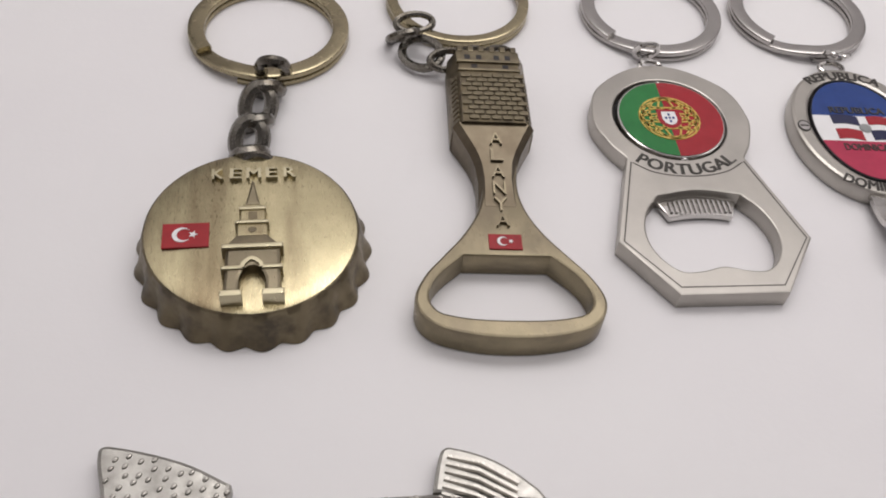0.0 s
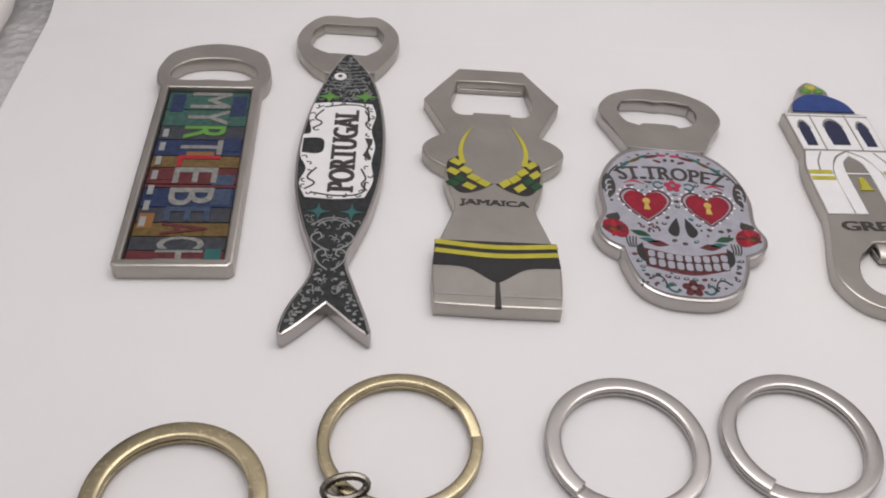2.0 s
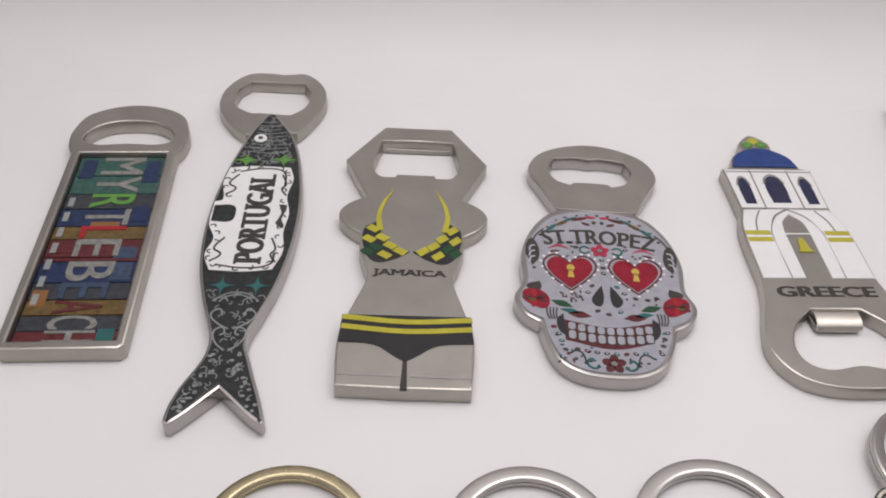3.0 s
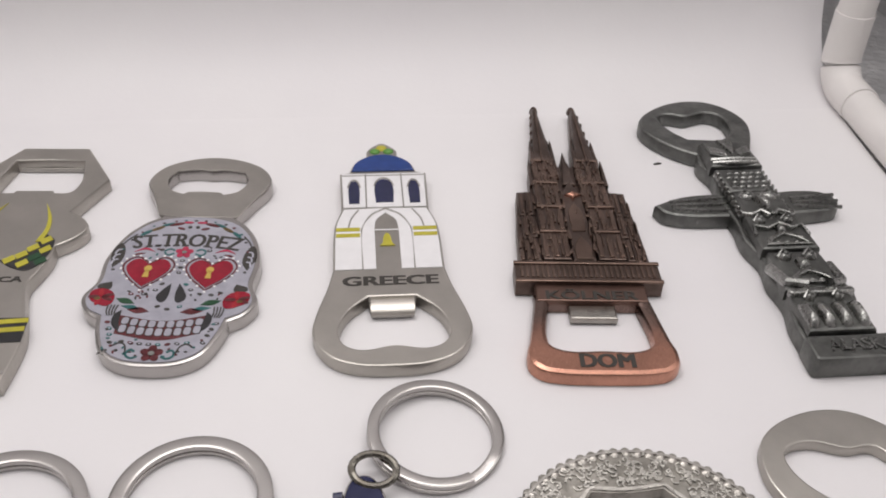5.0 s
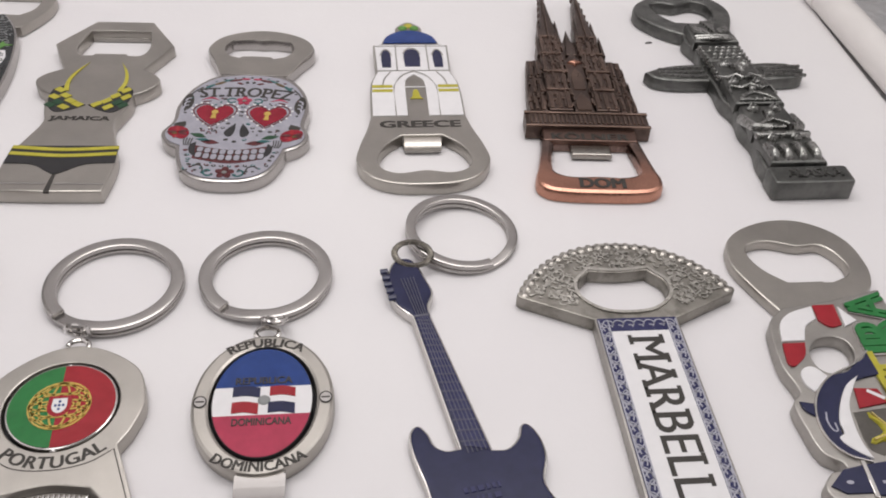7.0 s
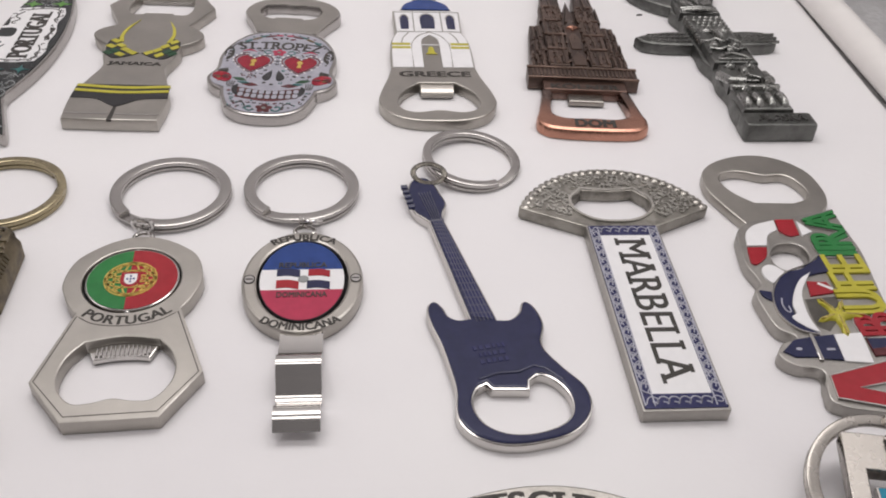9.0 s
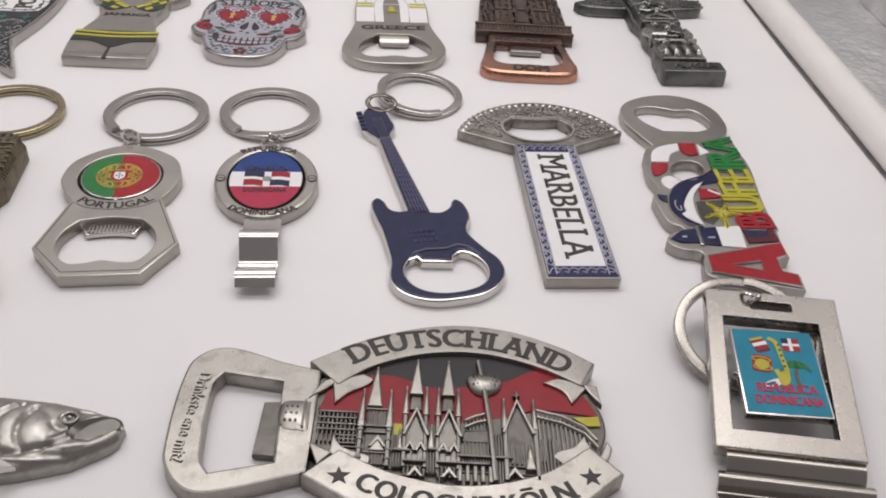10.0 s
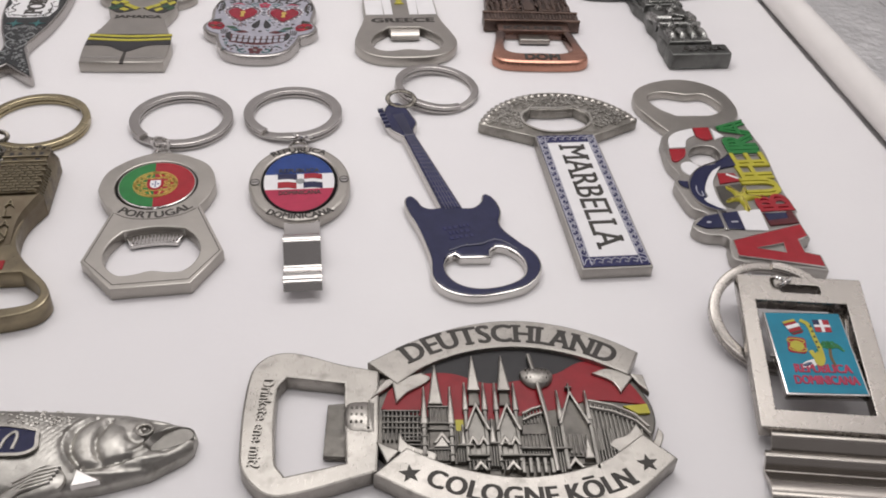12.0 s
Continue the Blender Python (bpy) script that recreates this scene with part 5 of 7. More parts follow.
    for x, y in rim[::2]:
        if x > -5.0 or not 44 < y < 52:
            line = [(0.42 * q * math.cos(q * 1.9), 0.42 * q * math.sin(q * 1.9)) for q in (0.4, 1.0, 1.6, 2.2)]
            curls.append(shift(stroke(line, 0.3, 3.95, 4.05, 3), x, y, 0, random.uniform(0, 360)))
    tagged(part("curly_border", joined(*curls), M_INK, lab), "black curly printed border", "", "", "stuff")
    fine, belly = [], inset(fish, 1.3)
    for i in range(420):
        x, y = random.uniform(-9, 10), random.choice((random.uniform(-6, 24), random.uniform(66, 84)))
        if inside(belly, x, y):
            a, r = random.uniform(0, 360), random.uniform(0.35, 0.75)
            line = [(r * math.cos(radians(q)), r * math.sin(radians(q))) for q in (0, 60, 120, 180)]
            fine.append(shift(stroke(line, 0.17, 3.8, 3.9, 2), x, y, 0, a))
    tagged(part("filigree", joined(*fine), M_GREYLINE, t), "fine grey filigree", "", "", "stuff")
    random.seed(4)
    for i in range(46):
        y = random.uniform(-5.4, 8.0)
        s = random.choice((-1, 1))
        x = 0.5 + s * (random.uniform(1.2, 3.0) + max(0, 4.0 - y) * 0.5)
        part("tail_dot", slab(ell(x, y, 0.3 + 0.2 * random.random(), 0.3, 7), 3.82, 3.96), M_GREYLINE, t)
    return t


def swimsuit_opener():
    """A flat souvenir shape with a swimsuit printed on it."""
    t = thing("swimsuit_opener", 27.5, 202, 9, "satin nickel souvenir opener with a yellow and black swimsuit", "bottle opener", "bottle openers", k=1.032)
    half = [(0.0, 0.0, 1), (12.4, 0.2, 1), (13.0, 8.0), (12.8, 14.0), (10.6, 22.0), (8.8, 29.0), (10.0, 34.0), (11.0, 38.4), (10.9, 42.2, 1), (14.6, 45.4), (16.3, 49.2), (14.6, 52.6), (10.7, 55.4, 1), (16.5, 69.0, 1), (8.2, 83.0, 1), (0, 83.0, 1)]
    hole = smooth(mirror([(0, 64.0), (4.4, 64.0, 1), (4.8, 63.0, 1), (8.4, 63.4), (9.9, 67.6), (9.2, 73.0), (8.4, 77.0, 1), (0, 77.4, 1)]), 5)
    part("body", slab([smooth(mirror(half), 5), hole], 0.2, 3.6, 0.4), M_NICKEL, t, "satin nickel plate")
    part("lip", slab(rect(-7.8, 76.7, 7.8, 79.0), 0.3, 1.4, 0.2), M_SIDE, t)
    part("notch", slab([[(-0.6, -0.1), (0.7, -0.1), (0.35, 9.8), (-0.25, 9.8)]], 3.0, 3.66, 0.05), M_INK, t, "dark groove")
    # thin chrome strips stand for the highlight along the fold's upper edge
    part("fold_line", slab(rect(-12.3, 2.7, -0.9, 3.2), 3.5, 3.68), M_CHROME, t)
    part("fold_line", slab(rect(1.0, 2.7, 12.3, 3.2), 3.5, 3.68), M_CHROME, t)
    part("lettering", shift(lettering("JAMAICA", 14.8, 2.2, 3.55, 3.72, 0.05, True), -0.1, 30.3), M_INK, t, "dark letters")
    for s in (-1, 1):
        cup = part("swimsuit_cup", slab([smooth([(s * 0.3, 37.0, 1), (s * 4.4, 38.6), (s * 8.0, 46.4, 1), (s * 10.4, 44.0), (s * 9.9, 37.4), (s * 7.4, 33.6), (s * 3.4, 34.6)], 4)], 3.5, 3.75, 0.06), M_BLACK, t)
        for q, (x, y) in enumerate(((8.5, 44.0), (6.4, 41.2), (9.2, 40.6), (4.6, 38.7), (7.6, 38.0), (2.4, 37.0), (5.6, 35.7), (9.2, 36.6))):
            part("check", slab([moved([(-1.25, -0.95), (1.35, -0.75), (1.45, 1.05), (-1.15, 0.85)], s * x, y, s * 38)], 3.7, 3.84), M_DKGREEN if q in (4, 7) else M_YELLOW, cup)
        part("strap", slab([smooth([(s * 7.6, 43.6, 1), (s * 8.0, 48.6), (s * 7.0, 53.4), (s * 4.4, 58.6, 1), (s * 6.3, 53.0), (s * 7.0, 48.4), (s * 6.2, 43.6, 1)], 4)], 3.5, 3.78), M_YELLOW, t)
    brief = part("swimsuit_brief", slab([smooth([(-12.6, 18.0, 1), (12.4, 18.4, 1), (12.9, 11.4, 1), (6.0, 10.6), (1.6, 7.4), (0, 6.6), (-1.6, 7.4), (-6.0, 10.4), (-12.8, 10.8, 1)], 4)], 3.5, 3.74), M_BLACK, t)
    for y in (13.9, 16.4):
        part("waist_stripe", slab([smooth([(-12.6, y + 0.3, 1), (0, y - 0.6), (12.7, y + 0.5, 1), (12.5, y + 1.8, 1), (0, y + 0.7), (-12.4, y + 1.6, 1)], 4)], 3.6, 3.84), M_YELLOW, brief)
    return t


def skull_opener():
    t = thing("sugar_skull_opener", 66.2, 212.8, 6.7, "sugar skull opener with red heart eyes on white porcelain print", "bottle opener", "bottle openers", k=1.003)
    half = [(0, 0), (6.0, 0.8), (10.4, 3.8), (12.9, 9.4), (13.8, 13.6, 1), (17.0, 16.0), (18.9, 20.4), (17.2, 25.6), (17.5, 33.4), (15.6, 41.6), (12.2, 47.4), (9.0, 50.0, 1), (12.6, 58.0), (15.5, 65.6), (11.4, 73.2), (0, 76.9)]
    hole = smooth(mirror([(0, 60.8), (4.0, 60.6, 1), (5.0, 59.6, 1), (8.4, 61.4), (10.1, 66.0), (8.6, 70.0, 1), (3.0, 70.9), (0, 70.4)]), 5)
    outer = smooth(mirror(half), 6)
    part("body", slab([outer, moved(hole, -0.6)], 0.2, 3.6, 0.6), M_RING, t, "nickel skull shape with opener loop")
    part("loop_face", slab([smooth(mirror([(0, 50.0, 1), (9.4, 50.4, 1), (12.2, 58.0), (15.0, 65.6), (11.0, 72.8), (0, 76.4)]), 5), moved(hole, -0.6)], 3.4, 3.75, 0.1), M_NICKEL, t, "satin loop")
    face = smooth(mirror([(0, 1.1), (5.7, 1.8), (9.6, 4.5), (11.9, 9.8), (12.9, 14.6, 1), (16.4, 16.8), (17.7, 20.4), (16.0, 25.6), (16.3, 33.2), (14.5, 41.0), (10.4, 47.0), (5.0, 49.4), (0, 49.9)]), 6)
    skin = part("face", slab([face], 3.4, 3.8, 0.1), M_SKULL, t, "white printed skull face")
    part("lettering", shift(arched(lettering("ST.TROPEZ", 25.0, 4.7, 3.78, 3.9, 0.03, True), 60), -0.2, -19.2), M_INK, t, "dark letters")

    def heart(cx, cy, k):
        return moved(smooth([(0, -4.6, 1), (3.4, -1.0), (4.6, 2.2), (2.6, 4.4), (0, 2.6, 1), (-2.6, 4.4), (-4.6, 2.2), (-3.4, -1.0)], 5), cx, cy, 0, k)

    for s in (-1, 1):
        e = part("heart_eye", slab([heart(s * 7.0, 28.8, 1.06)], 3.75, 4.0, 0.1), M_CRIMSON, t, "red heart eye")
        part("outline", stroke(heart(s * 7.0, 28.8, 1.22), 0.4, 3.78, 3.92, 1, True), M_MAROON, e)
        for i, (px, py) in enumerate(heart(s * 7.0, 28.8, 1.34)[::2]):
            part("bead", slab(ell(px, py, 0.32, 0.32, 8), 3.78, 3.95), M_WHITE, e)
        part("keyhole", slab(ell(s * 6.9, 30.0, 0.85, 1.0, 14), 3.98, 4.08), M_GOLD_PRINT, e)
        part("keyhole", slab([(s * 6.9 - 0.7, 27.0), (s * 6.9 + 0.7, 27.0), (s * 6.9 + 0.35, 29.4), (s * 6.9 - 0.35, 29.4)], 3.98, 4.08), M_GOLD_PRINT, e)
        part("nostril", slab([smooth([(0.3 + s * 0.9, 25.2, 1), (0.3 + s * 0.7, 21.4), (0.3 + s * 1.6, 19.0), (0.3 + s * 3.2, 20.4), (0.3 + s * 2.4, 22.8)], 5)], 3.78, 3.92), M_BLACK, t)
        part("cheek_shadow", slab([smooth([(s * 9.0, 16.2, 1), (s * 10.3, 14.6), (s * 10.0, 11.6), (s * 8.0, 9.6, 1), (s * 8.7, 12.8)], 4)], 3.78, 3.92), M_BLACK, t)
        for k in range(4):
            part("cheek_line", stroke([(s * (10.2 + 0.7 * k), 17.8), (s * (10.4 + 0.6 * k), 15.8), (s * (10.2 + 0.5 * k), 14.4)], 0.3, 3.78, 3.9), M_INK, t)
        bloom = part("flower", slab([smooth([(s * 11.6, 19.7), (s * 12.6, 22.0), (s * 14.9, 23.0), (s * 17.0, 22.2), (s * 16.9, 19.6), (s * 15.2, 18.2), (s * 12.6, 17.4)], 4)], 3.76, 3.9), M_CRIMSON, t, "dark red printed flower")
        for k in range(5):
            a = radians(20 + 80 * k)
            part("petal", slab([moved(ell(1.5, 0, 1.3, 0.55, 10), s * 14.6, 20.2, math.degrees(a))], 3.88, 3.95), M_RED if k % 2 else M_MAROON, bloom)
        part("flower_heart", slab(ell(s * 15.2, 19.6, 0.7, 0.45, 10), 3.92, 3.99), M_TAN, bloom)
        part("leaf_shadow", slab([smooth([(s * 13.6, 25.4, 1), (s * 16.4, 23.8), (s * 14.0, 22.6), (s * 13.2, 23.6)], 4)], 3.77, 3.88), M_INK, t)
        for pts, m in (([(7.0, 18.3, 1), (8.6, 19.9), (11.3, 19.9, 1), (9.6, 18.4)], M_DKGREEN), ([(5.4, 16.6, 1), (7.2, 17.8), (9.6, 17.5, 1), (7.2, 16.4)], M_DULLTEAL), ([(3.3, 15.9, 1), (5.4, 17.2), (8.0, 16.4, 1), (5.8, 15.3)], M_MAROON)):
            part("leaf", slab([smooth([(s * p[0], *p[1:]) for p in pts], 4)], 3.78, 3.9), m, t)
        temple = part("temple_ornament", slab([smooth([(s * 13.9, 37.4), (s * 15.4, 39.0), (s * 16.4, 34.6), (s * 15.0, 30.2, 1), (s * 13.5, 33.0)], 4)], 3.77, 3.88), M_INK, t)
        for k in range(3):
            part("curl", stroke([(s * 14.4, 36.8 - 1.8 * k), (s * 15.3, 36.4 - 1.8 * k), (s * 15.6, 34.9 - 1.8 * k)], 0.4, 3.86, 3.93), M_SCROLL, temple)
        part("temple_line", stroke([(s * 12.4, 42.6), (s * 14.0, 40.4), (s * 15.2, 37.4)], 0.35, 3.78, 3.9), M_INK, t)
        part("brow", slab([smooth([(s * 6.8, 36.2, 1), (s * 9.2, 37.6), (s * 11.6, 36.0, 1), (s * 9.2, 36.9)], 4)], 3.78, 3.9), M_PINK, t)
        part("brow", slab([smooth([(s * 8.8, 35.6, 1), (s * 10.4, 35.6), (s * 11.6, 34.6, 1), (s * 10.2, 35.0)], 4)], 3.78, 3.9), M_MAROON, t)
        part("curl", stroke([(s * 2.4, 36.8), (s * 3.6, 37.4), (s * 4.6, 36.4), (s * 3.8, 35.2), (s * 2.4, 35.8)], 0.45, 3.78, 3.9), M_DULLTEAL, t)
        part("chin_curl", stroke([(s * 2.4, 2.6), (s * 3.6, 2.0), (s * 4.8, 3.0), (s * 4.2, 4.4), (s * 3.2, 3.8)], 0.5, 3.78, 3.9), M_DULLTEAL, t)
        part("chin_curl", stroke([(s * 5.0, 3.2), (s * 5.6, 5.6), (s * 6.8, 6.3), (s * 8.2, 5.4)], 0.35, 3.78, 3.9), M_INK, t)
        for x, y, rx, ry, tn, m in ((4.2, 46.8, 1.9, 0.5, -18, M_MAROON), (8.2, 45.0, 1.7, 0.5, -34, M_TAN), (6.2, 46.6, 1.6, 0.4, -26, M_DULLTEAL), (1.6, 47.6, 1.2, 0.4, 0, M_PINK), (10.6, 43.2, 1.6, 0.5, -45, M_DULLTEAL), (2.8, 45.2, 1.0, 0.4, 20, M_MAROON), (0.9, 45.8, 0.5, 0.5, 0, M_INK)):
            part("crown_petal", slab([moved(ell(0, 0, rx, ry, 12), s * x, y, s * tn)], 3.78, 3.9), m, t)
    random.seed(23)
    rim = inset(face if area(face) > 0 else face[::-1], 1.5)
    for i, (x, y) in enumerate(rim[::3]):
        if not 14.0 < y < 26.0:
            part("printed_dot", slab(ell(x, y, random.uniform(0.28, 0.5), random.uniform(0.2, 0.36), 8), 3.78, 3.9), (M_INK, M_DULLTEAL, M_MAROON)[i % 3], t)
    for i in range(46):
        side = random.choice((-1, 1))
        x, y = side * random.uniform(1.2, 10.6), random.choice((random.uniform(3.0, 8.6), random.uniform(33.6, 38.4), random.uniform(18.6, 23.0)))
        if abs(x) > 3.4 and not (18.0 < y < 23.0 and abs(x) < 4.2):
            part("printed_dot", slab([moved(ell(0, 0, random.uniform(0.3, 0.55), 0.24, 8), x, y, random.uniform(0, 180))], 3.78, 3.89), (M_INK, M_MAROON, M_INK, M_DULLTEAL)[i % 4], t)
    for cx, cy, k, m in ((-0.2, 36.2, 0.95, M_PINK), (0.3, 3.4, 1.1, M_MAROON)):
        for i in range(5):
            part("petal", slab([moved(ell(1.2 * k, 0, 1.0 * k, 0.8 * k, 12), cx, cy, 72 * i + 18)], 3.78, 3.95), m, t)
        part("flower_heart", slab(ell(cx, cy, 0.6 * k, 0.55 * k, 10), 3.92, 4.0), M_CREAM, t)
    part("mouth_line", slab([smooth([(-9.0, 14.6, 1), (0.3, 13.0), (9.4, 15.2, 1), (8.8, 9.6, 1), (0.6, 7.2), (-8.8, 9.0, 1)], 5)], 3.77, 3.86), M_MAROON, t, "dark red gums")
    for i in range(9):
        x = -7.4 + 1.92 * i
        dy = 0.016 * x * x
        for y0, y1 in ((11.0, 13.0), (8.5, 10.7)):
            ink = part("tooth_line", slab(rrect(x - 0.9, y0 + dy - 0.12, x + 0.9, y1 + dy + 0.12, 0.6, 3), 3.84, 3.9), M_INK, t)
            part("tooth", slab(rrect(x - 0.72, y0 + dy, x + 0.72, y1 + dy, 0.5, 2), 3.86, 3.97, 0.05), M_SKULL, ink)
    random.seed(9)
    spots = [(-8.5, 21.4), (-5.8, 21.5), (-3.6, 22.9), (-2.6, 25.0), (2.6, 25.0), (4.0, 23.2), (6.2, 21.9), (8.7, 21.7), (10.6, 22.4), (0.3, 16.8), (2.8, 17.7), (-1.9, 17.6), (-10.1, 10.5), (-9.6, 8.7), (-8.9, 6.4), (10.9, 10.9), (10.4, 9.0), (9.9, 6.8), (0, 33.2), (0.1, 30.8), (0.1, 29.0), (-5.4, 37.0), (5.4, 37.0), (11.6, 12.6), (-11.0, 12.4)]
    spots += [(-6.6 + 1.9 * i, 6.9 - 0.9 * math.cos((i - 3.5) / 2.6)) for i in range(8)]
    for x, y in spots:
        drop = part("dot", slab(moved(ell(0, 0, 0.62, 0.4, 10), x, y, random.uniform(-30, 30)), 3.78, 3.89), random.choice((M_INK, M_INK, M_MAROON, M_DULLTEAL)), t)
        if random.random() < 0.55:
            part("dot_centre", slab(ell(x, y, 0.24, 0.17, 8), 3.87, 3.93), M_SCROLL, drop)
    return t


def chapel_opener():
    t = thing("chapel_opener", 115.3, 220.4, 11.8, "white chapel opener with blue dome above a nickel loop", "bottle opener", "bottle openers", k=0.995)
    half = [(0, 0.2), (8.0, 0.9), (13.6, 3.8), (16.9, 10.0), (16.4, 16.0), (14.0, 25.0), (12.8, 31.0, 1), (12.5, 47.4), (10.8, 54.4, 1), (11.2, 70.6, 1), (8.8, 71.2, 1), (7.4, 75.4), (3.9, 79.0, 1), (4.0, 81.4), (2.2, 84.0), (0, 85.4)]
    hole = smooth(mirror([(0, 6.3), (6.6, 5.2), (10.6, 7.0), (11.8, 11.2), (9.8, 17.0), (5.3, 21.7, 1), (0, 21.7, 1)]), 5)
    part("body", slab([smooth(mirror(half), 6), moved(hole, 0.3)], 0.2, 3.5, 0.4), M_NICKEL, t, "satin nickel plate with opener loop")
    lip = part("lip", slab([smooth([(-5.0, 21.9, 1), (-4.4, 18.2), (-3.4, 17.8), (4.0, 17.8), (5.0, 18.2), (5.6, 21.9, 1)], 3)], 0.6, 1.6, 0.2), M_SIDE, t)
    part("lip_edge", bent_strip([(22.2, 2.2), (21.2, 2.7), (19.6, 2.7), (18.2, 2.2), (17.7, 1.4)], -4.5, 5.1, 0.7), M_LIP, lip, "bright polished lip")
    part("lettering", shift(lettering("GREECE", 21.2, 3.1, 3.45, 3.6, 0.06), 0.2, 27.0), M_INK, t, "dark letters")
    part("dome", slab([smooth([(-8.2, 71.4, 1), (8.2, 71.4, 1), (6.9, 75.4), (3.4, 78.4), (0, 79.2), (-3.4, 78.4), (-6.9, 75.4)], 5)], 3.3, 3.9, 0.25), M_BLUE, t, "blue enamel dome")
    for x, y, r in ((-1.8, 81.0, 1.5), (1.8, 81.0, 1.5), (0, 82.6, 1.6)):
        part("cross_knob", dome(ell(x, y, r, r * 0.9, 14), 3.3, 0.9), M_YELLOW if y > 82 else M_LEAF, t, "greenish yellow enamel knob")
    part("upper_wall", slab([[(-10.3, 55.2), (10.3, 55.2), (10.7, 70.2), (-10.7, 70.2)]], 3.3, 3.75, 0.12), M_WHITE, t)
    for x, w, h, y in ((-7.6, 1.3, 10.0, 56.6), (0, 2.2, 10.4, 57.0), (7.6, 1.3, 10.0, 56.6)):
        win = part("window", slab([smooth([(x - w, y, 1), (x + w, y, 1), (x + w, y + h * 0.75), (x, y + h), (x - w, y + h * 0.75)], 4)], 3.7, 3.85), M_NAVY, t, "dark blue arched window")
        part("arch", stroke([(x - w - 0.3, y + h * 0.7), (x - w * 0.7, y + h * 0.95), (x, y + h + 0.5), (x + w * 0.7, y + h * 0.95), (x + w + 0.3, y + h * 0.7)], 0.4, 3.72, 3.9), M_SIDE, win)
    for x in (-4.6, 4.6):
        part("seam", slab(rect(x - 0.17, 55.0, x + 0.17, 69.8), 3.72, 3.83), M_SIDE, t)
    part("seam", slab(rect(-10.6, 69.0, 10.6, 69.35), 3.72, 3.84), M_SIDE, t)
    for s in (-1, 1):
        part("lower_wall", slab([smooth([(s * 6.1, 31.0, 1), (s * 12.3, 31.0, 1), (s * 12.0, 47.6), (s * 10.2, 54.4, 1), (s * 0.5, 54.6, 1), (s * 3.8, 52.0), (s * 6.15, 46.2, 1)], 4)], 3.3, 3.75, 0.1), M_WHITE, t)
        for y in (43.0, 45.3):
            part("stripe", slab([(s * 6.4, y), (s * 12.1, y), (s * 12.1, y + 1.4), (s * 6.4, y + 1.4)], 3.72, 3.84), M_YELLOW, t)
        part("seam", stroke([(s * 9.1, 46.8), (s * 8.4, 50.4), (s * 6.6, 54.0)], 0.35, 3.72, 3.84), M_SIDE, t)
        part("porch_wall", slab([smooth([(s * 2.9, 31.0, 1), (s * 5.8, 31.0, 1), (s * 5.8, 46.0), (s * 3.4, 51.6), (0, 54.2, 1), (0, 52.8, 1), (s * 2.3, 50.0), (s * 2.9, 46.4, 1)], 5)], 3.3, 3.75, 0.08), M_WHITE, t)
    part("seam", slab(rect(-2.9, 45.6, 2.9, 46.0), 3.5, 3.7), M_WHITE, t)
    part("bell", slab([smooth([(-1.8, 39.6, 1), (1.8, 39.6, 1), (1.1, 40.8), (0.9, 42.8), (0, 44.4), (-0.9, 42.8), (-1.1, 40.8)], 4)], 3.45, 3.8, 0.1), M_YELLOW, t, "yellow enamel bell")
    return t


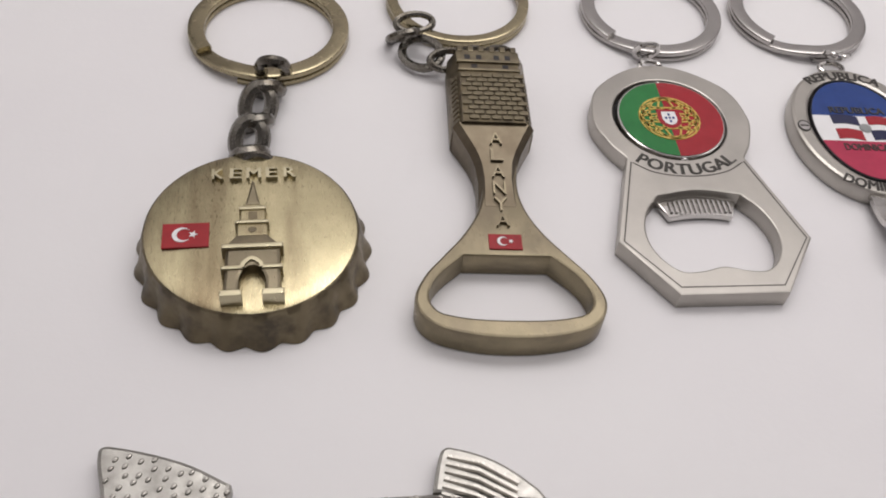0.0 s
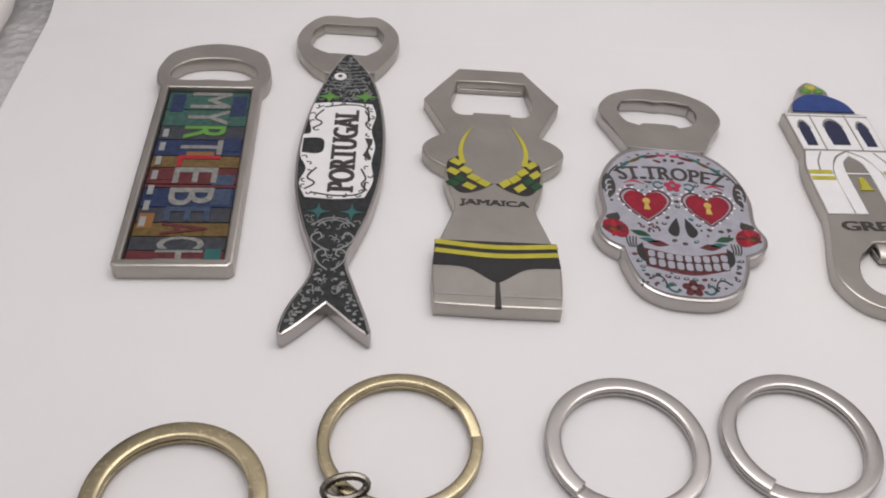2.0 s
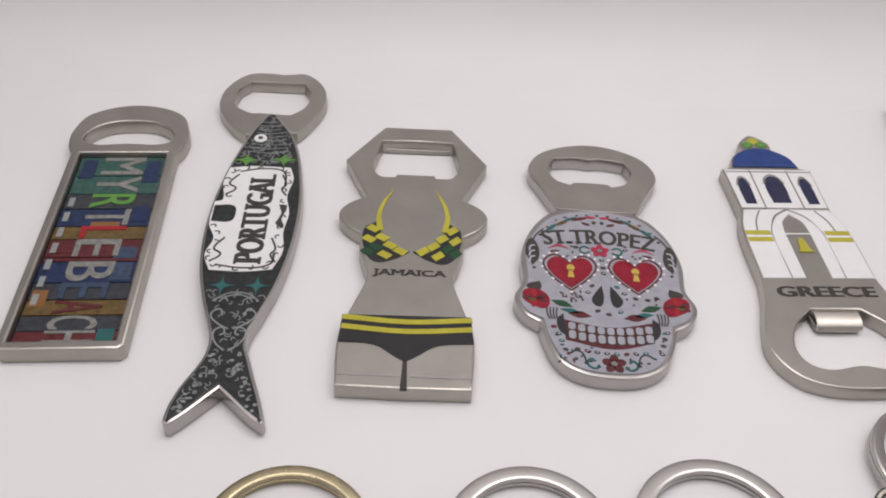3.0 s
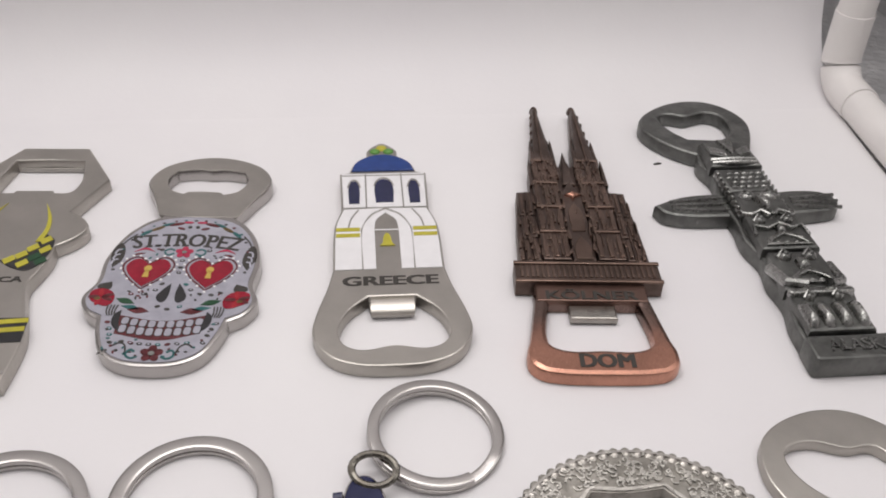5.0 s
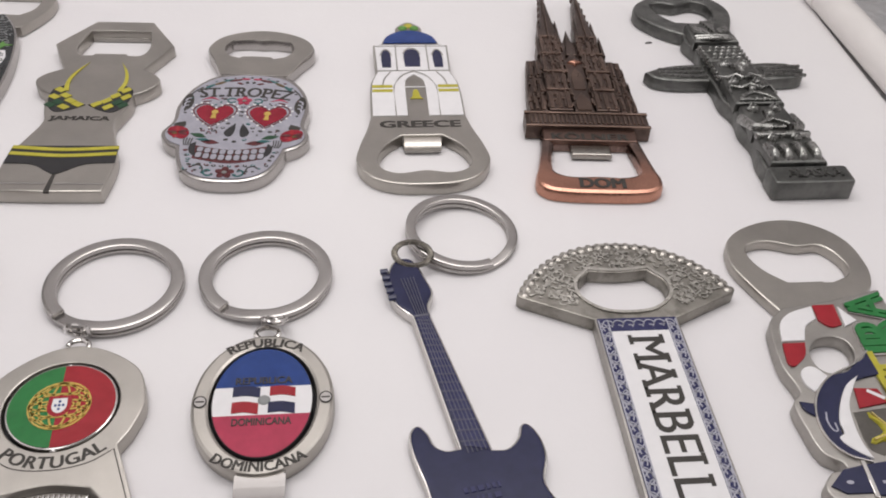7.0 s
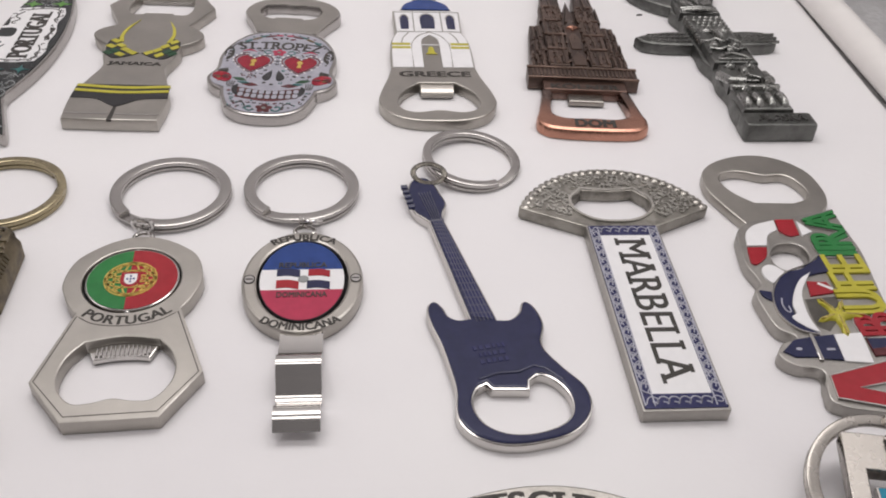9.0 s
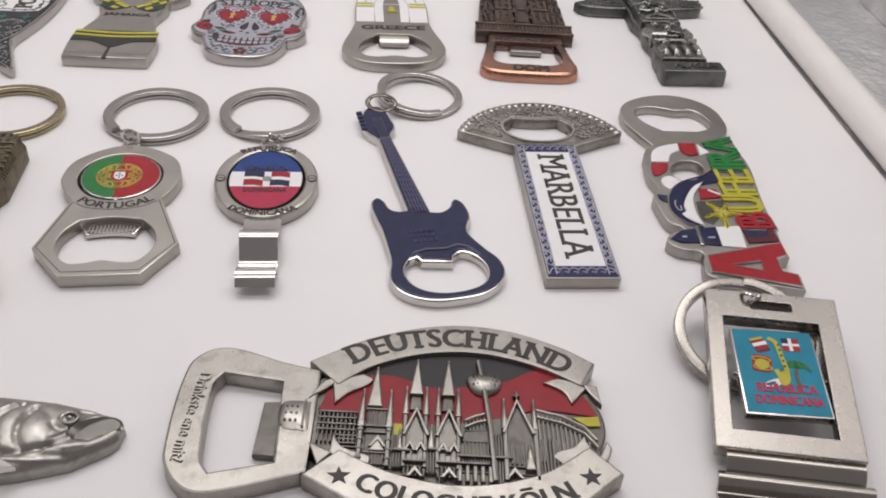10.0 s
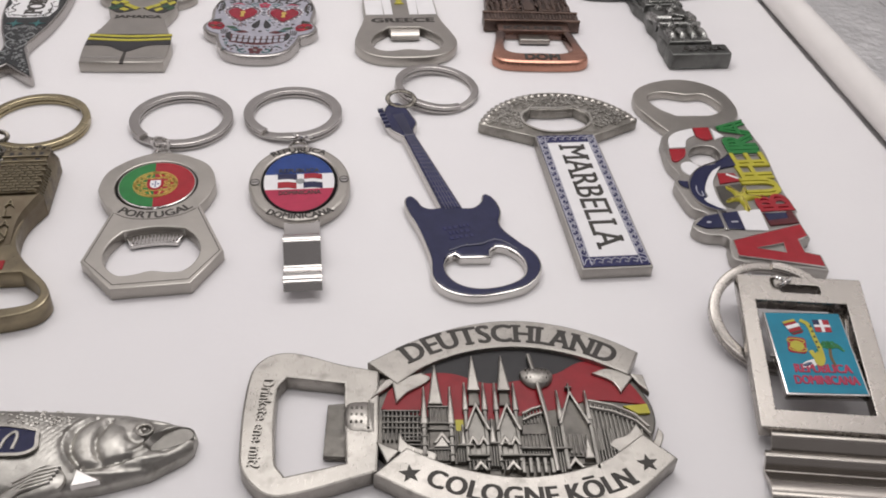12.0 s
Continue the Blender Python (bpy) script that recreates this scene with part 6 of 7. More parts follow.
def cathedral_opener():
    t = thing("cathedral_opener", 157.9, 226.0, 7.8, "dark copper cathedral opener with twin spires and bright loop", "bottle opener", "bottle openers", k=0.984)
    loop = smooth(mirror([(0, -1.7), (11.8, -1.0), (15.4, 1.4), (16.1, 5.0), (15.2, 9.0), (13.0, 22.6, 1), (13.0, 25.0, 1), (0, 25.0, 1)]), 6)
    hole = smooth(mirror([(0, 5.8), (7.8, 5.8), (11.2, 8.4), (9.9, 20.8, 1), (0, 20.8, 1)]), 5)
    part("loop", slab([loop, hole], 0.2, 3.6, 1.2), M_COPPER_LOOP, t, "worn bright copper loop")
    part("neck", slab([rect(-12.6, 20.9, 12.6, 27.2)], 0.4, 3.8, 0.3), M_BRONZE_NECK, t)
    part("lettering", shift(lettering("KÖLNER", 20.6, 3.5, 3.75, 3.95, 0.04), 0, 23.0), M_INK, t, "dark letters")
    part("lettering", shift(lettering("DOM", 11.2, 3.9, 3.55, 3.72, 0.05), 0.4, 2.3), M_INK, t, "dark letters")
    part("lip", slab(rect(-5.4, 16.8, 5.2, 21.2), 0.7, 2.2, 0.4), M_PEWTER, t, "rubbed metal lip")
    church = part("facade", slab([mirror([(0, 26.8), (16.4, 26.8), (16.4, 33.8), (15.5, 34.2), (15.1, 46.0), (13.9, 63.4), (10.4, 63.8), (10.1, 72.6), (9.4, 76.4), (9.0, 76.6), (8.8, 84.0), (8.4, 86.8), (7.9, 86.2), (6.4, 105.4), (4.9, 105.4), (3.4, 90.0), (2.9, 87.6), (2.0, 76.2), (1.5, 75.6), (0, 82.0)])], 0.4, 3.6, 0.3), M_BRONZE, t, "dark cathedral front in relief")
    part("plinth", slab([rect(-16.9, 26.4, 16.9, 33.6)], 0.4, 4.4, 0.4), M_BRONZE, church)
    for i in range(26):
        x = -15.6 + 1.22 * i
        part("baluster", slab(rect(x, 28.2, x + 0.6, 32.4), 4.3, 4.75, 0.12), M_BRONZE_EDGE, church)
    part("ledge", slab(rect(-17.0, 26.3, 17.0, 27.3), 4.3, 4.9, 0.2), M_BRONZE_EDGE, church)
    part("ledge", slab(rect(-17.0, 32.7, 17.0, 33.7), 4.3, 4.9, 0.2), M_BRONZE_EDGE, church)
    for s in (-1, 1):
        for k, (a, b, y0, y1) in enumerate(((3.2, 9.8, 34.2, 44.6), (3.1, 9.7, 45.2, 55.2), (3.0, 9.6, 55.8, 66.2), (2.7, 9.2, 66.8, 77.0))):
            part("tower_stage", slab(rect(min(s * a, s * b), y0, max(s * a, s * b), y1), 3.4, 5.0 - 0.2 * k, 0.35), M_BRONZE, church)
            for x in (a + 0.9, (a + b) / 2, b - 0.9):
                part("lancet", slab([smooth([(s * x - 0.55, y0 + 0.8, 1), (s * x + 0.55, y0 + 0.8, 1), (s * x + 0.55, y1 - 2.6), (s * x, y1 - 0.7, 1), (s * x - 0.55, y1 - 2.6)], 3)], 4.6 - 0.2 * k, 5.35 - 0.2 * k, 0.15), M_BRONZE_EDGE, church)
            part("stage_ledge", slab(rect(s * (a + b) / 2 - 3.2, y1 - 0.3, s * (a + b) / 2 + 3.2, y1 + 0.7), 3.4, 5.5 - 0.2 * k, 0.2), M_BRONZE_EDGE, church)
        part("spire", slab([[(s * 2.9, 77.2), (s * 8.5, 77.2), (s * 6.4, 105.0), (s * 5.0, 105.0)]], 3.4, 4.9, 0.6), M_BRONZE, church)
        part("spire_rib", stroke([(s * 6.0, 76.0, 1), (s * 5.55, 104.0, 1)], 0.5, 4.9, 5.4, 1), M_BRONZE_EDGE, church)
        part("finial", dome(ell(s * 5.5, 105.6, 1.25, 1.9, 14), 2.8, 2.0), M_BRONZE, church)
        for x, y in ((2.9, 87.8), (8.5, 87.2), (9.7, 77.4), (5.7, 86.0)):
            part("pinnacle", slab([[(s * x - 0.6, y - 12.0), (s * x + 0.6, y - 12.0), (s * x + 0.3, y - 2.0), (s * x, y), (s * x - 0.3, y - 2.0)]], 3.2, 4.8, 0.2), M_BRONZE, church)
        for i in range(5):
            part("crocket", dome(ell(s * (8.2 - 0.36 * i), 83.5 + 4.4 * i, 0.45, 0.6, 8), 3.6, 1.2), M_BRONZE_EDGE, church)
        for i, x in enumerate((11.1, 13.0)):
            for y0, y1 in ((34.4, 42.8), (43.4, 52.0), (52.6, 62.4)):
                part("aisle_bay", slab(rect(s * x - 0.85, y0, s * x + 0.85, y1), 3.4, 4.5 - 0.3 * i, 0.25), M_BRONZE, church)
                part("lancet", slab(rect(s * x - 0.35, y0 + 0.9, s * x + 0.35, y1 - 1.0), 4.1 - 0.3 * i, 4.9 - 0.3 * i, 0.15), M_BRONZE_EDGE, church)
    random.seed(31)
    bits = []
    for i in range(620):
        y = random.uniform(34, 76)
        half = 15.0 - 0.045 * (y - 34) if y < 60 else 9.0
        x = random.uniform(-half, half)
        if abs(x) < 2.4:
            continue
        w, h, z = random.uniform(0.13, 0.36), random.uniform(1.2, 4.6), (5.0 if abs(x) < 9 else 4.4) - 0.012 * (y - 35)
        bits.append(slab([[(x - w, y), (x + w, y), (x + w, y + 0.5 * h), (x, y + h), (x - w, y + 0.5 * h)]], z - 0.8, z + random.uniform(0.0, 0.55), 0.12))
    tagged(part("tracery", joined(*bits), M_BRONZE_EDGE, church), "crinkled gothic tracery", "", "", "stuff")
    part("nave_gable", slab([[(-2.7, 34.2), (2.7, 34.2), (2.7, 60.6), (0, 67.6), (-2.7, 60.6)]], 3.4, 4.7, 0.3), M_BRONZE, church)
    part("portal", slab([smooth([(-2.0, 34.4, 1), (2.0, 34.4, 1), (2.0, 39.0), (0, 43.6, 1), (-2.0, 39.0)], 4)], 4.5, 5.1, 0.25), M_BRONZE_EDGE, church)
    part("great_window", slab([smooth([(-1.7, 45.4, 1), (1.7, 45.4, 1), (1.7, 53.4), (0, 57.4, 1), (-1.7, 53.4)], 4)], 4.5, 5.0, 0.2), M_BRONZE_EDGE, church)
    part("gable_star", dome(star_loop(0.2, 60.6, 2.3, 4, 0.45), 4.5, 1.2), M_COPPER, church, "bright copper ornament")
    part("middle_spire", slab([[(-1.7, 66.0), (1.7, 66.0), (0, 81.8)]], 3.4, 4.6, 0.3), M_BRONZE, church)
    return t


def totem_opener():
    t = thing("totem_opener", 210.4, 235.9, 12.3, "dark pewter totem pole opener with spread bird wings", "bottle opener", "bottle openers", k=1.01, tall=1.22)
    loop = smooth([(-7.6, 77.4, 1), (-11.6, 79.0), (-17.4, 84.2), (-21.4, 91.0), (-21.2, 97.0), (-17.0, 102.2), (-10.4, 106.2), (-4.0, 107.6), (2.0, 106.4), (6.8, 102.2), (9.4, 96.4), (9.2, 90.6), (6.2, 82.0), (4.4, 77.4, 1)], 5)
    hole = smooth([(-10.0, 86.6, 1), (-1.2, 85.6, 1), (2.4, 88.6), (3.6, 93.6), (2.8, 98.2), (-0.6, 100.4), (-3.8, 99.6), (-7.4, 98.4), (-11.4, 99.8), (-14.6, 99.0), (-15.0, 95.4), (-13.0, 90.4)], 5)
    part("loop", slab([loop, hole], 0.3, 3.4, 0.8), M_TOTEM, t, "smooth pewter loop")
    part("lip", slab(rect(-9.0, 84.6, -2.0, 88.2), 0.5, 1.8, 0.3), M_TOTEM, t)
    core = smooth([(-9.8, 0.0, 1), (11.0, 0.4, 1), (11.6, 4.6), (7.0, 8.0), (6.6, 14.0), (8.4, 20.0), (7.4, 27.0), (6.0, 33.0), (7.2, 40.0), (6.2, 47.0), (6.8, 60.0), (5.0, 66.0), (6.4, 74.0), (4.8, 80.4, 1), (-7.4, 80.0, 1), (-9.2, 74.0), (-7.6, 66.6), (-9.6, 58.0), (-8.8, 48.0), (-9.4, 40.0), (-7.9, 33.0), (-8.8, 26.0), (-8.0, 19.0), (-9.4, 12.0), (-9.6, 7.0)], 4)
    part("pole", slab([core], 0.2, 3.6, 0.7), M_TOTEM, t, "pewter pole core")
    part("wing", slab([smooth([(-8.0, 60.0, 1), (-14.0, 60.2), (-21.0, 59.2), (-28.0, 56.2, 1), (-26.0, 52.6), (-20.0, 50.8), (-8.0, 50.4, 1)], 5)], 0.3, 3.3, 0.8), M_TOTEM, t, "carved bird wing")
    part("wing", slab([smooth([(5.0, 50.8, 1), (14.0, 51.4), (18.4, 53.0), (19.2, 57.0), (16.4, 60.0), (10.0, 60.8), (5.0, 60.4, 1)], 5)], 0.3, 3.3, 0.8), M_TOTEM, t, "carved bird wing")
    for s, x0, x1 in ((-1, -24.0, -9.5), (1, 7.0, 19.0)):
        for k in range(3):
            part("feather_line", tube([(x0, 54.0 + 1.5 * k, 3.25), ((x0 + x1) / 2, 52.8 + 2.3 * k, 3.4), (x1, 52.6 + 2.6 * k, 3.35)], 0.45, 6), M_TOTEM_LIGHT, t)
    # carved blocks, from the top down
    for y0, y1, w0, w1, z in ((68.4, 79.6, 7.0, 6.4, 5.6), (57.6, 67.8, 5.6, 6.2, 5.2), (47.4, 57.0, 6.4, 5.6, 5.6), (33.6, 46.8, 7.0, 6.4, 5.6), (19.4, 33.0, 7.4, 6.0, 5.4), (6.6, 18.8, 7.4, 7.0, 5.2)):
        block = smooth([(-1.2 - w0, y0, 1), (-1.2 + w0, y0, 1), (-1.2 + w1, y1, 1), (-1.2 - w1, y1, 1)], 2)
        part("carved_head", slab([block], 3.0, z, 0.7), M_TOTEM, t)
    hat = part("hat", slab([[(-7.2, 78.8), (4.8, 78.8), (4.2, 73.4), (-1.2, 70.6), (-6.6, 73.4)]], 5.4, 6.2, 0.3), M_TOTEM, t)
    part("hat_notch", slab([[(-3.4, 79.0), (1.0, 79.0), (-1.2, 72.0)]], 6.0, 6.8, 0.25), M_TOTEM_LIGHT, hat)
    for s in (-1, 1):
        part("eye_panel", slab([[(-1.2 + s * 1.4, 74.6), (-1.2 + s * 5.4, 76.6), (-1.2 + s * 5.2, 73.8), (-1.2 + s * 1.6, 72.0)]], 6.1, 6.45, 0.1), M_TOTEM_LIGHT, hat)
    for y in (69.2, 70.6):
        part("brow", tube([(-7.2, y + 0.6, 5.5), (-1.2, y - 0.5, 6.3), (4.8, y + 0.6, 5.5)], 0.6, 8), M_TOTEM_LIGHT, t)
    # the bird: breast feathers, eyes, beak
    for i in range(4):
        for k in range(5):
            part("feather", dome(moved(ell(0, 0, 1.0, 0.75, 10), -5.0 + 1.9 * k + (0.9 if i % 2 else 0), 59.4 + 2.0 * i, 0), 4.9, 0.75, 3), M_TOTEM_LIGHT if (i + k) % 3 else M_TOTEM, t)
    for s in (-1, 1):
        for i in range(9):
            part("feather", dome(moved(ell(0, 0, 1.2, 0.6, 10), -1.2 + s * 6.0, 49.0 + 2.1 * i, s * 50), 4.2, 1.3, 3), M_TOTEM_LIGHT, t)
    for y, dx, r in ((54.2, 2.8, 2.1), (44.2, 3.4, 1.5), (30.4, 3.0, 1.6), (16.4, 3.2, 1.2)):
        for s in (-1, 1):
            eye = part("eye", dome(ell(-1.2 + s * dx, y, r, r * 0.85, 16), 5.0, 1.7), M_TOTEM_LIGHT, t)
            part("pupil", dome(ell(-1.2 + s * dx, y, r * 0.45, r * 0.4, 10), 6.3, 0.7), M_TOTEM, eye)
            part("lid", tube([(-1.2 + s * (dx - r), y + 0.4, 5.6), (-1.2 + s * dx, y + r + 0.2, 6.2), (-1.2 + s * (dx + r), y + 0.2, 5.4)], 0.42, 6), M_TOTEM_LIGHT, eye)
    part("beak", dome([(-3.2, 53.2), (0.8, 53.2), (-0.6, 47.4), (-1.8, 47.4)], 5.4, 2.2), M_TOTEM_LIGHT, t)
    for s in (-1, 1):
        part("curl", tube([(-1.2 + s * 6.4, 47.6, 5.4), (-1.2 + s * 4.6, 46.2, 6.0), (-1.2 + s * 2.2, 47.4, 6.2), (-1.2 + s * 0.6, 45.4, 6.2)], 0.55, 8), M_TOTEM_LIGHT, t)
        part("curl", tube([(-1.2, 42.2, 6.2), (-1.2 + s * 3.0, 40.6, 6.0), (-1.2 + s * 5.8, 42.0, 5.8), (-1.2 + s * 6.4, 38.6, 5.5)], 0.5, 8), M_TOTEM_LIGHT, t)
    for y, w in ((36.4, 5.6), (22.8, 5.2)):
        part("mouth", slab([[(-1.2 - w, y - 2.0), (-1.2 + w, y - 2.0), (-1.2 + w * 0.8, y + 0.6), (-1.2, y + 3.4), (-1.2 - w * 0.8, y + 0.6)], [(-1.2 - w * 0.75, y - 1.2), (-1.2 + w * 0.75, y - 1.2), (-1.2 + w * 0.55, y + 0.2), (-1.2, y + 1.9), (-1.2 - w * 0.55, y + 0.2)]], 5.2, 6.2, 0.25), M_TOTEM_LIGHT, t)
        for k in range(3):
            part("tooth", dome(ell(-1.2 + (k - 1) * w * 0.4, y - 0.6, 0.9, 0.55, 10), 5.2, 0.8, 3), M_TOTEM_LIGHT, t)
    part("nose", dome(rrect(-2.6, 25.6, 0.2, 29.6, 0.7, 3), 5.2, 1.8), M_TOTEM_LIGHT, t)
    part("nose", dome(rrect(-2.4, 38.8, 0.0, 41.6, 0.7, 3), 5.4, 1.5), M_TOTEM_LIGHT, t)
    for s in (-1, 1):
        part("arm", tube([(-1.2 + s * 7.0, 28.6, 4.2), (-1.2 + s * 6.2, 21.6, 5.6), (-1.2 + s * 2.4, 19.6, 6.4)], 1.2, 10), M_TOTEM_LIGHT, t)
    part("girdle", slab([rrect(-8.6, 17.2, 6.2, 19.0, 0.6, 2)], 5.0, 6.3, 0.4), M_TOTEM_LIGHT, t)
    for x in (-6.9, -3.5, 0.3, 4.1):
        part("paw", dome(rrect(x - 1.25, 7.0, x + 1.25, 15.2, 1.0, 3), 4.4, 2.6), M_TOTEM_LIGHT, t)
    base = part("base", slab([rrect(-10.4, -0.9, 10.2, 6.2, 1.0)], 0.2, 4.6, 0.6), M_TOTEM, t, "flat base block")
    part("lettering", shift(lettering("ALASKA", 14.0, 3.2, 4.55, 4.95, 0.02), 0.6, 2.8), M_TOTEM_LIGHT, base)
    # the carved pole leans a little against its base
    for ob in t.children_recursive:
        if ob.name.split(".")[0] not in ("loop", "lip", "wing", "feather_line", "base", "lettering"):
            for v in ob.data.vertices:
                v.co.x -= 0.0004 + 0.022 * v.co.y
    return t


# ---- the near row ----


def trout_opener():
    t = thing("trout_opener", 40.5, 54.8, 2.1, "antique silver trout opener with blue enamel name plate", "bottle opener", "bottle openers", k=0.963)
    #        x, upper edge, lower edge, height
    st = ((53.0, 7.4, 4.0, 2.6), (52.0, 9.0, 2.2, 3.2), (46.0, 10.4, -3.0, 4.2), (38.0, 11.2, -6.4, 5.0), (28.0, 10.9, -9.4, 5.6), (16.0, 10.2, -11.6, 6.0), (2.0, 9.4, -12.6, 6.0), (-12.0, 7.4, -12.0, 5.6), (-24.0, 4.6, -10.6, 5.0), (-34.0, 2.4, -8.6, 4.2), (-39.0, 2.2, -7.6, 3.8))
    xs = [s[0] for s in st][::-1]
    rows = [np.array([s[q] for s in st][::-1]) for q in (1, 2, 3)]
    marks = [("ridge", [(31.6, 8.4), (29.4, 5.4), (28.6, 1.8), (29.8, -1.4), (32.6, -4.2)], 0.55, 0.55), ("ridge", [(33.0, 8.6), (30.9, 5.4), (30.1, 1.9), (31.2, -1.2), (33.6, -3.4)], -0.5, 0.5),
             ("boss", (32.9, 2.4, 2.7, 6.0, 10), 0.75, 0.8), ("ridge", [(35.6, 8.2), (34.7, 4.2), (35.3, 0.4), (37.0, -1.9)], -0.7, 0.55), ("boss", (37.8, 2.2, 3.2, 5.0, 15), 0.8, 0.8),
             ("ridge", [(33.4, -3.8), (37.0, -2.8), (41.8, -0.6)], -0.7, 0.6), ("ridge", [(34.0, -5.2), (39.0, -4.4), (44.6, -3.0)], 0.5, 0.7), ("ridge", [(36.0, -6.4), (41.0, -6.0), (45.6, -4.6)], -0.35, 0.6),
             ("ridge", [(41.6, 0.2), (43.6, 1.6), (45.6, 4.8), (47.4, 7.6), (51.0, 8.6)], 0.75, 0.8), ("ridge", [(42.0, -1.6), (46.0, -0.6), (50.0, 2.2), (52.4, 5.2)], 0.6, 1.0), ("ridge", [(40.6, 4.2), (42.6, 3.4), (43.8, 5.2)], -0.45, 0.6),
             ("boss", (43.1, 6.1, 2.3, 2.0, 0), 0.45, 0.5), ("ridge", [(44.0, 9.0), (46.0, 8.9), (47.6, 9.4)], -0.35, 0.45), ("boss", (45.5, 0.4, 3.0, 1.2, 20), 0.5, 0.8), ("boss", (48.6, 5.3, 5.4, 2.1, 32), -2.2, 0.6)]
    n, k = 250, 64
    gx, ga = np.meshgrid(np.linspace(-39.0, 53.0, n), np.linspace(0, math.pi, k), indexing="ij")
    hi, lo, high = (np.interp(gx, xs, r) for r in rows)
    gy = (hi + lo) / 2 + (hi - lo) / 2 * np.cos(ga)
    dome_z = np.sin(ga) ** 0.62
    scale = 0.17 * np.cos(2 * math.pi * (gx + 0.5 * gy) / 1.9) * np.cos(2 * math.pi * (gx * 0.35 - gy) / 1.35) * np.clip((30.5 - gx) / 2.0, 0, 1)
    scale *= np.clip((gy - lo) / (hi - lo) * 1.6 - 0.1, 0.25, 1)
    gz = 1.4 + (high - 1.4) * dome_z + (relief(gx, gy, marks) + scale) * np.clip(dome_z * 1.6 - 0.25, 0, 1)
    grid = np.stack([gx, gy, gz], -1)
    v, f, kk = [], [], k + 2
    for i in range(n):
        v += [tuple(p) for p in grid[i].tolist()] + [(gx[i, 0], lo[i, 0], 0.2), (gx[i, 0], hi[i, 0], 0.2)]
    for i in range(n - 1):
        f += [(i * kk + q, (i + 1) * kk + q, (i + 1) * kk + (q + 1) % kk, i * kk + (q + 1) % kk) for q in range(kk)]
    f += [tuple(range(kk)), tuple(range((n - 1) * kk, n * kk))[::-1]]
    part("body", (v, f), M_TROUT, t, "antique silver fish body with fine scales")

    def top(x, y):
        a, b, h = (float(np.interp(x, xs, r)) for r in rows)
        c = max(-0.98, min(0.98, (y - (a + b) / 2) / ((a - b) / 2)))
        return 1.4 + (h - 1.4) * math.sin(math.acos(c)) ** 0.62

    random.seed(12)
    for i in range(190):
        x = random.uniform(-38, 28)
        y = float(np.interp(x, xs, rows[0])) - random.uniform(0.7, 5.4)
        part("scale_spot", at(dome(ell(0, 0, 0.5, 0.3, 8), -0.05, 0.36, 2), pose(x, y, top(x, y), 0, 0, random.uniform(-30, 30))), M_PEWTER, t)
    # the head
    eye = part("eye", at(link(0, 0, 0.55, 1.55, 1.35, 0.34), pose(43.1, 6.1, top(43.1, 6.1))), M_PEWTER, t, "round fish eye")
    part("iris", at(dome(ell(0, 0, 1.3, 1.1, 16), 0.1, 0.5, 3), pose(43.1, 6.1, top(43.1, 6.1))), M_PEWTER_DARK, eye)
    part("pupil", at(dome(ell(0, 0, 0.7, 0.6, 12), 0.3, 0.7, 3), pose(43.1, 6.1, top(43.1, 6.1))), M_PEWTER, eye)
    mouth = smooth([(43.2, 1.2, 1), (45.4, 4.0), (47.4, 7.0), (50.4, 8.2), (52.3, 7.4), (52.2, 5.6), (49.4, 3.6), (46.2, 2.2)], 5)
    # darker silver than the body: shade inside the mouth put into the colour
    part("open_mouth", slab([mouth], 2.0, 3.5, 0.1), M_PEWTER_MID, t, "dark open mouth")
    part("throat_plate", slab([[(33.1, -4.2), (33.3, -8.2), (38.2, -6.4)]], 3.6, 4.9, 0.15), M_CHROME, t, "bright triangular spot")
    part("breast_fin", dome(smooth([(27.6, -2.6), (31.4, -5.0), (31.6, -8.6), (27.0, -11.6), (21.0, -13.2), (22.6, -8.4)], 5), 4.2, 1.6, 4), M_TROUT, t)
    for i in range(5):
        part("fin_ray", tube([(30.4 - 0.2 * i, -4.4 - 0.9 * i, 5.6), (27.0 - 0.5 * i, -6.0 - 1.2 * i, 6.0), (22.6 + 0.1 * i, -8.4 - 1.1 * i, 5.0)], 0.4, 6), M_TROUT, t)
    # dorsal fin and tail
    part("dorsal_fin", slab([smooth([(-11.8, 7.4, 1), (-11.6, 13.6), (-10.4, 14.5), (-4.0, 13.6), (2.0, 10.6), (4.0, 8.6, 1)], 5)], 0.5, 3.4, 0.5), M_TROUT, t, "ribbed back fin")
    for i in range(6):
        part("fin_ray", tube([(-10.6, 12.9 - 1.1 * i, 3.4), (-6.0, 12.6 - 1.2 * i, 3.7), (-0.6, 10.6 - 1.1 * i, 3.5)], 0.4, 6), M_PEWTER, t)
    part("tail", slab([smooth([(-38.0, 4.0, 1), (-45.0, 6.0), (-55.0, 6.6), (-56.4, 5.6), (-53.8, -0.6), (-52.6, -5.0), (-54.0, -11.0), (-56.0, -17.0), (-46.0, -14.0), (-38.0, -8.4, 1)], 5)], 0.4, 3.6, 0.6), M_TROUT, t, "spotted tail fin")
    fan = smooth([(-38.0, 3.4, 1), (-45.0, 5.4), (-54.4, 5.8), (-55.4, 5.2), (-53.0, -0.6), (-51.8, -5.0), (-53.2, -11.0), (-55.0, -16.0), (-46.0, -13.2), (-38.0, -7.8, 1)], 5)
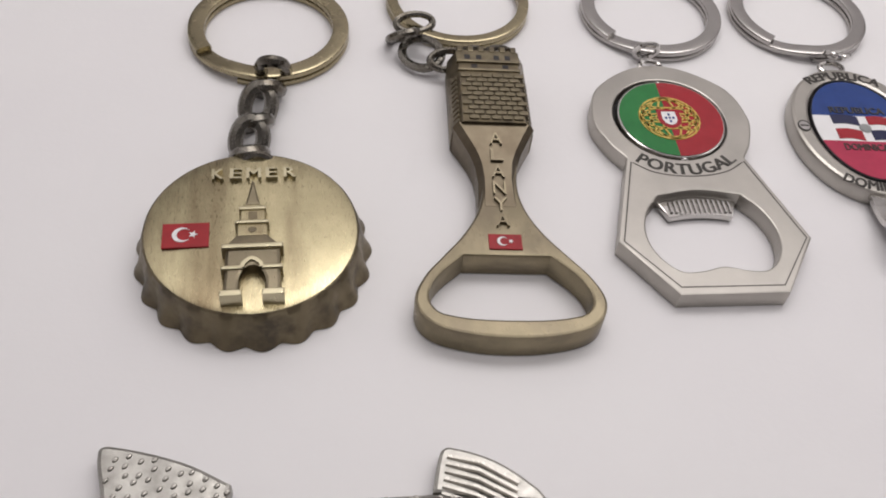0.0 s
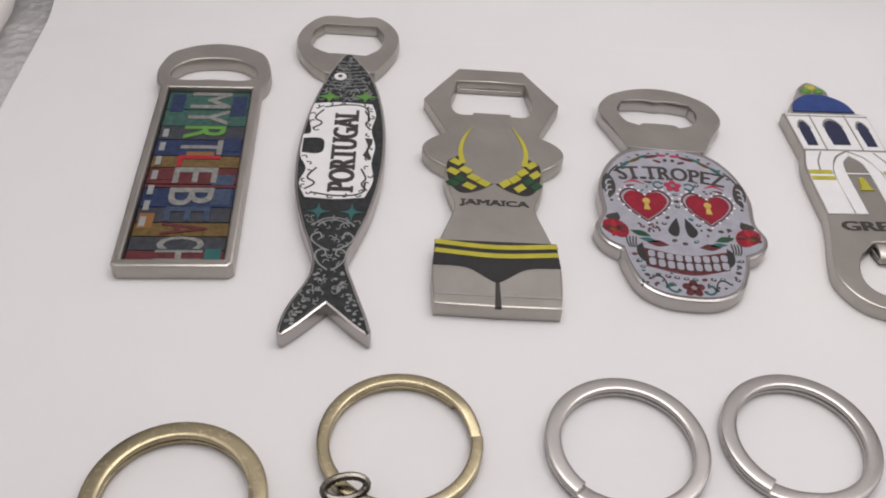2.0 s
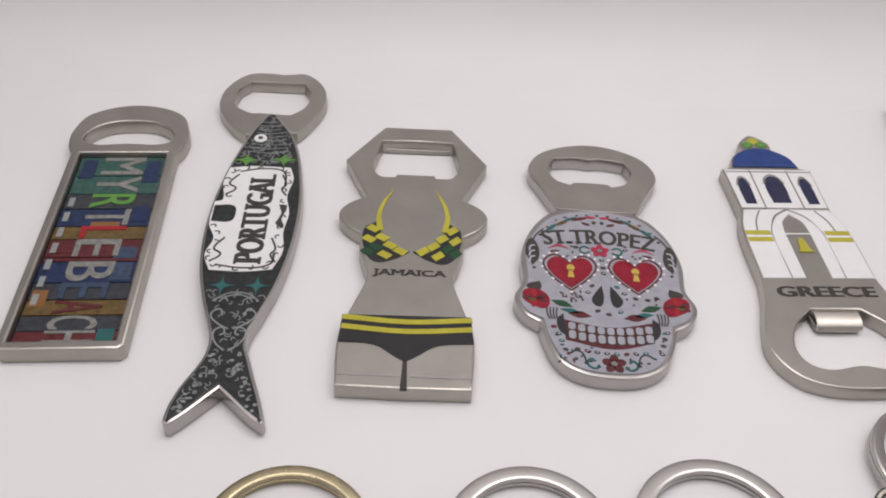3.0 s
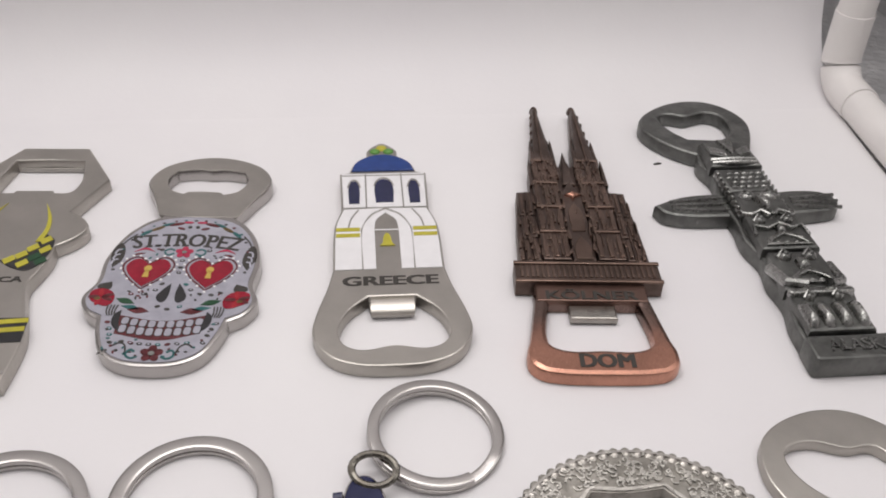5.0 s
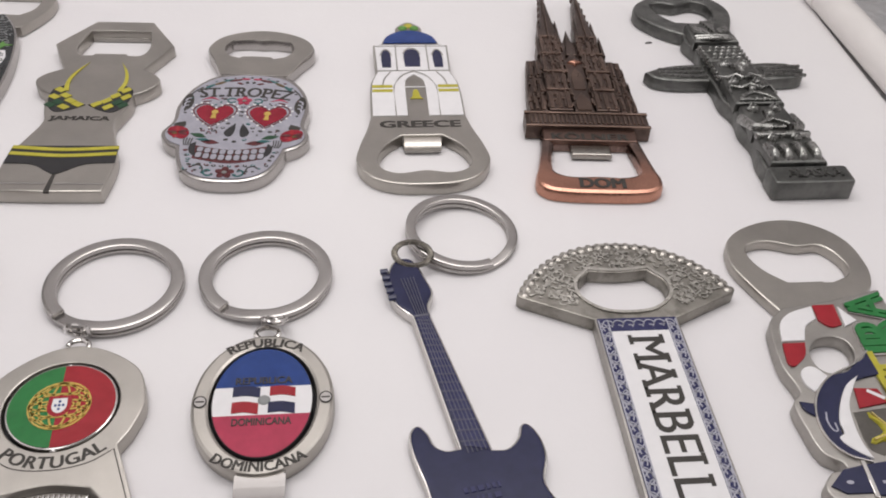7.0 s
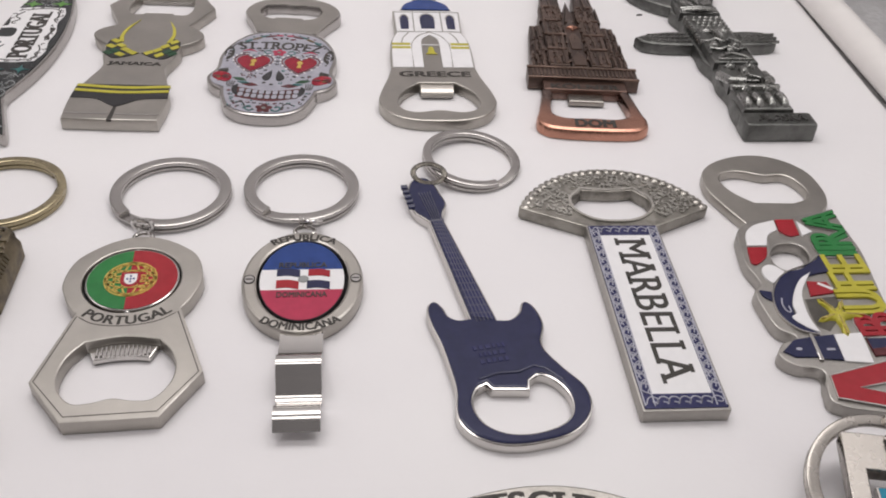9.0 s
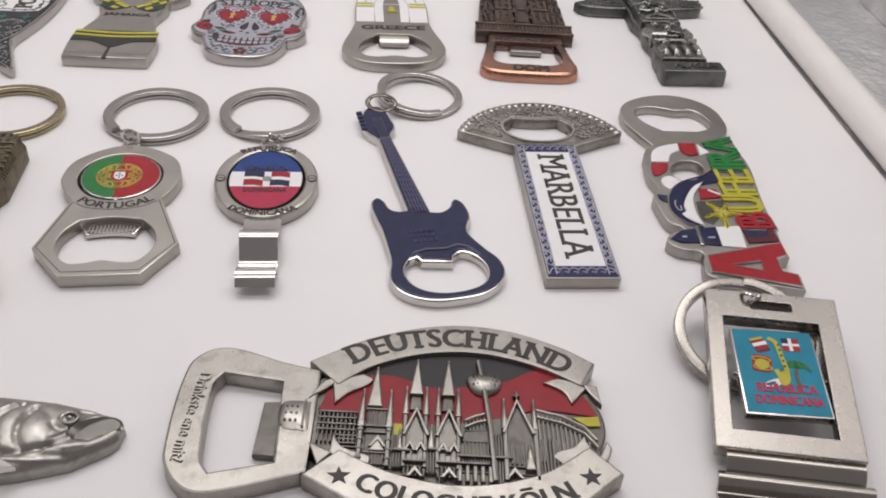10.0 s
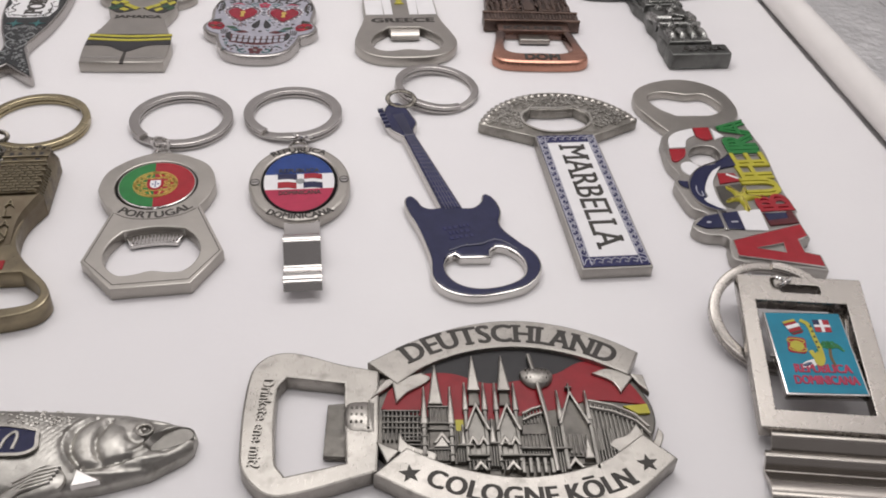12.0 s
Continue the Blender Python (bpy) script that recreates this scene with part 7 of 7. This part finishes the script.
    for i in range(11):
        for q in range(13):
            x, y = -55.4 + 1.75 * i + random.uniform(-0.3, 0.3), 5.6 - 1.55 * q + (0.75 if i % 2 else 0) + random.uniform(-0.25, 0.25)
            if inside(fan, x, y) and not (-51.5 < x < -39.5 and -8.6 < y < -0.2):
                part("scale_spot", shift(dome(ell(0, 0, 0.55, 0.38, 8), 3.5, 0.5, 2), x, y, 0, 60), M_PEWTER, t)
    part("tail_recess", slab([rrect(-51.0, -8.0, -40.0, -0.8, 1.2)], 3.5, 3.7), M_PEWTER_DARK, t)
    # the name plate: raised outlined bars on blue
    edge = [(-22.0, 1.6), (-4.0, 3.6), (12.0, 3.8), (23.0, 3.2), (23.8, 1.4), (24.2, -1.4), (21.0, -3.0), (8.0, -3.4), (-10.0, -4.0), (-23.0, -2.4)]
    plate = part("name_plate", slab([smooth(edge, 5)], 4.6, 6.3, 0.15), M_NAVY, t, "dark blue enamel field with raised bars")
    part("outline", stroke(edge, 0.7, 6.0, 6.55, 5, True), M_PEWTER, plate)
    for i in range(8):
        x, y = -18.6 + 5.2 * i, -0.8 + 0.06 * i
        part("raised_bar", stroke([(x, y - 1.6), (x + 0.3, y + 1.2), (x + 1.8, y + 2.6), (x + 2.4, y - 1.4)], 0.55, 6.2, 6.6, 4), M_PEWTER, plate)
    return t


def skyline_opener():
    """A wide belt-buckle shape: loop, two banners and a city in relief."""
    t = thing("skyline_opener", 156, 52.9, 6.8, "antique silver city skyline opener with black, red and gold enamel", "bottle opener", "bottle openers")
    loop = smooth([(-28.0, 34.6, 1), (-36.0, 36.4), (-46.0, 39.6), (-51.4, 38.6), (-54.6, 33.4), (-54.2, 12.0), (-52.0, 7.0), (-48.0, 3.6), (-43.0, 3.8), (-28.0, 9.0, 1)], 6)
    hole = smooth([(-35.2, 31.0, 1), (-34.2, 11.0, 1), (-45.2, 8.0, 1), (-47.2, 11.2), (-48.6, 29.4), (-47.0, 32.6, 1)], 5)
    part("loop", slab([loop, hole], 0.3, 3.8, 0.5), M_PEWTER, t, "brushed silver opener loop")
    part("lip", slab([[(-38.6, 14.0), (-34.0, 13.8), (-34.8, 27.4), (-38.4, 27.0)]], 0.6, 1.8, 0.2), M_PEWTER_DARK, t)
    part("lettering", shift(lettering("Drinkste ene mit?", 22.0, 2.5, 3.7, 4.15, 0.0), -50.9, 20.8, 0, -92), M_PEWTER, t, "raised script")
    field = smooth([(-30.0, 30.0), (-22.0, 37.0), (0.0, 42.6), (20.0, 38.4), (27.0, 29.0), (27.2, 20.0), (20.0, 11.0), (0, 6.0), (-22.0, 10.0), (-30.0, 18.0)], 6)
    part("base", slab([field], 0.3, 3.0, 0.4), M_PEWTER_DARK, t, "dark recessed ground")
    part("black_field", slab([smooth([(-18.0, 36.6), (-1.0, 41.6), (14.0, 40.0), (19.0, 37.6), (12.0, 34.0), (0.0, 30.6), (-8.0, 30.0), (-18.0, 33.0)], 5)], 2.8, 3.25), M_BLACK, t, "black enamel sky")
    part("red_field", slab([smooth([(-27.6, 24.6, 1), (-25.4, 30.4), (-19.0, 34.0), (-13.0, 34.2), (-6.0, 31.6), (1.1, 32.4), (9.0, 34.4), (14.8, 37.8), (20.0, 36.6), (24.6, 31.0), (26.6, 26.0, 1), (15.1, 27.0), (8.0, 24.6), (-10.0, 21.6)], 5)], 2.8, 3.35, 0.1), M_SKY_RED, t, "red enamel band")
    part("gold_field", slab([smooth([(-12.9, 21.6, 1), (-11.3, 21.6, 1), (-11.2, 15.0, 1), (-12.6, 15.0, 1)], 2)], 2.9, 3.6), M_YELLOW, t)
    part("gold_field", slab([smooth([(21.6, 25.4, 1), (26.6, 26.0, 1), (26.8, 23.6, 1), (24.3, 23.4, 1)], 2)], 2.9, 3.5), M_YELLOW, t)
    banner = lambda pts: slab([smooth(pts, 6)], 0.3, 4.4, 0.4)
    top = part("banner", banner([(-30.6, 36.4, 1), (-20.0, 43.4), (-9.0, 47.8), (1.0, 49.3), (11.0, 48.0), (21.0, 44.0), (27.4, 39.8, 1), (24.0, 33.4, 1), (16.0, 37.8), (8.0, 40.4), (0.0, 41.2), (-9.0, 39.8), (-18.0, 35.8), (-24.4, 30.4, 1)]), M_PEWTER, t, "silver name banner")
    part("lettering", shift(arched(lettering("DEUTSCHLAND", 47.5, 5.3, 4.35, 4.5, 0.036, True), 40.4), -0.4, 4.8), M_INK, top, "black letters")
    low = part("banner", banner([(-28.8, 8.0, 1), (-16.0, 1.4), (1.0, -0.8), (17.0, 1.8), (29.6, 11.6, 1), (23.8, 17.6, 1), (14.0, 10.6), (0.0, 7.4), (-13.0, 9.6), (-22.6, 14.2, 1)]), M_PEWTER, t, "silver name banner")
    part("lettering", shift(arched(lettering("COLOGNE KÖLN", 39.0, 4.9, 4.35, 4.5, 0.045, True), 42.0, True), 0.6, 45.4), M_INK, low, "black letters")
    for x, y in ((-22.0, 8.0), (23.4, 10.4)):
        part("star", slab([star_loop(x, y, 2.1, 5, 0.42, 95)], 4.35, 4.55), M_INK, low)
    for pts in ([(-29.8, 26.6, 1), (-27.0, 31.6), (-24.0, 32.7, 1), (-25.8, 30.2)], [(-24.6, 25.6, 1), (-25.6, 31.6, 1), (-19.6, 33.8, 1), (-17.6, 32.2), (-22.3, 28.4)], [(21.7, 28.6, 1), (25.0, 33.0, 1), (20.0, 35.3), (16.4, 34.0, 1), (20.2, 31.8)], [(27.6, 28.6, 1), (27.2, 33.6, 1), (24.4, 34.0, 1), (25.6, 31.4)], [(-28.4, 15.8, 1), (-26.3, 10.6, 1), (-23.9, 13.6, 1), (-26.0, 14.6)], [(-24.0, 18.6, 1), (-22.6, 15.6), (-20.4, 14.3), (-16.9, 13.0), (-17.3, 10.9, 1), (-22.1, 12.0), (-24.4, 13.6, 1)], [(23.2, 20.6, 1), (20.9, 17.7), (17.0, 15.6), (18.6, 13.4, 1), (24.6, 16.0, 1)], [(24.6, 14.0, 1), (26.6, 14.0, 1), (28.2, 17.6), (27.4, 19.4, 1), (26.0, 16.4)]):
        part("ribbon_fold", slab([smooth(pts, 4)], 2.6, 4.1, 0.3), M_PEWTER, t)

    def spire(x, y0, y1, w, z=4.3):
        part("spire", slab([[(x - w, y0), (x + w, y0), (x + 0.2, y1), (x - 0.2, y1)]], 2.8, z, 0.3), M_PEWTER, t)

    def block(x0, y0, x1, y1, z=3.9, m=M_PEWTER_MID):
        part("wall_relief", slab([rect(x0, y0, x1, y1)], 2.8, z, 0.2), m, t)

    def gable(x, y0, y1, w, z=4.5):
        part("gable", slab([[(x - w - 0.55, y0), (x - w + 0.15, y0), (x, y1 - 1.4), (x + w - 0.15, y0), (x + w + 0.55, y0), (x, y1)]], 2.8, z, 0.2), M_PEWTER, t)

    def colonnade(x0, x1, y0, y1, n, z=4.0, w=0.22):
        for i in range(n):
            x = x0 + (x1 - x0) * i / (n - 1)
            block(x - w, y0, x + w, y1, z)

    # the old church
    part("wall_relief", slab([[(-20.0, 11.0), (26.0, 11.0), (26.0, 22.0), (20.0, 25.0), (8.0, 25.4), (-20.0, 22.0)]], 2.8, 3.3, 0.1), M_PEWTER_DARK, t, "dark recessed wall")
    spire(-16.8, 25.0, 35.6, 1.45, 4.6)
    block(-18.2, 11.4, -13.5, 25.0, 3.7, M_PEWTER_DARK)
    for y in (24.4, 20.2, 18.6, 13.8):
        block(-18.4, y, -13.3, y + 0.45, 4.2)
    colonnade(-17.8, -14.0, 20.7, 24.4, 6)
    colonnade(-17.8, -14.0, 11.4, 13.8, 7)
    part("gable", slab([[(-17.3, 14.3), (-14.3, 14.3), (-15.7, 16.9)]], 2.8, 4.4, 0.2), M_PEWTER, t)
    gable(-15.7, 15.4, 18.4, 1.2, 4.2)
    for x in (-19.1, -13.8):
        spire(x, 20.0, 29.8, 0.75, 4.4)
        block(x - 0.45, 11.0, x + 0.45, 21.0, 4.2)
        for i in range(6):
            block(x - 0.62, 12.4 + 2.2 * i, x + 0.62, 12.9 + 2.2 * i, 4.4)
    # the old bridge
    for y in (23.8, 22.3, 20.8, 19.4):
        block(-27.4, y - 0.32, -19.9, y + 0.1, 4.0)
    colonnade(-27.0, -20.4, 16.4, 23.8, 9, 3.8)
    for i in range(5):
        block(-23.6 + 0.2 * i, 17.8 - 0.9 * i, -19.8, 18.2 - 0.9 * i, 3.9)
    # the cathedral: two towers with steep gables
    for x in (-8.9, -2.7):
        spire(x, 28.4, 38.0, 1.35, 4.9)
        part("lantern", slab([[(x - 1.2, 25.0), (x + 1.2, 25.0), (x + 0.9, 29.4), (x - 0.9, 29.4)]], 2.8, 4.0, 0.2), M_PEWTER_DARK, t)
        for dx in (-1.9, 2.0):
            spire(x + dx, 23.4, 30.8, 0.62, 4.6)
            block(x + dx - 0.4, 11.0, x + dx + 0.4, 24.0, 4.3)
        part("gable_wall", slab([[(x - 2.0, 11.4), (x + 2.0, 11.4), (x + 2.0, 18.4), (x, 24.4), (x - 2.0, 18.4)]], 2.8, 3.8, 0.2), M_PEWTER_MID, t)
        gable(x + 0.2, 18.2, 25.4, 2.1, 4.8)
        for dx in (-1.0, 1.0):
            gable(x + dx + 0.2, 14.6, 17.3, 0.7, 4.6)
            block(x + dx - 0.45, 12.2, x + dx + 0.75, 14.8, 3.9)
        block(x - 2.0, 11.9, x + 2.2, 12.4, 4.8)
        colonnade(x - 1.7, x + 1.9, 9.2, 11.8, 6)
        gable(x + 0.3, 8.8, 11.4, 1.1, 4.5)
    for x0, x1, y in ((-13.0, -9.6, 14.7), (-6.2, -3.0, 15.2), (-0.8, 4.8, 12.3), (-0.8, 5.4, 14.0), (5.6, 9.4, 14.0)):
        block(x0, y - 0.25, x1, y + 0.25, 4.6)
    colonnade(-12.6, -10.6, 11.0, 18.6, 5)
    spire(-5.8, 15.2, 21.4, 0.7, 4.4)
    spire(-11.6, 15.0, 20.0, 0.6, 4.3)
    colonnade(-6.9, -4.7, 10.0, 15.0, 5)
    colonnade(-0.4, 5.0, 12.6, 14.0, 11)
    colonnade(-0.4, 5.2, 8.4, 12.0, 5, 4.2, 0.4)
    colonnade(0.6, 5.0, 14.4, 18.0, 7, 3.7)
    part("nave_roof", slab([[(0.0, 18.0), (5.4, 18.0), (5.2, 21.0), (0.4, 20.4)]], 2.8, 3.6, 0.2), M_PEWTER_DARK, t)
    # the television tower
    part("mast", tube([(6.0, 8.6, 4.2), (5.4, 21.0, 4.4), (4.5, 30.0, 4.4), (3.9, 35.0, 4.2), (3.4, 39.0, 4.0)], 0.5, 8), M_PEWTER, t)
    pod = part("pod", dome(smooth([(3.4, 29.8, 1), (5.4, 29.8, 1), (7.0, 30.8), (8.0, 32.8), (7.7, 34.6), (4.6, 35.4), (1.4, 34.6), (1.1, 32.7), (2.1, 30.8)], 4), 3.6, 1.5, 4), M_PEWTER, t)
    for i in range(18):
        part("pod_window", dome(ell(2.3 + 0.85 * (i % 6) + 0.35 * (i // 6 % 2), 32.0 + 1.0 * (i // 6), 0.2, 0.28, 6), 4.6, 0.5, 2), M_PEWTER_DARK, pod)
    # the transept front and the arched bridge
    part("gable_wall", slab([[(8.2, 12.4), (14.4, 12.4), (13.4, 21.0), (10.7, 27.6), (7.9, 21.0)]], 2.8, 3.8, 0.2), M_PEWTER_DARK, t)
    gable(10.7, 19.8, 28.8, 2.7, 4.8)
    block(10.5, 28.2, 10.9, 30.6, 4.6)
    block(10.0, 29.4, 11.4, 29.8, 4.6)
    for x, h in ((8.1, 28.8), (13.9, 28.8)):
        spire(x, 21.0, h, 0.6, 4.6)
        block(x - 0.4, 9.0, x + 0.5, 21.6, 4.4)
    spire(12.6, 11.6, 17.2, 1.0, 4.4)
    colonnade(9.2, 12.8, 12.8, 17.6, 5, 4.2)
    gable(9.6, 9.4, 12.2, 1.2, 4.4)
    colonnade(6.4, 8.0, 8.6, 20.0, 4, 3.9)
    colonnade(14.6, 18.4, 9.8, 19.4, 7, 3.9)
    for off in (0.0, 1.7):
        part("bridge_arch", tube([(x, y - off, 3.9) for x, y in ((14.4, 26.4), (19.2, 25.2), (23.4, 22.8), (25.6, 19.6))], 0.32, 6), M_PEWTER, t)
        part("bridge_arch", tube([(x, y - off, 3.8) for x, y in ((0.6, 23.0), (2.6, 24.2), (4.8, 25.0))], 0.3, 6), M_PEWTER, t)
    for i in range(12):
        x = 14.8 + 0.85 * i
        part("hanger", slab(rect(x - 0.2, 14.0 + 0.35 * max(0, i - 4), x + 0.2, 26.0 - 0.022 * i * i * 1.9), 2.8, 3.75 - 0.02 * (i % 2), 0.1), M_PEWTER_MID, t)
    for i in range(6):
        part("hanger", slab(rect(0.7 + 0.7 * i, 20.6, 1.0 + 0.7 * i, 23.0 + 0.4 * i), 2.8, 3.7, 0.1), M_PEWTER_MID, t)
    # the coat of arms
    crest = part("crest", dome(smooth([(-35.0, 22.4), (-33.8, 18.8), (-30.2, 18.2, 1), (-28.6, 18.2, 1), (-28.8, 26.0, 1), (-31.0, 26.2, 1), (-34.2, 25.6)], 5), 3.4, 1.3, 4), M_PEWTER, t, "small coat of arms")
    for i in range(9):
        part("crest_bead", dome(ell(-33.4 + 1.0 * (i % 3), 20.4 + 1.7 * (i // 3), 0.35, 0.45, 8), 4.3, 0.6, 2), M_PEWTER_DARK, crest)
    part("crest_bar", slab(rect(-30.2, 18.8, -29.8, 25.6), 4.2, 4.8), M_PEWTER_DARK, crest)
    return t


def frame_opener():
    """A raised plate with a turning picture, over a hook of bent sheet."""
    t = thing("picture_frame_opener", 213.6, 78.6, -1.1, "nickel keychain opener with a swivelling turquoise picture plate", "bottle opener", "bottle openers", 3.6, 6.0, -3.4, k=0.96)
    part("body", slab([rrect(-12.8, -2.0, 15.8, 41.6, 0.4), rect(-9.2, 2.8, 11.2, 33.6), rrect(-3.0, 36.4, 6.0, 39.0, 0.5)], 0.0, 3.2, 0.25), M_FRAME, t, "bright nickel frame")
    pic = part("picture", at(slab([rect(-8.7, -12.3, 8.7, 12.3)], -0.9, 0.9, 0.2), pose(1.5, 19.0, 2.0, -4, 0, 3)), M_CHROME, t, "turquoise enamel picture")
    z = lambda vf: at(vf, pose(1.5, 19.0, 2.0, -4, 0, 3))
    part("field", z(slab([rect(-8.3, -11.9, 8.3, 11.9)], 0.85, 1.0)), M_TEAL, pic)
    part("flag", z(slab([rect(1.8, 6.0, 5.4, 9.8)], 0.98, 1.08)), M_RED, pic)
    part("flag_cross", z(joined(slab(rect(1.8, 7.5, 5.4, 8.2), 1.06, 1.14), slab(rect(3.2, 6.0, 3.9, 9.8), 1.06, 1.145))), M_WHITE, pic)
    part("flag_quarter", z(slab(rect(1.8, 8.2, 3.2, 9.8), 1.06, 1.12)), M_NAVY, pic)
    part("drum", z(slab([moved(rrect(-1.5, -2.2, 1.5, 2.2, 0.6), -3.0, 7.4, 20)], 0.98, 1.12)), M_RED, pic)
    part("drum_band", z(slab([moved(rect(-1.6, -0.5, 1.6, 0.5), -3.0, 7.6, 20)], 1.1, 1.18)), M_WHITE, pic)
    part("drum", z(slab([moved(rrect(-2.0, -2.4, 2.0, 2.4, 0.9), -3.4, 1.8, -8)], 0.98, 1.12)), M_RED, pic)
    part("drum_skin", z(slab(ell(-3.4, 1.6, 1.5, 1.5, 18), 1.1, 1.18)), M_YELLOW, pic)
    part("maraca", z(slab([moved(ell(0, 0, 2.6, 0.9, 18), -1.6, -3.6, 25)], 0.98, 1.12)), M_WHITE, pic)
    part("drum_band", z(slab([moved(rect(-1.5, 1.5, 1.5, 2.1), -3.0, 7.4, 20)], 1.1, 1.18)), M_YELLOW, pic)
    part("drum_band", z(slab([moved(rect(-1.5, -1.9, 1.5, -1.4), -3.0, 7.4, 20)], 1.1, 1.18)), M_INK, pic)
    for y in (-1.2, 1.2):
        part("drum_rim", z(stroke(moved(ell(0, 0, 1.9, 0.7, 14), -3.4, 1.8 + y, -8), 0.25, 1.1, 1.19, 1, True)), M_YELLOW, pic)
    part("maraca_shade", z(slab([moved(ell(0, 0, 1.2, 0.4, 12), -2.4, -3.9, 25)], 1.1, 1.17)), M_SKY, pic)
    part("saxophone_bell", z(slab([moved(ell(0, 0, 1.2, 2.2, 16), 0.6, -2.2, -12)], 0.98, 1.17)), M_YELLOW, pic)
    for y in (7.6, 6.0, 4.4, 2.8, 1.2):
        part("saxophone_key", z(slab(ell(0.9 + 0.04 * (8 - y), y, 0.3, 0.3, 8), 1.14, 1.24)), M_INK, pic)
    part("saxophone", z(stroke([(-1.0, 9.6), (0.4, 8.4), (1.0, 4.0), (1.4, -1.0), (0.4, -2.4), (-0.8, 0.2)], 1.0, 0.98, 1.16)), M_YELLOW, pic)
    for a in range(0, 181, 30):
        part("palm_leaf", z(stroke([(3.6, 1.0), (3.6 + 1.6 * math.cos(radians(a)), 1.4 + 1.8 * math.sin(radians(a))), (3.6 + 3.0 * math.cos(radians(a)), 0.2 + 1.6 * math.sin(radians(a)))], 0.5, 0.98, 1.1)), M_GREEN, pic)
    part("palm_trunk", z(stroke([(3.6, 1.0), (3.2, -1.6), (3.6, -4.6)], 0.6, 0.98, 1.1)), M_TAN, pic)
    for body, y, long in (("REPUBLICA", -5.0, 12.0), ("DOMINICANA", -8.3, 13.4)):
        part("lettering", z(shift(lettering(body, long, 2.4, 0.98, 1.14, 0.05), 0.6, y)), M_PINK, pic, "pink printed letters")
    for x in (-7.4, 10.4):
        part("pivot", tube([(x - 0.6, 18.0, 2.0), (x + 0.6, 18.0, 2.0)], 0.5, 8), M_CHROME, t)
    part("shoulder", bent_strip([(-1.4, 1.6), (-3.0, 1.4), (-4.4, 0.2), (-5.6, -0.6), (-6.8, 0.4)], -10.6, 15.6, 1.0), M_ROLL, t)
    roll = [(-6.4, 0.6), (-7.6, 1.2), (-8.6, 0.2), (-9.6, -1.2), (-11.4, -0.6), (-13.6, 1.0), (-16.4, 1.5), (-18.8, 0.2), (-19.8, -1.6), (-21.0, -0.6), (-22.6, 0.4), (-25.0, 0.0), (-26.0, -1.6)]
    part("hook", bent_strip(roll, -12.4, 16.6, 1.1), M_ROLL, t, "polished rolled sheet hook")
    part("jump_ring", link(-3.0, 40.4, 3.4, 2.2, 1.6, 0.5, 70, 0, 45), M_CHROME, t)
    part("jump_ring", link(-2.2, 39.4, 3.0, 2.2, 1.6, 0.5, 130, 0, 60), M_CHROME, t)
    split_ring(t, -4.0, 32.6, 15.5, 100, M_FRAME, z=-2.5, tip=8, roll=2, wide=2.4, label="steel split ring under the frame")
    return t


plate_opener()
sardine_opener()
swimsuit_opener()
skull_opener()
chapel_opener()
cathedral_opener()
totem_opener()
trout_opener()
skyline_opener()
frame_opener()

# a dark crumb on the sheet between two openers
crumb = thing("crumb", 173.6, 311.0, 20.0, "tiny dark fleck lying on the white sheet", "fleck")
part("fleck", dome(ell(0, 0, 1.3, 0.4, 10), 0.0, 0.5, 3), M_INK, crumb)
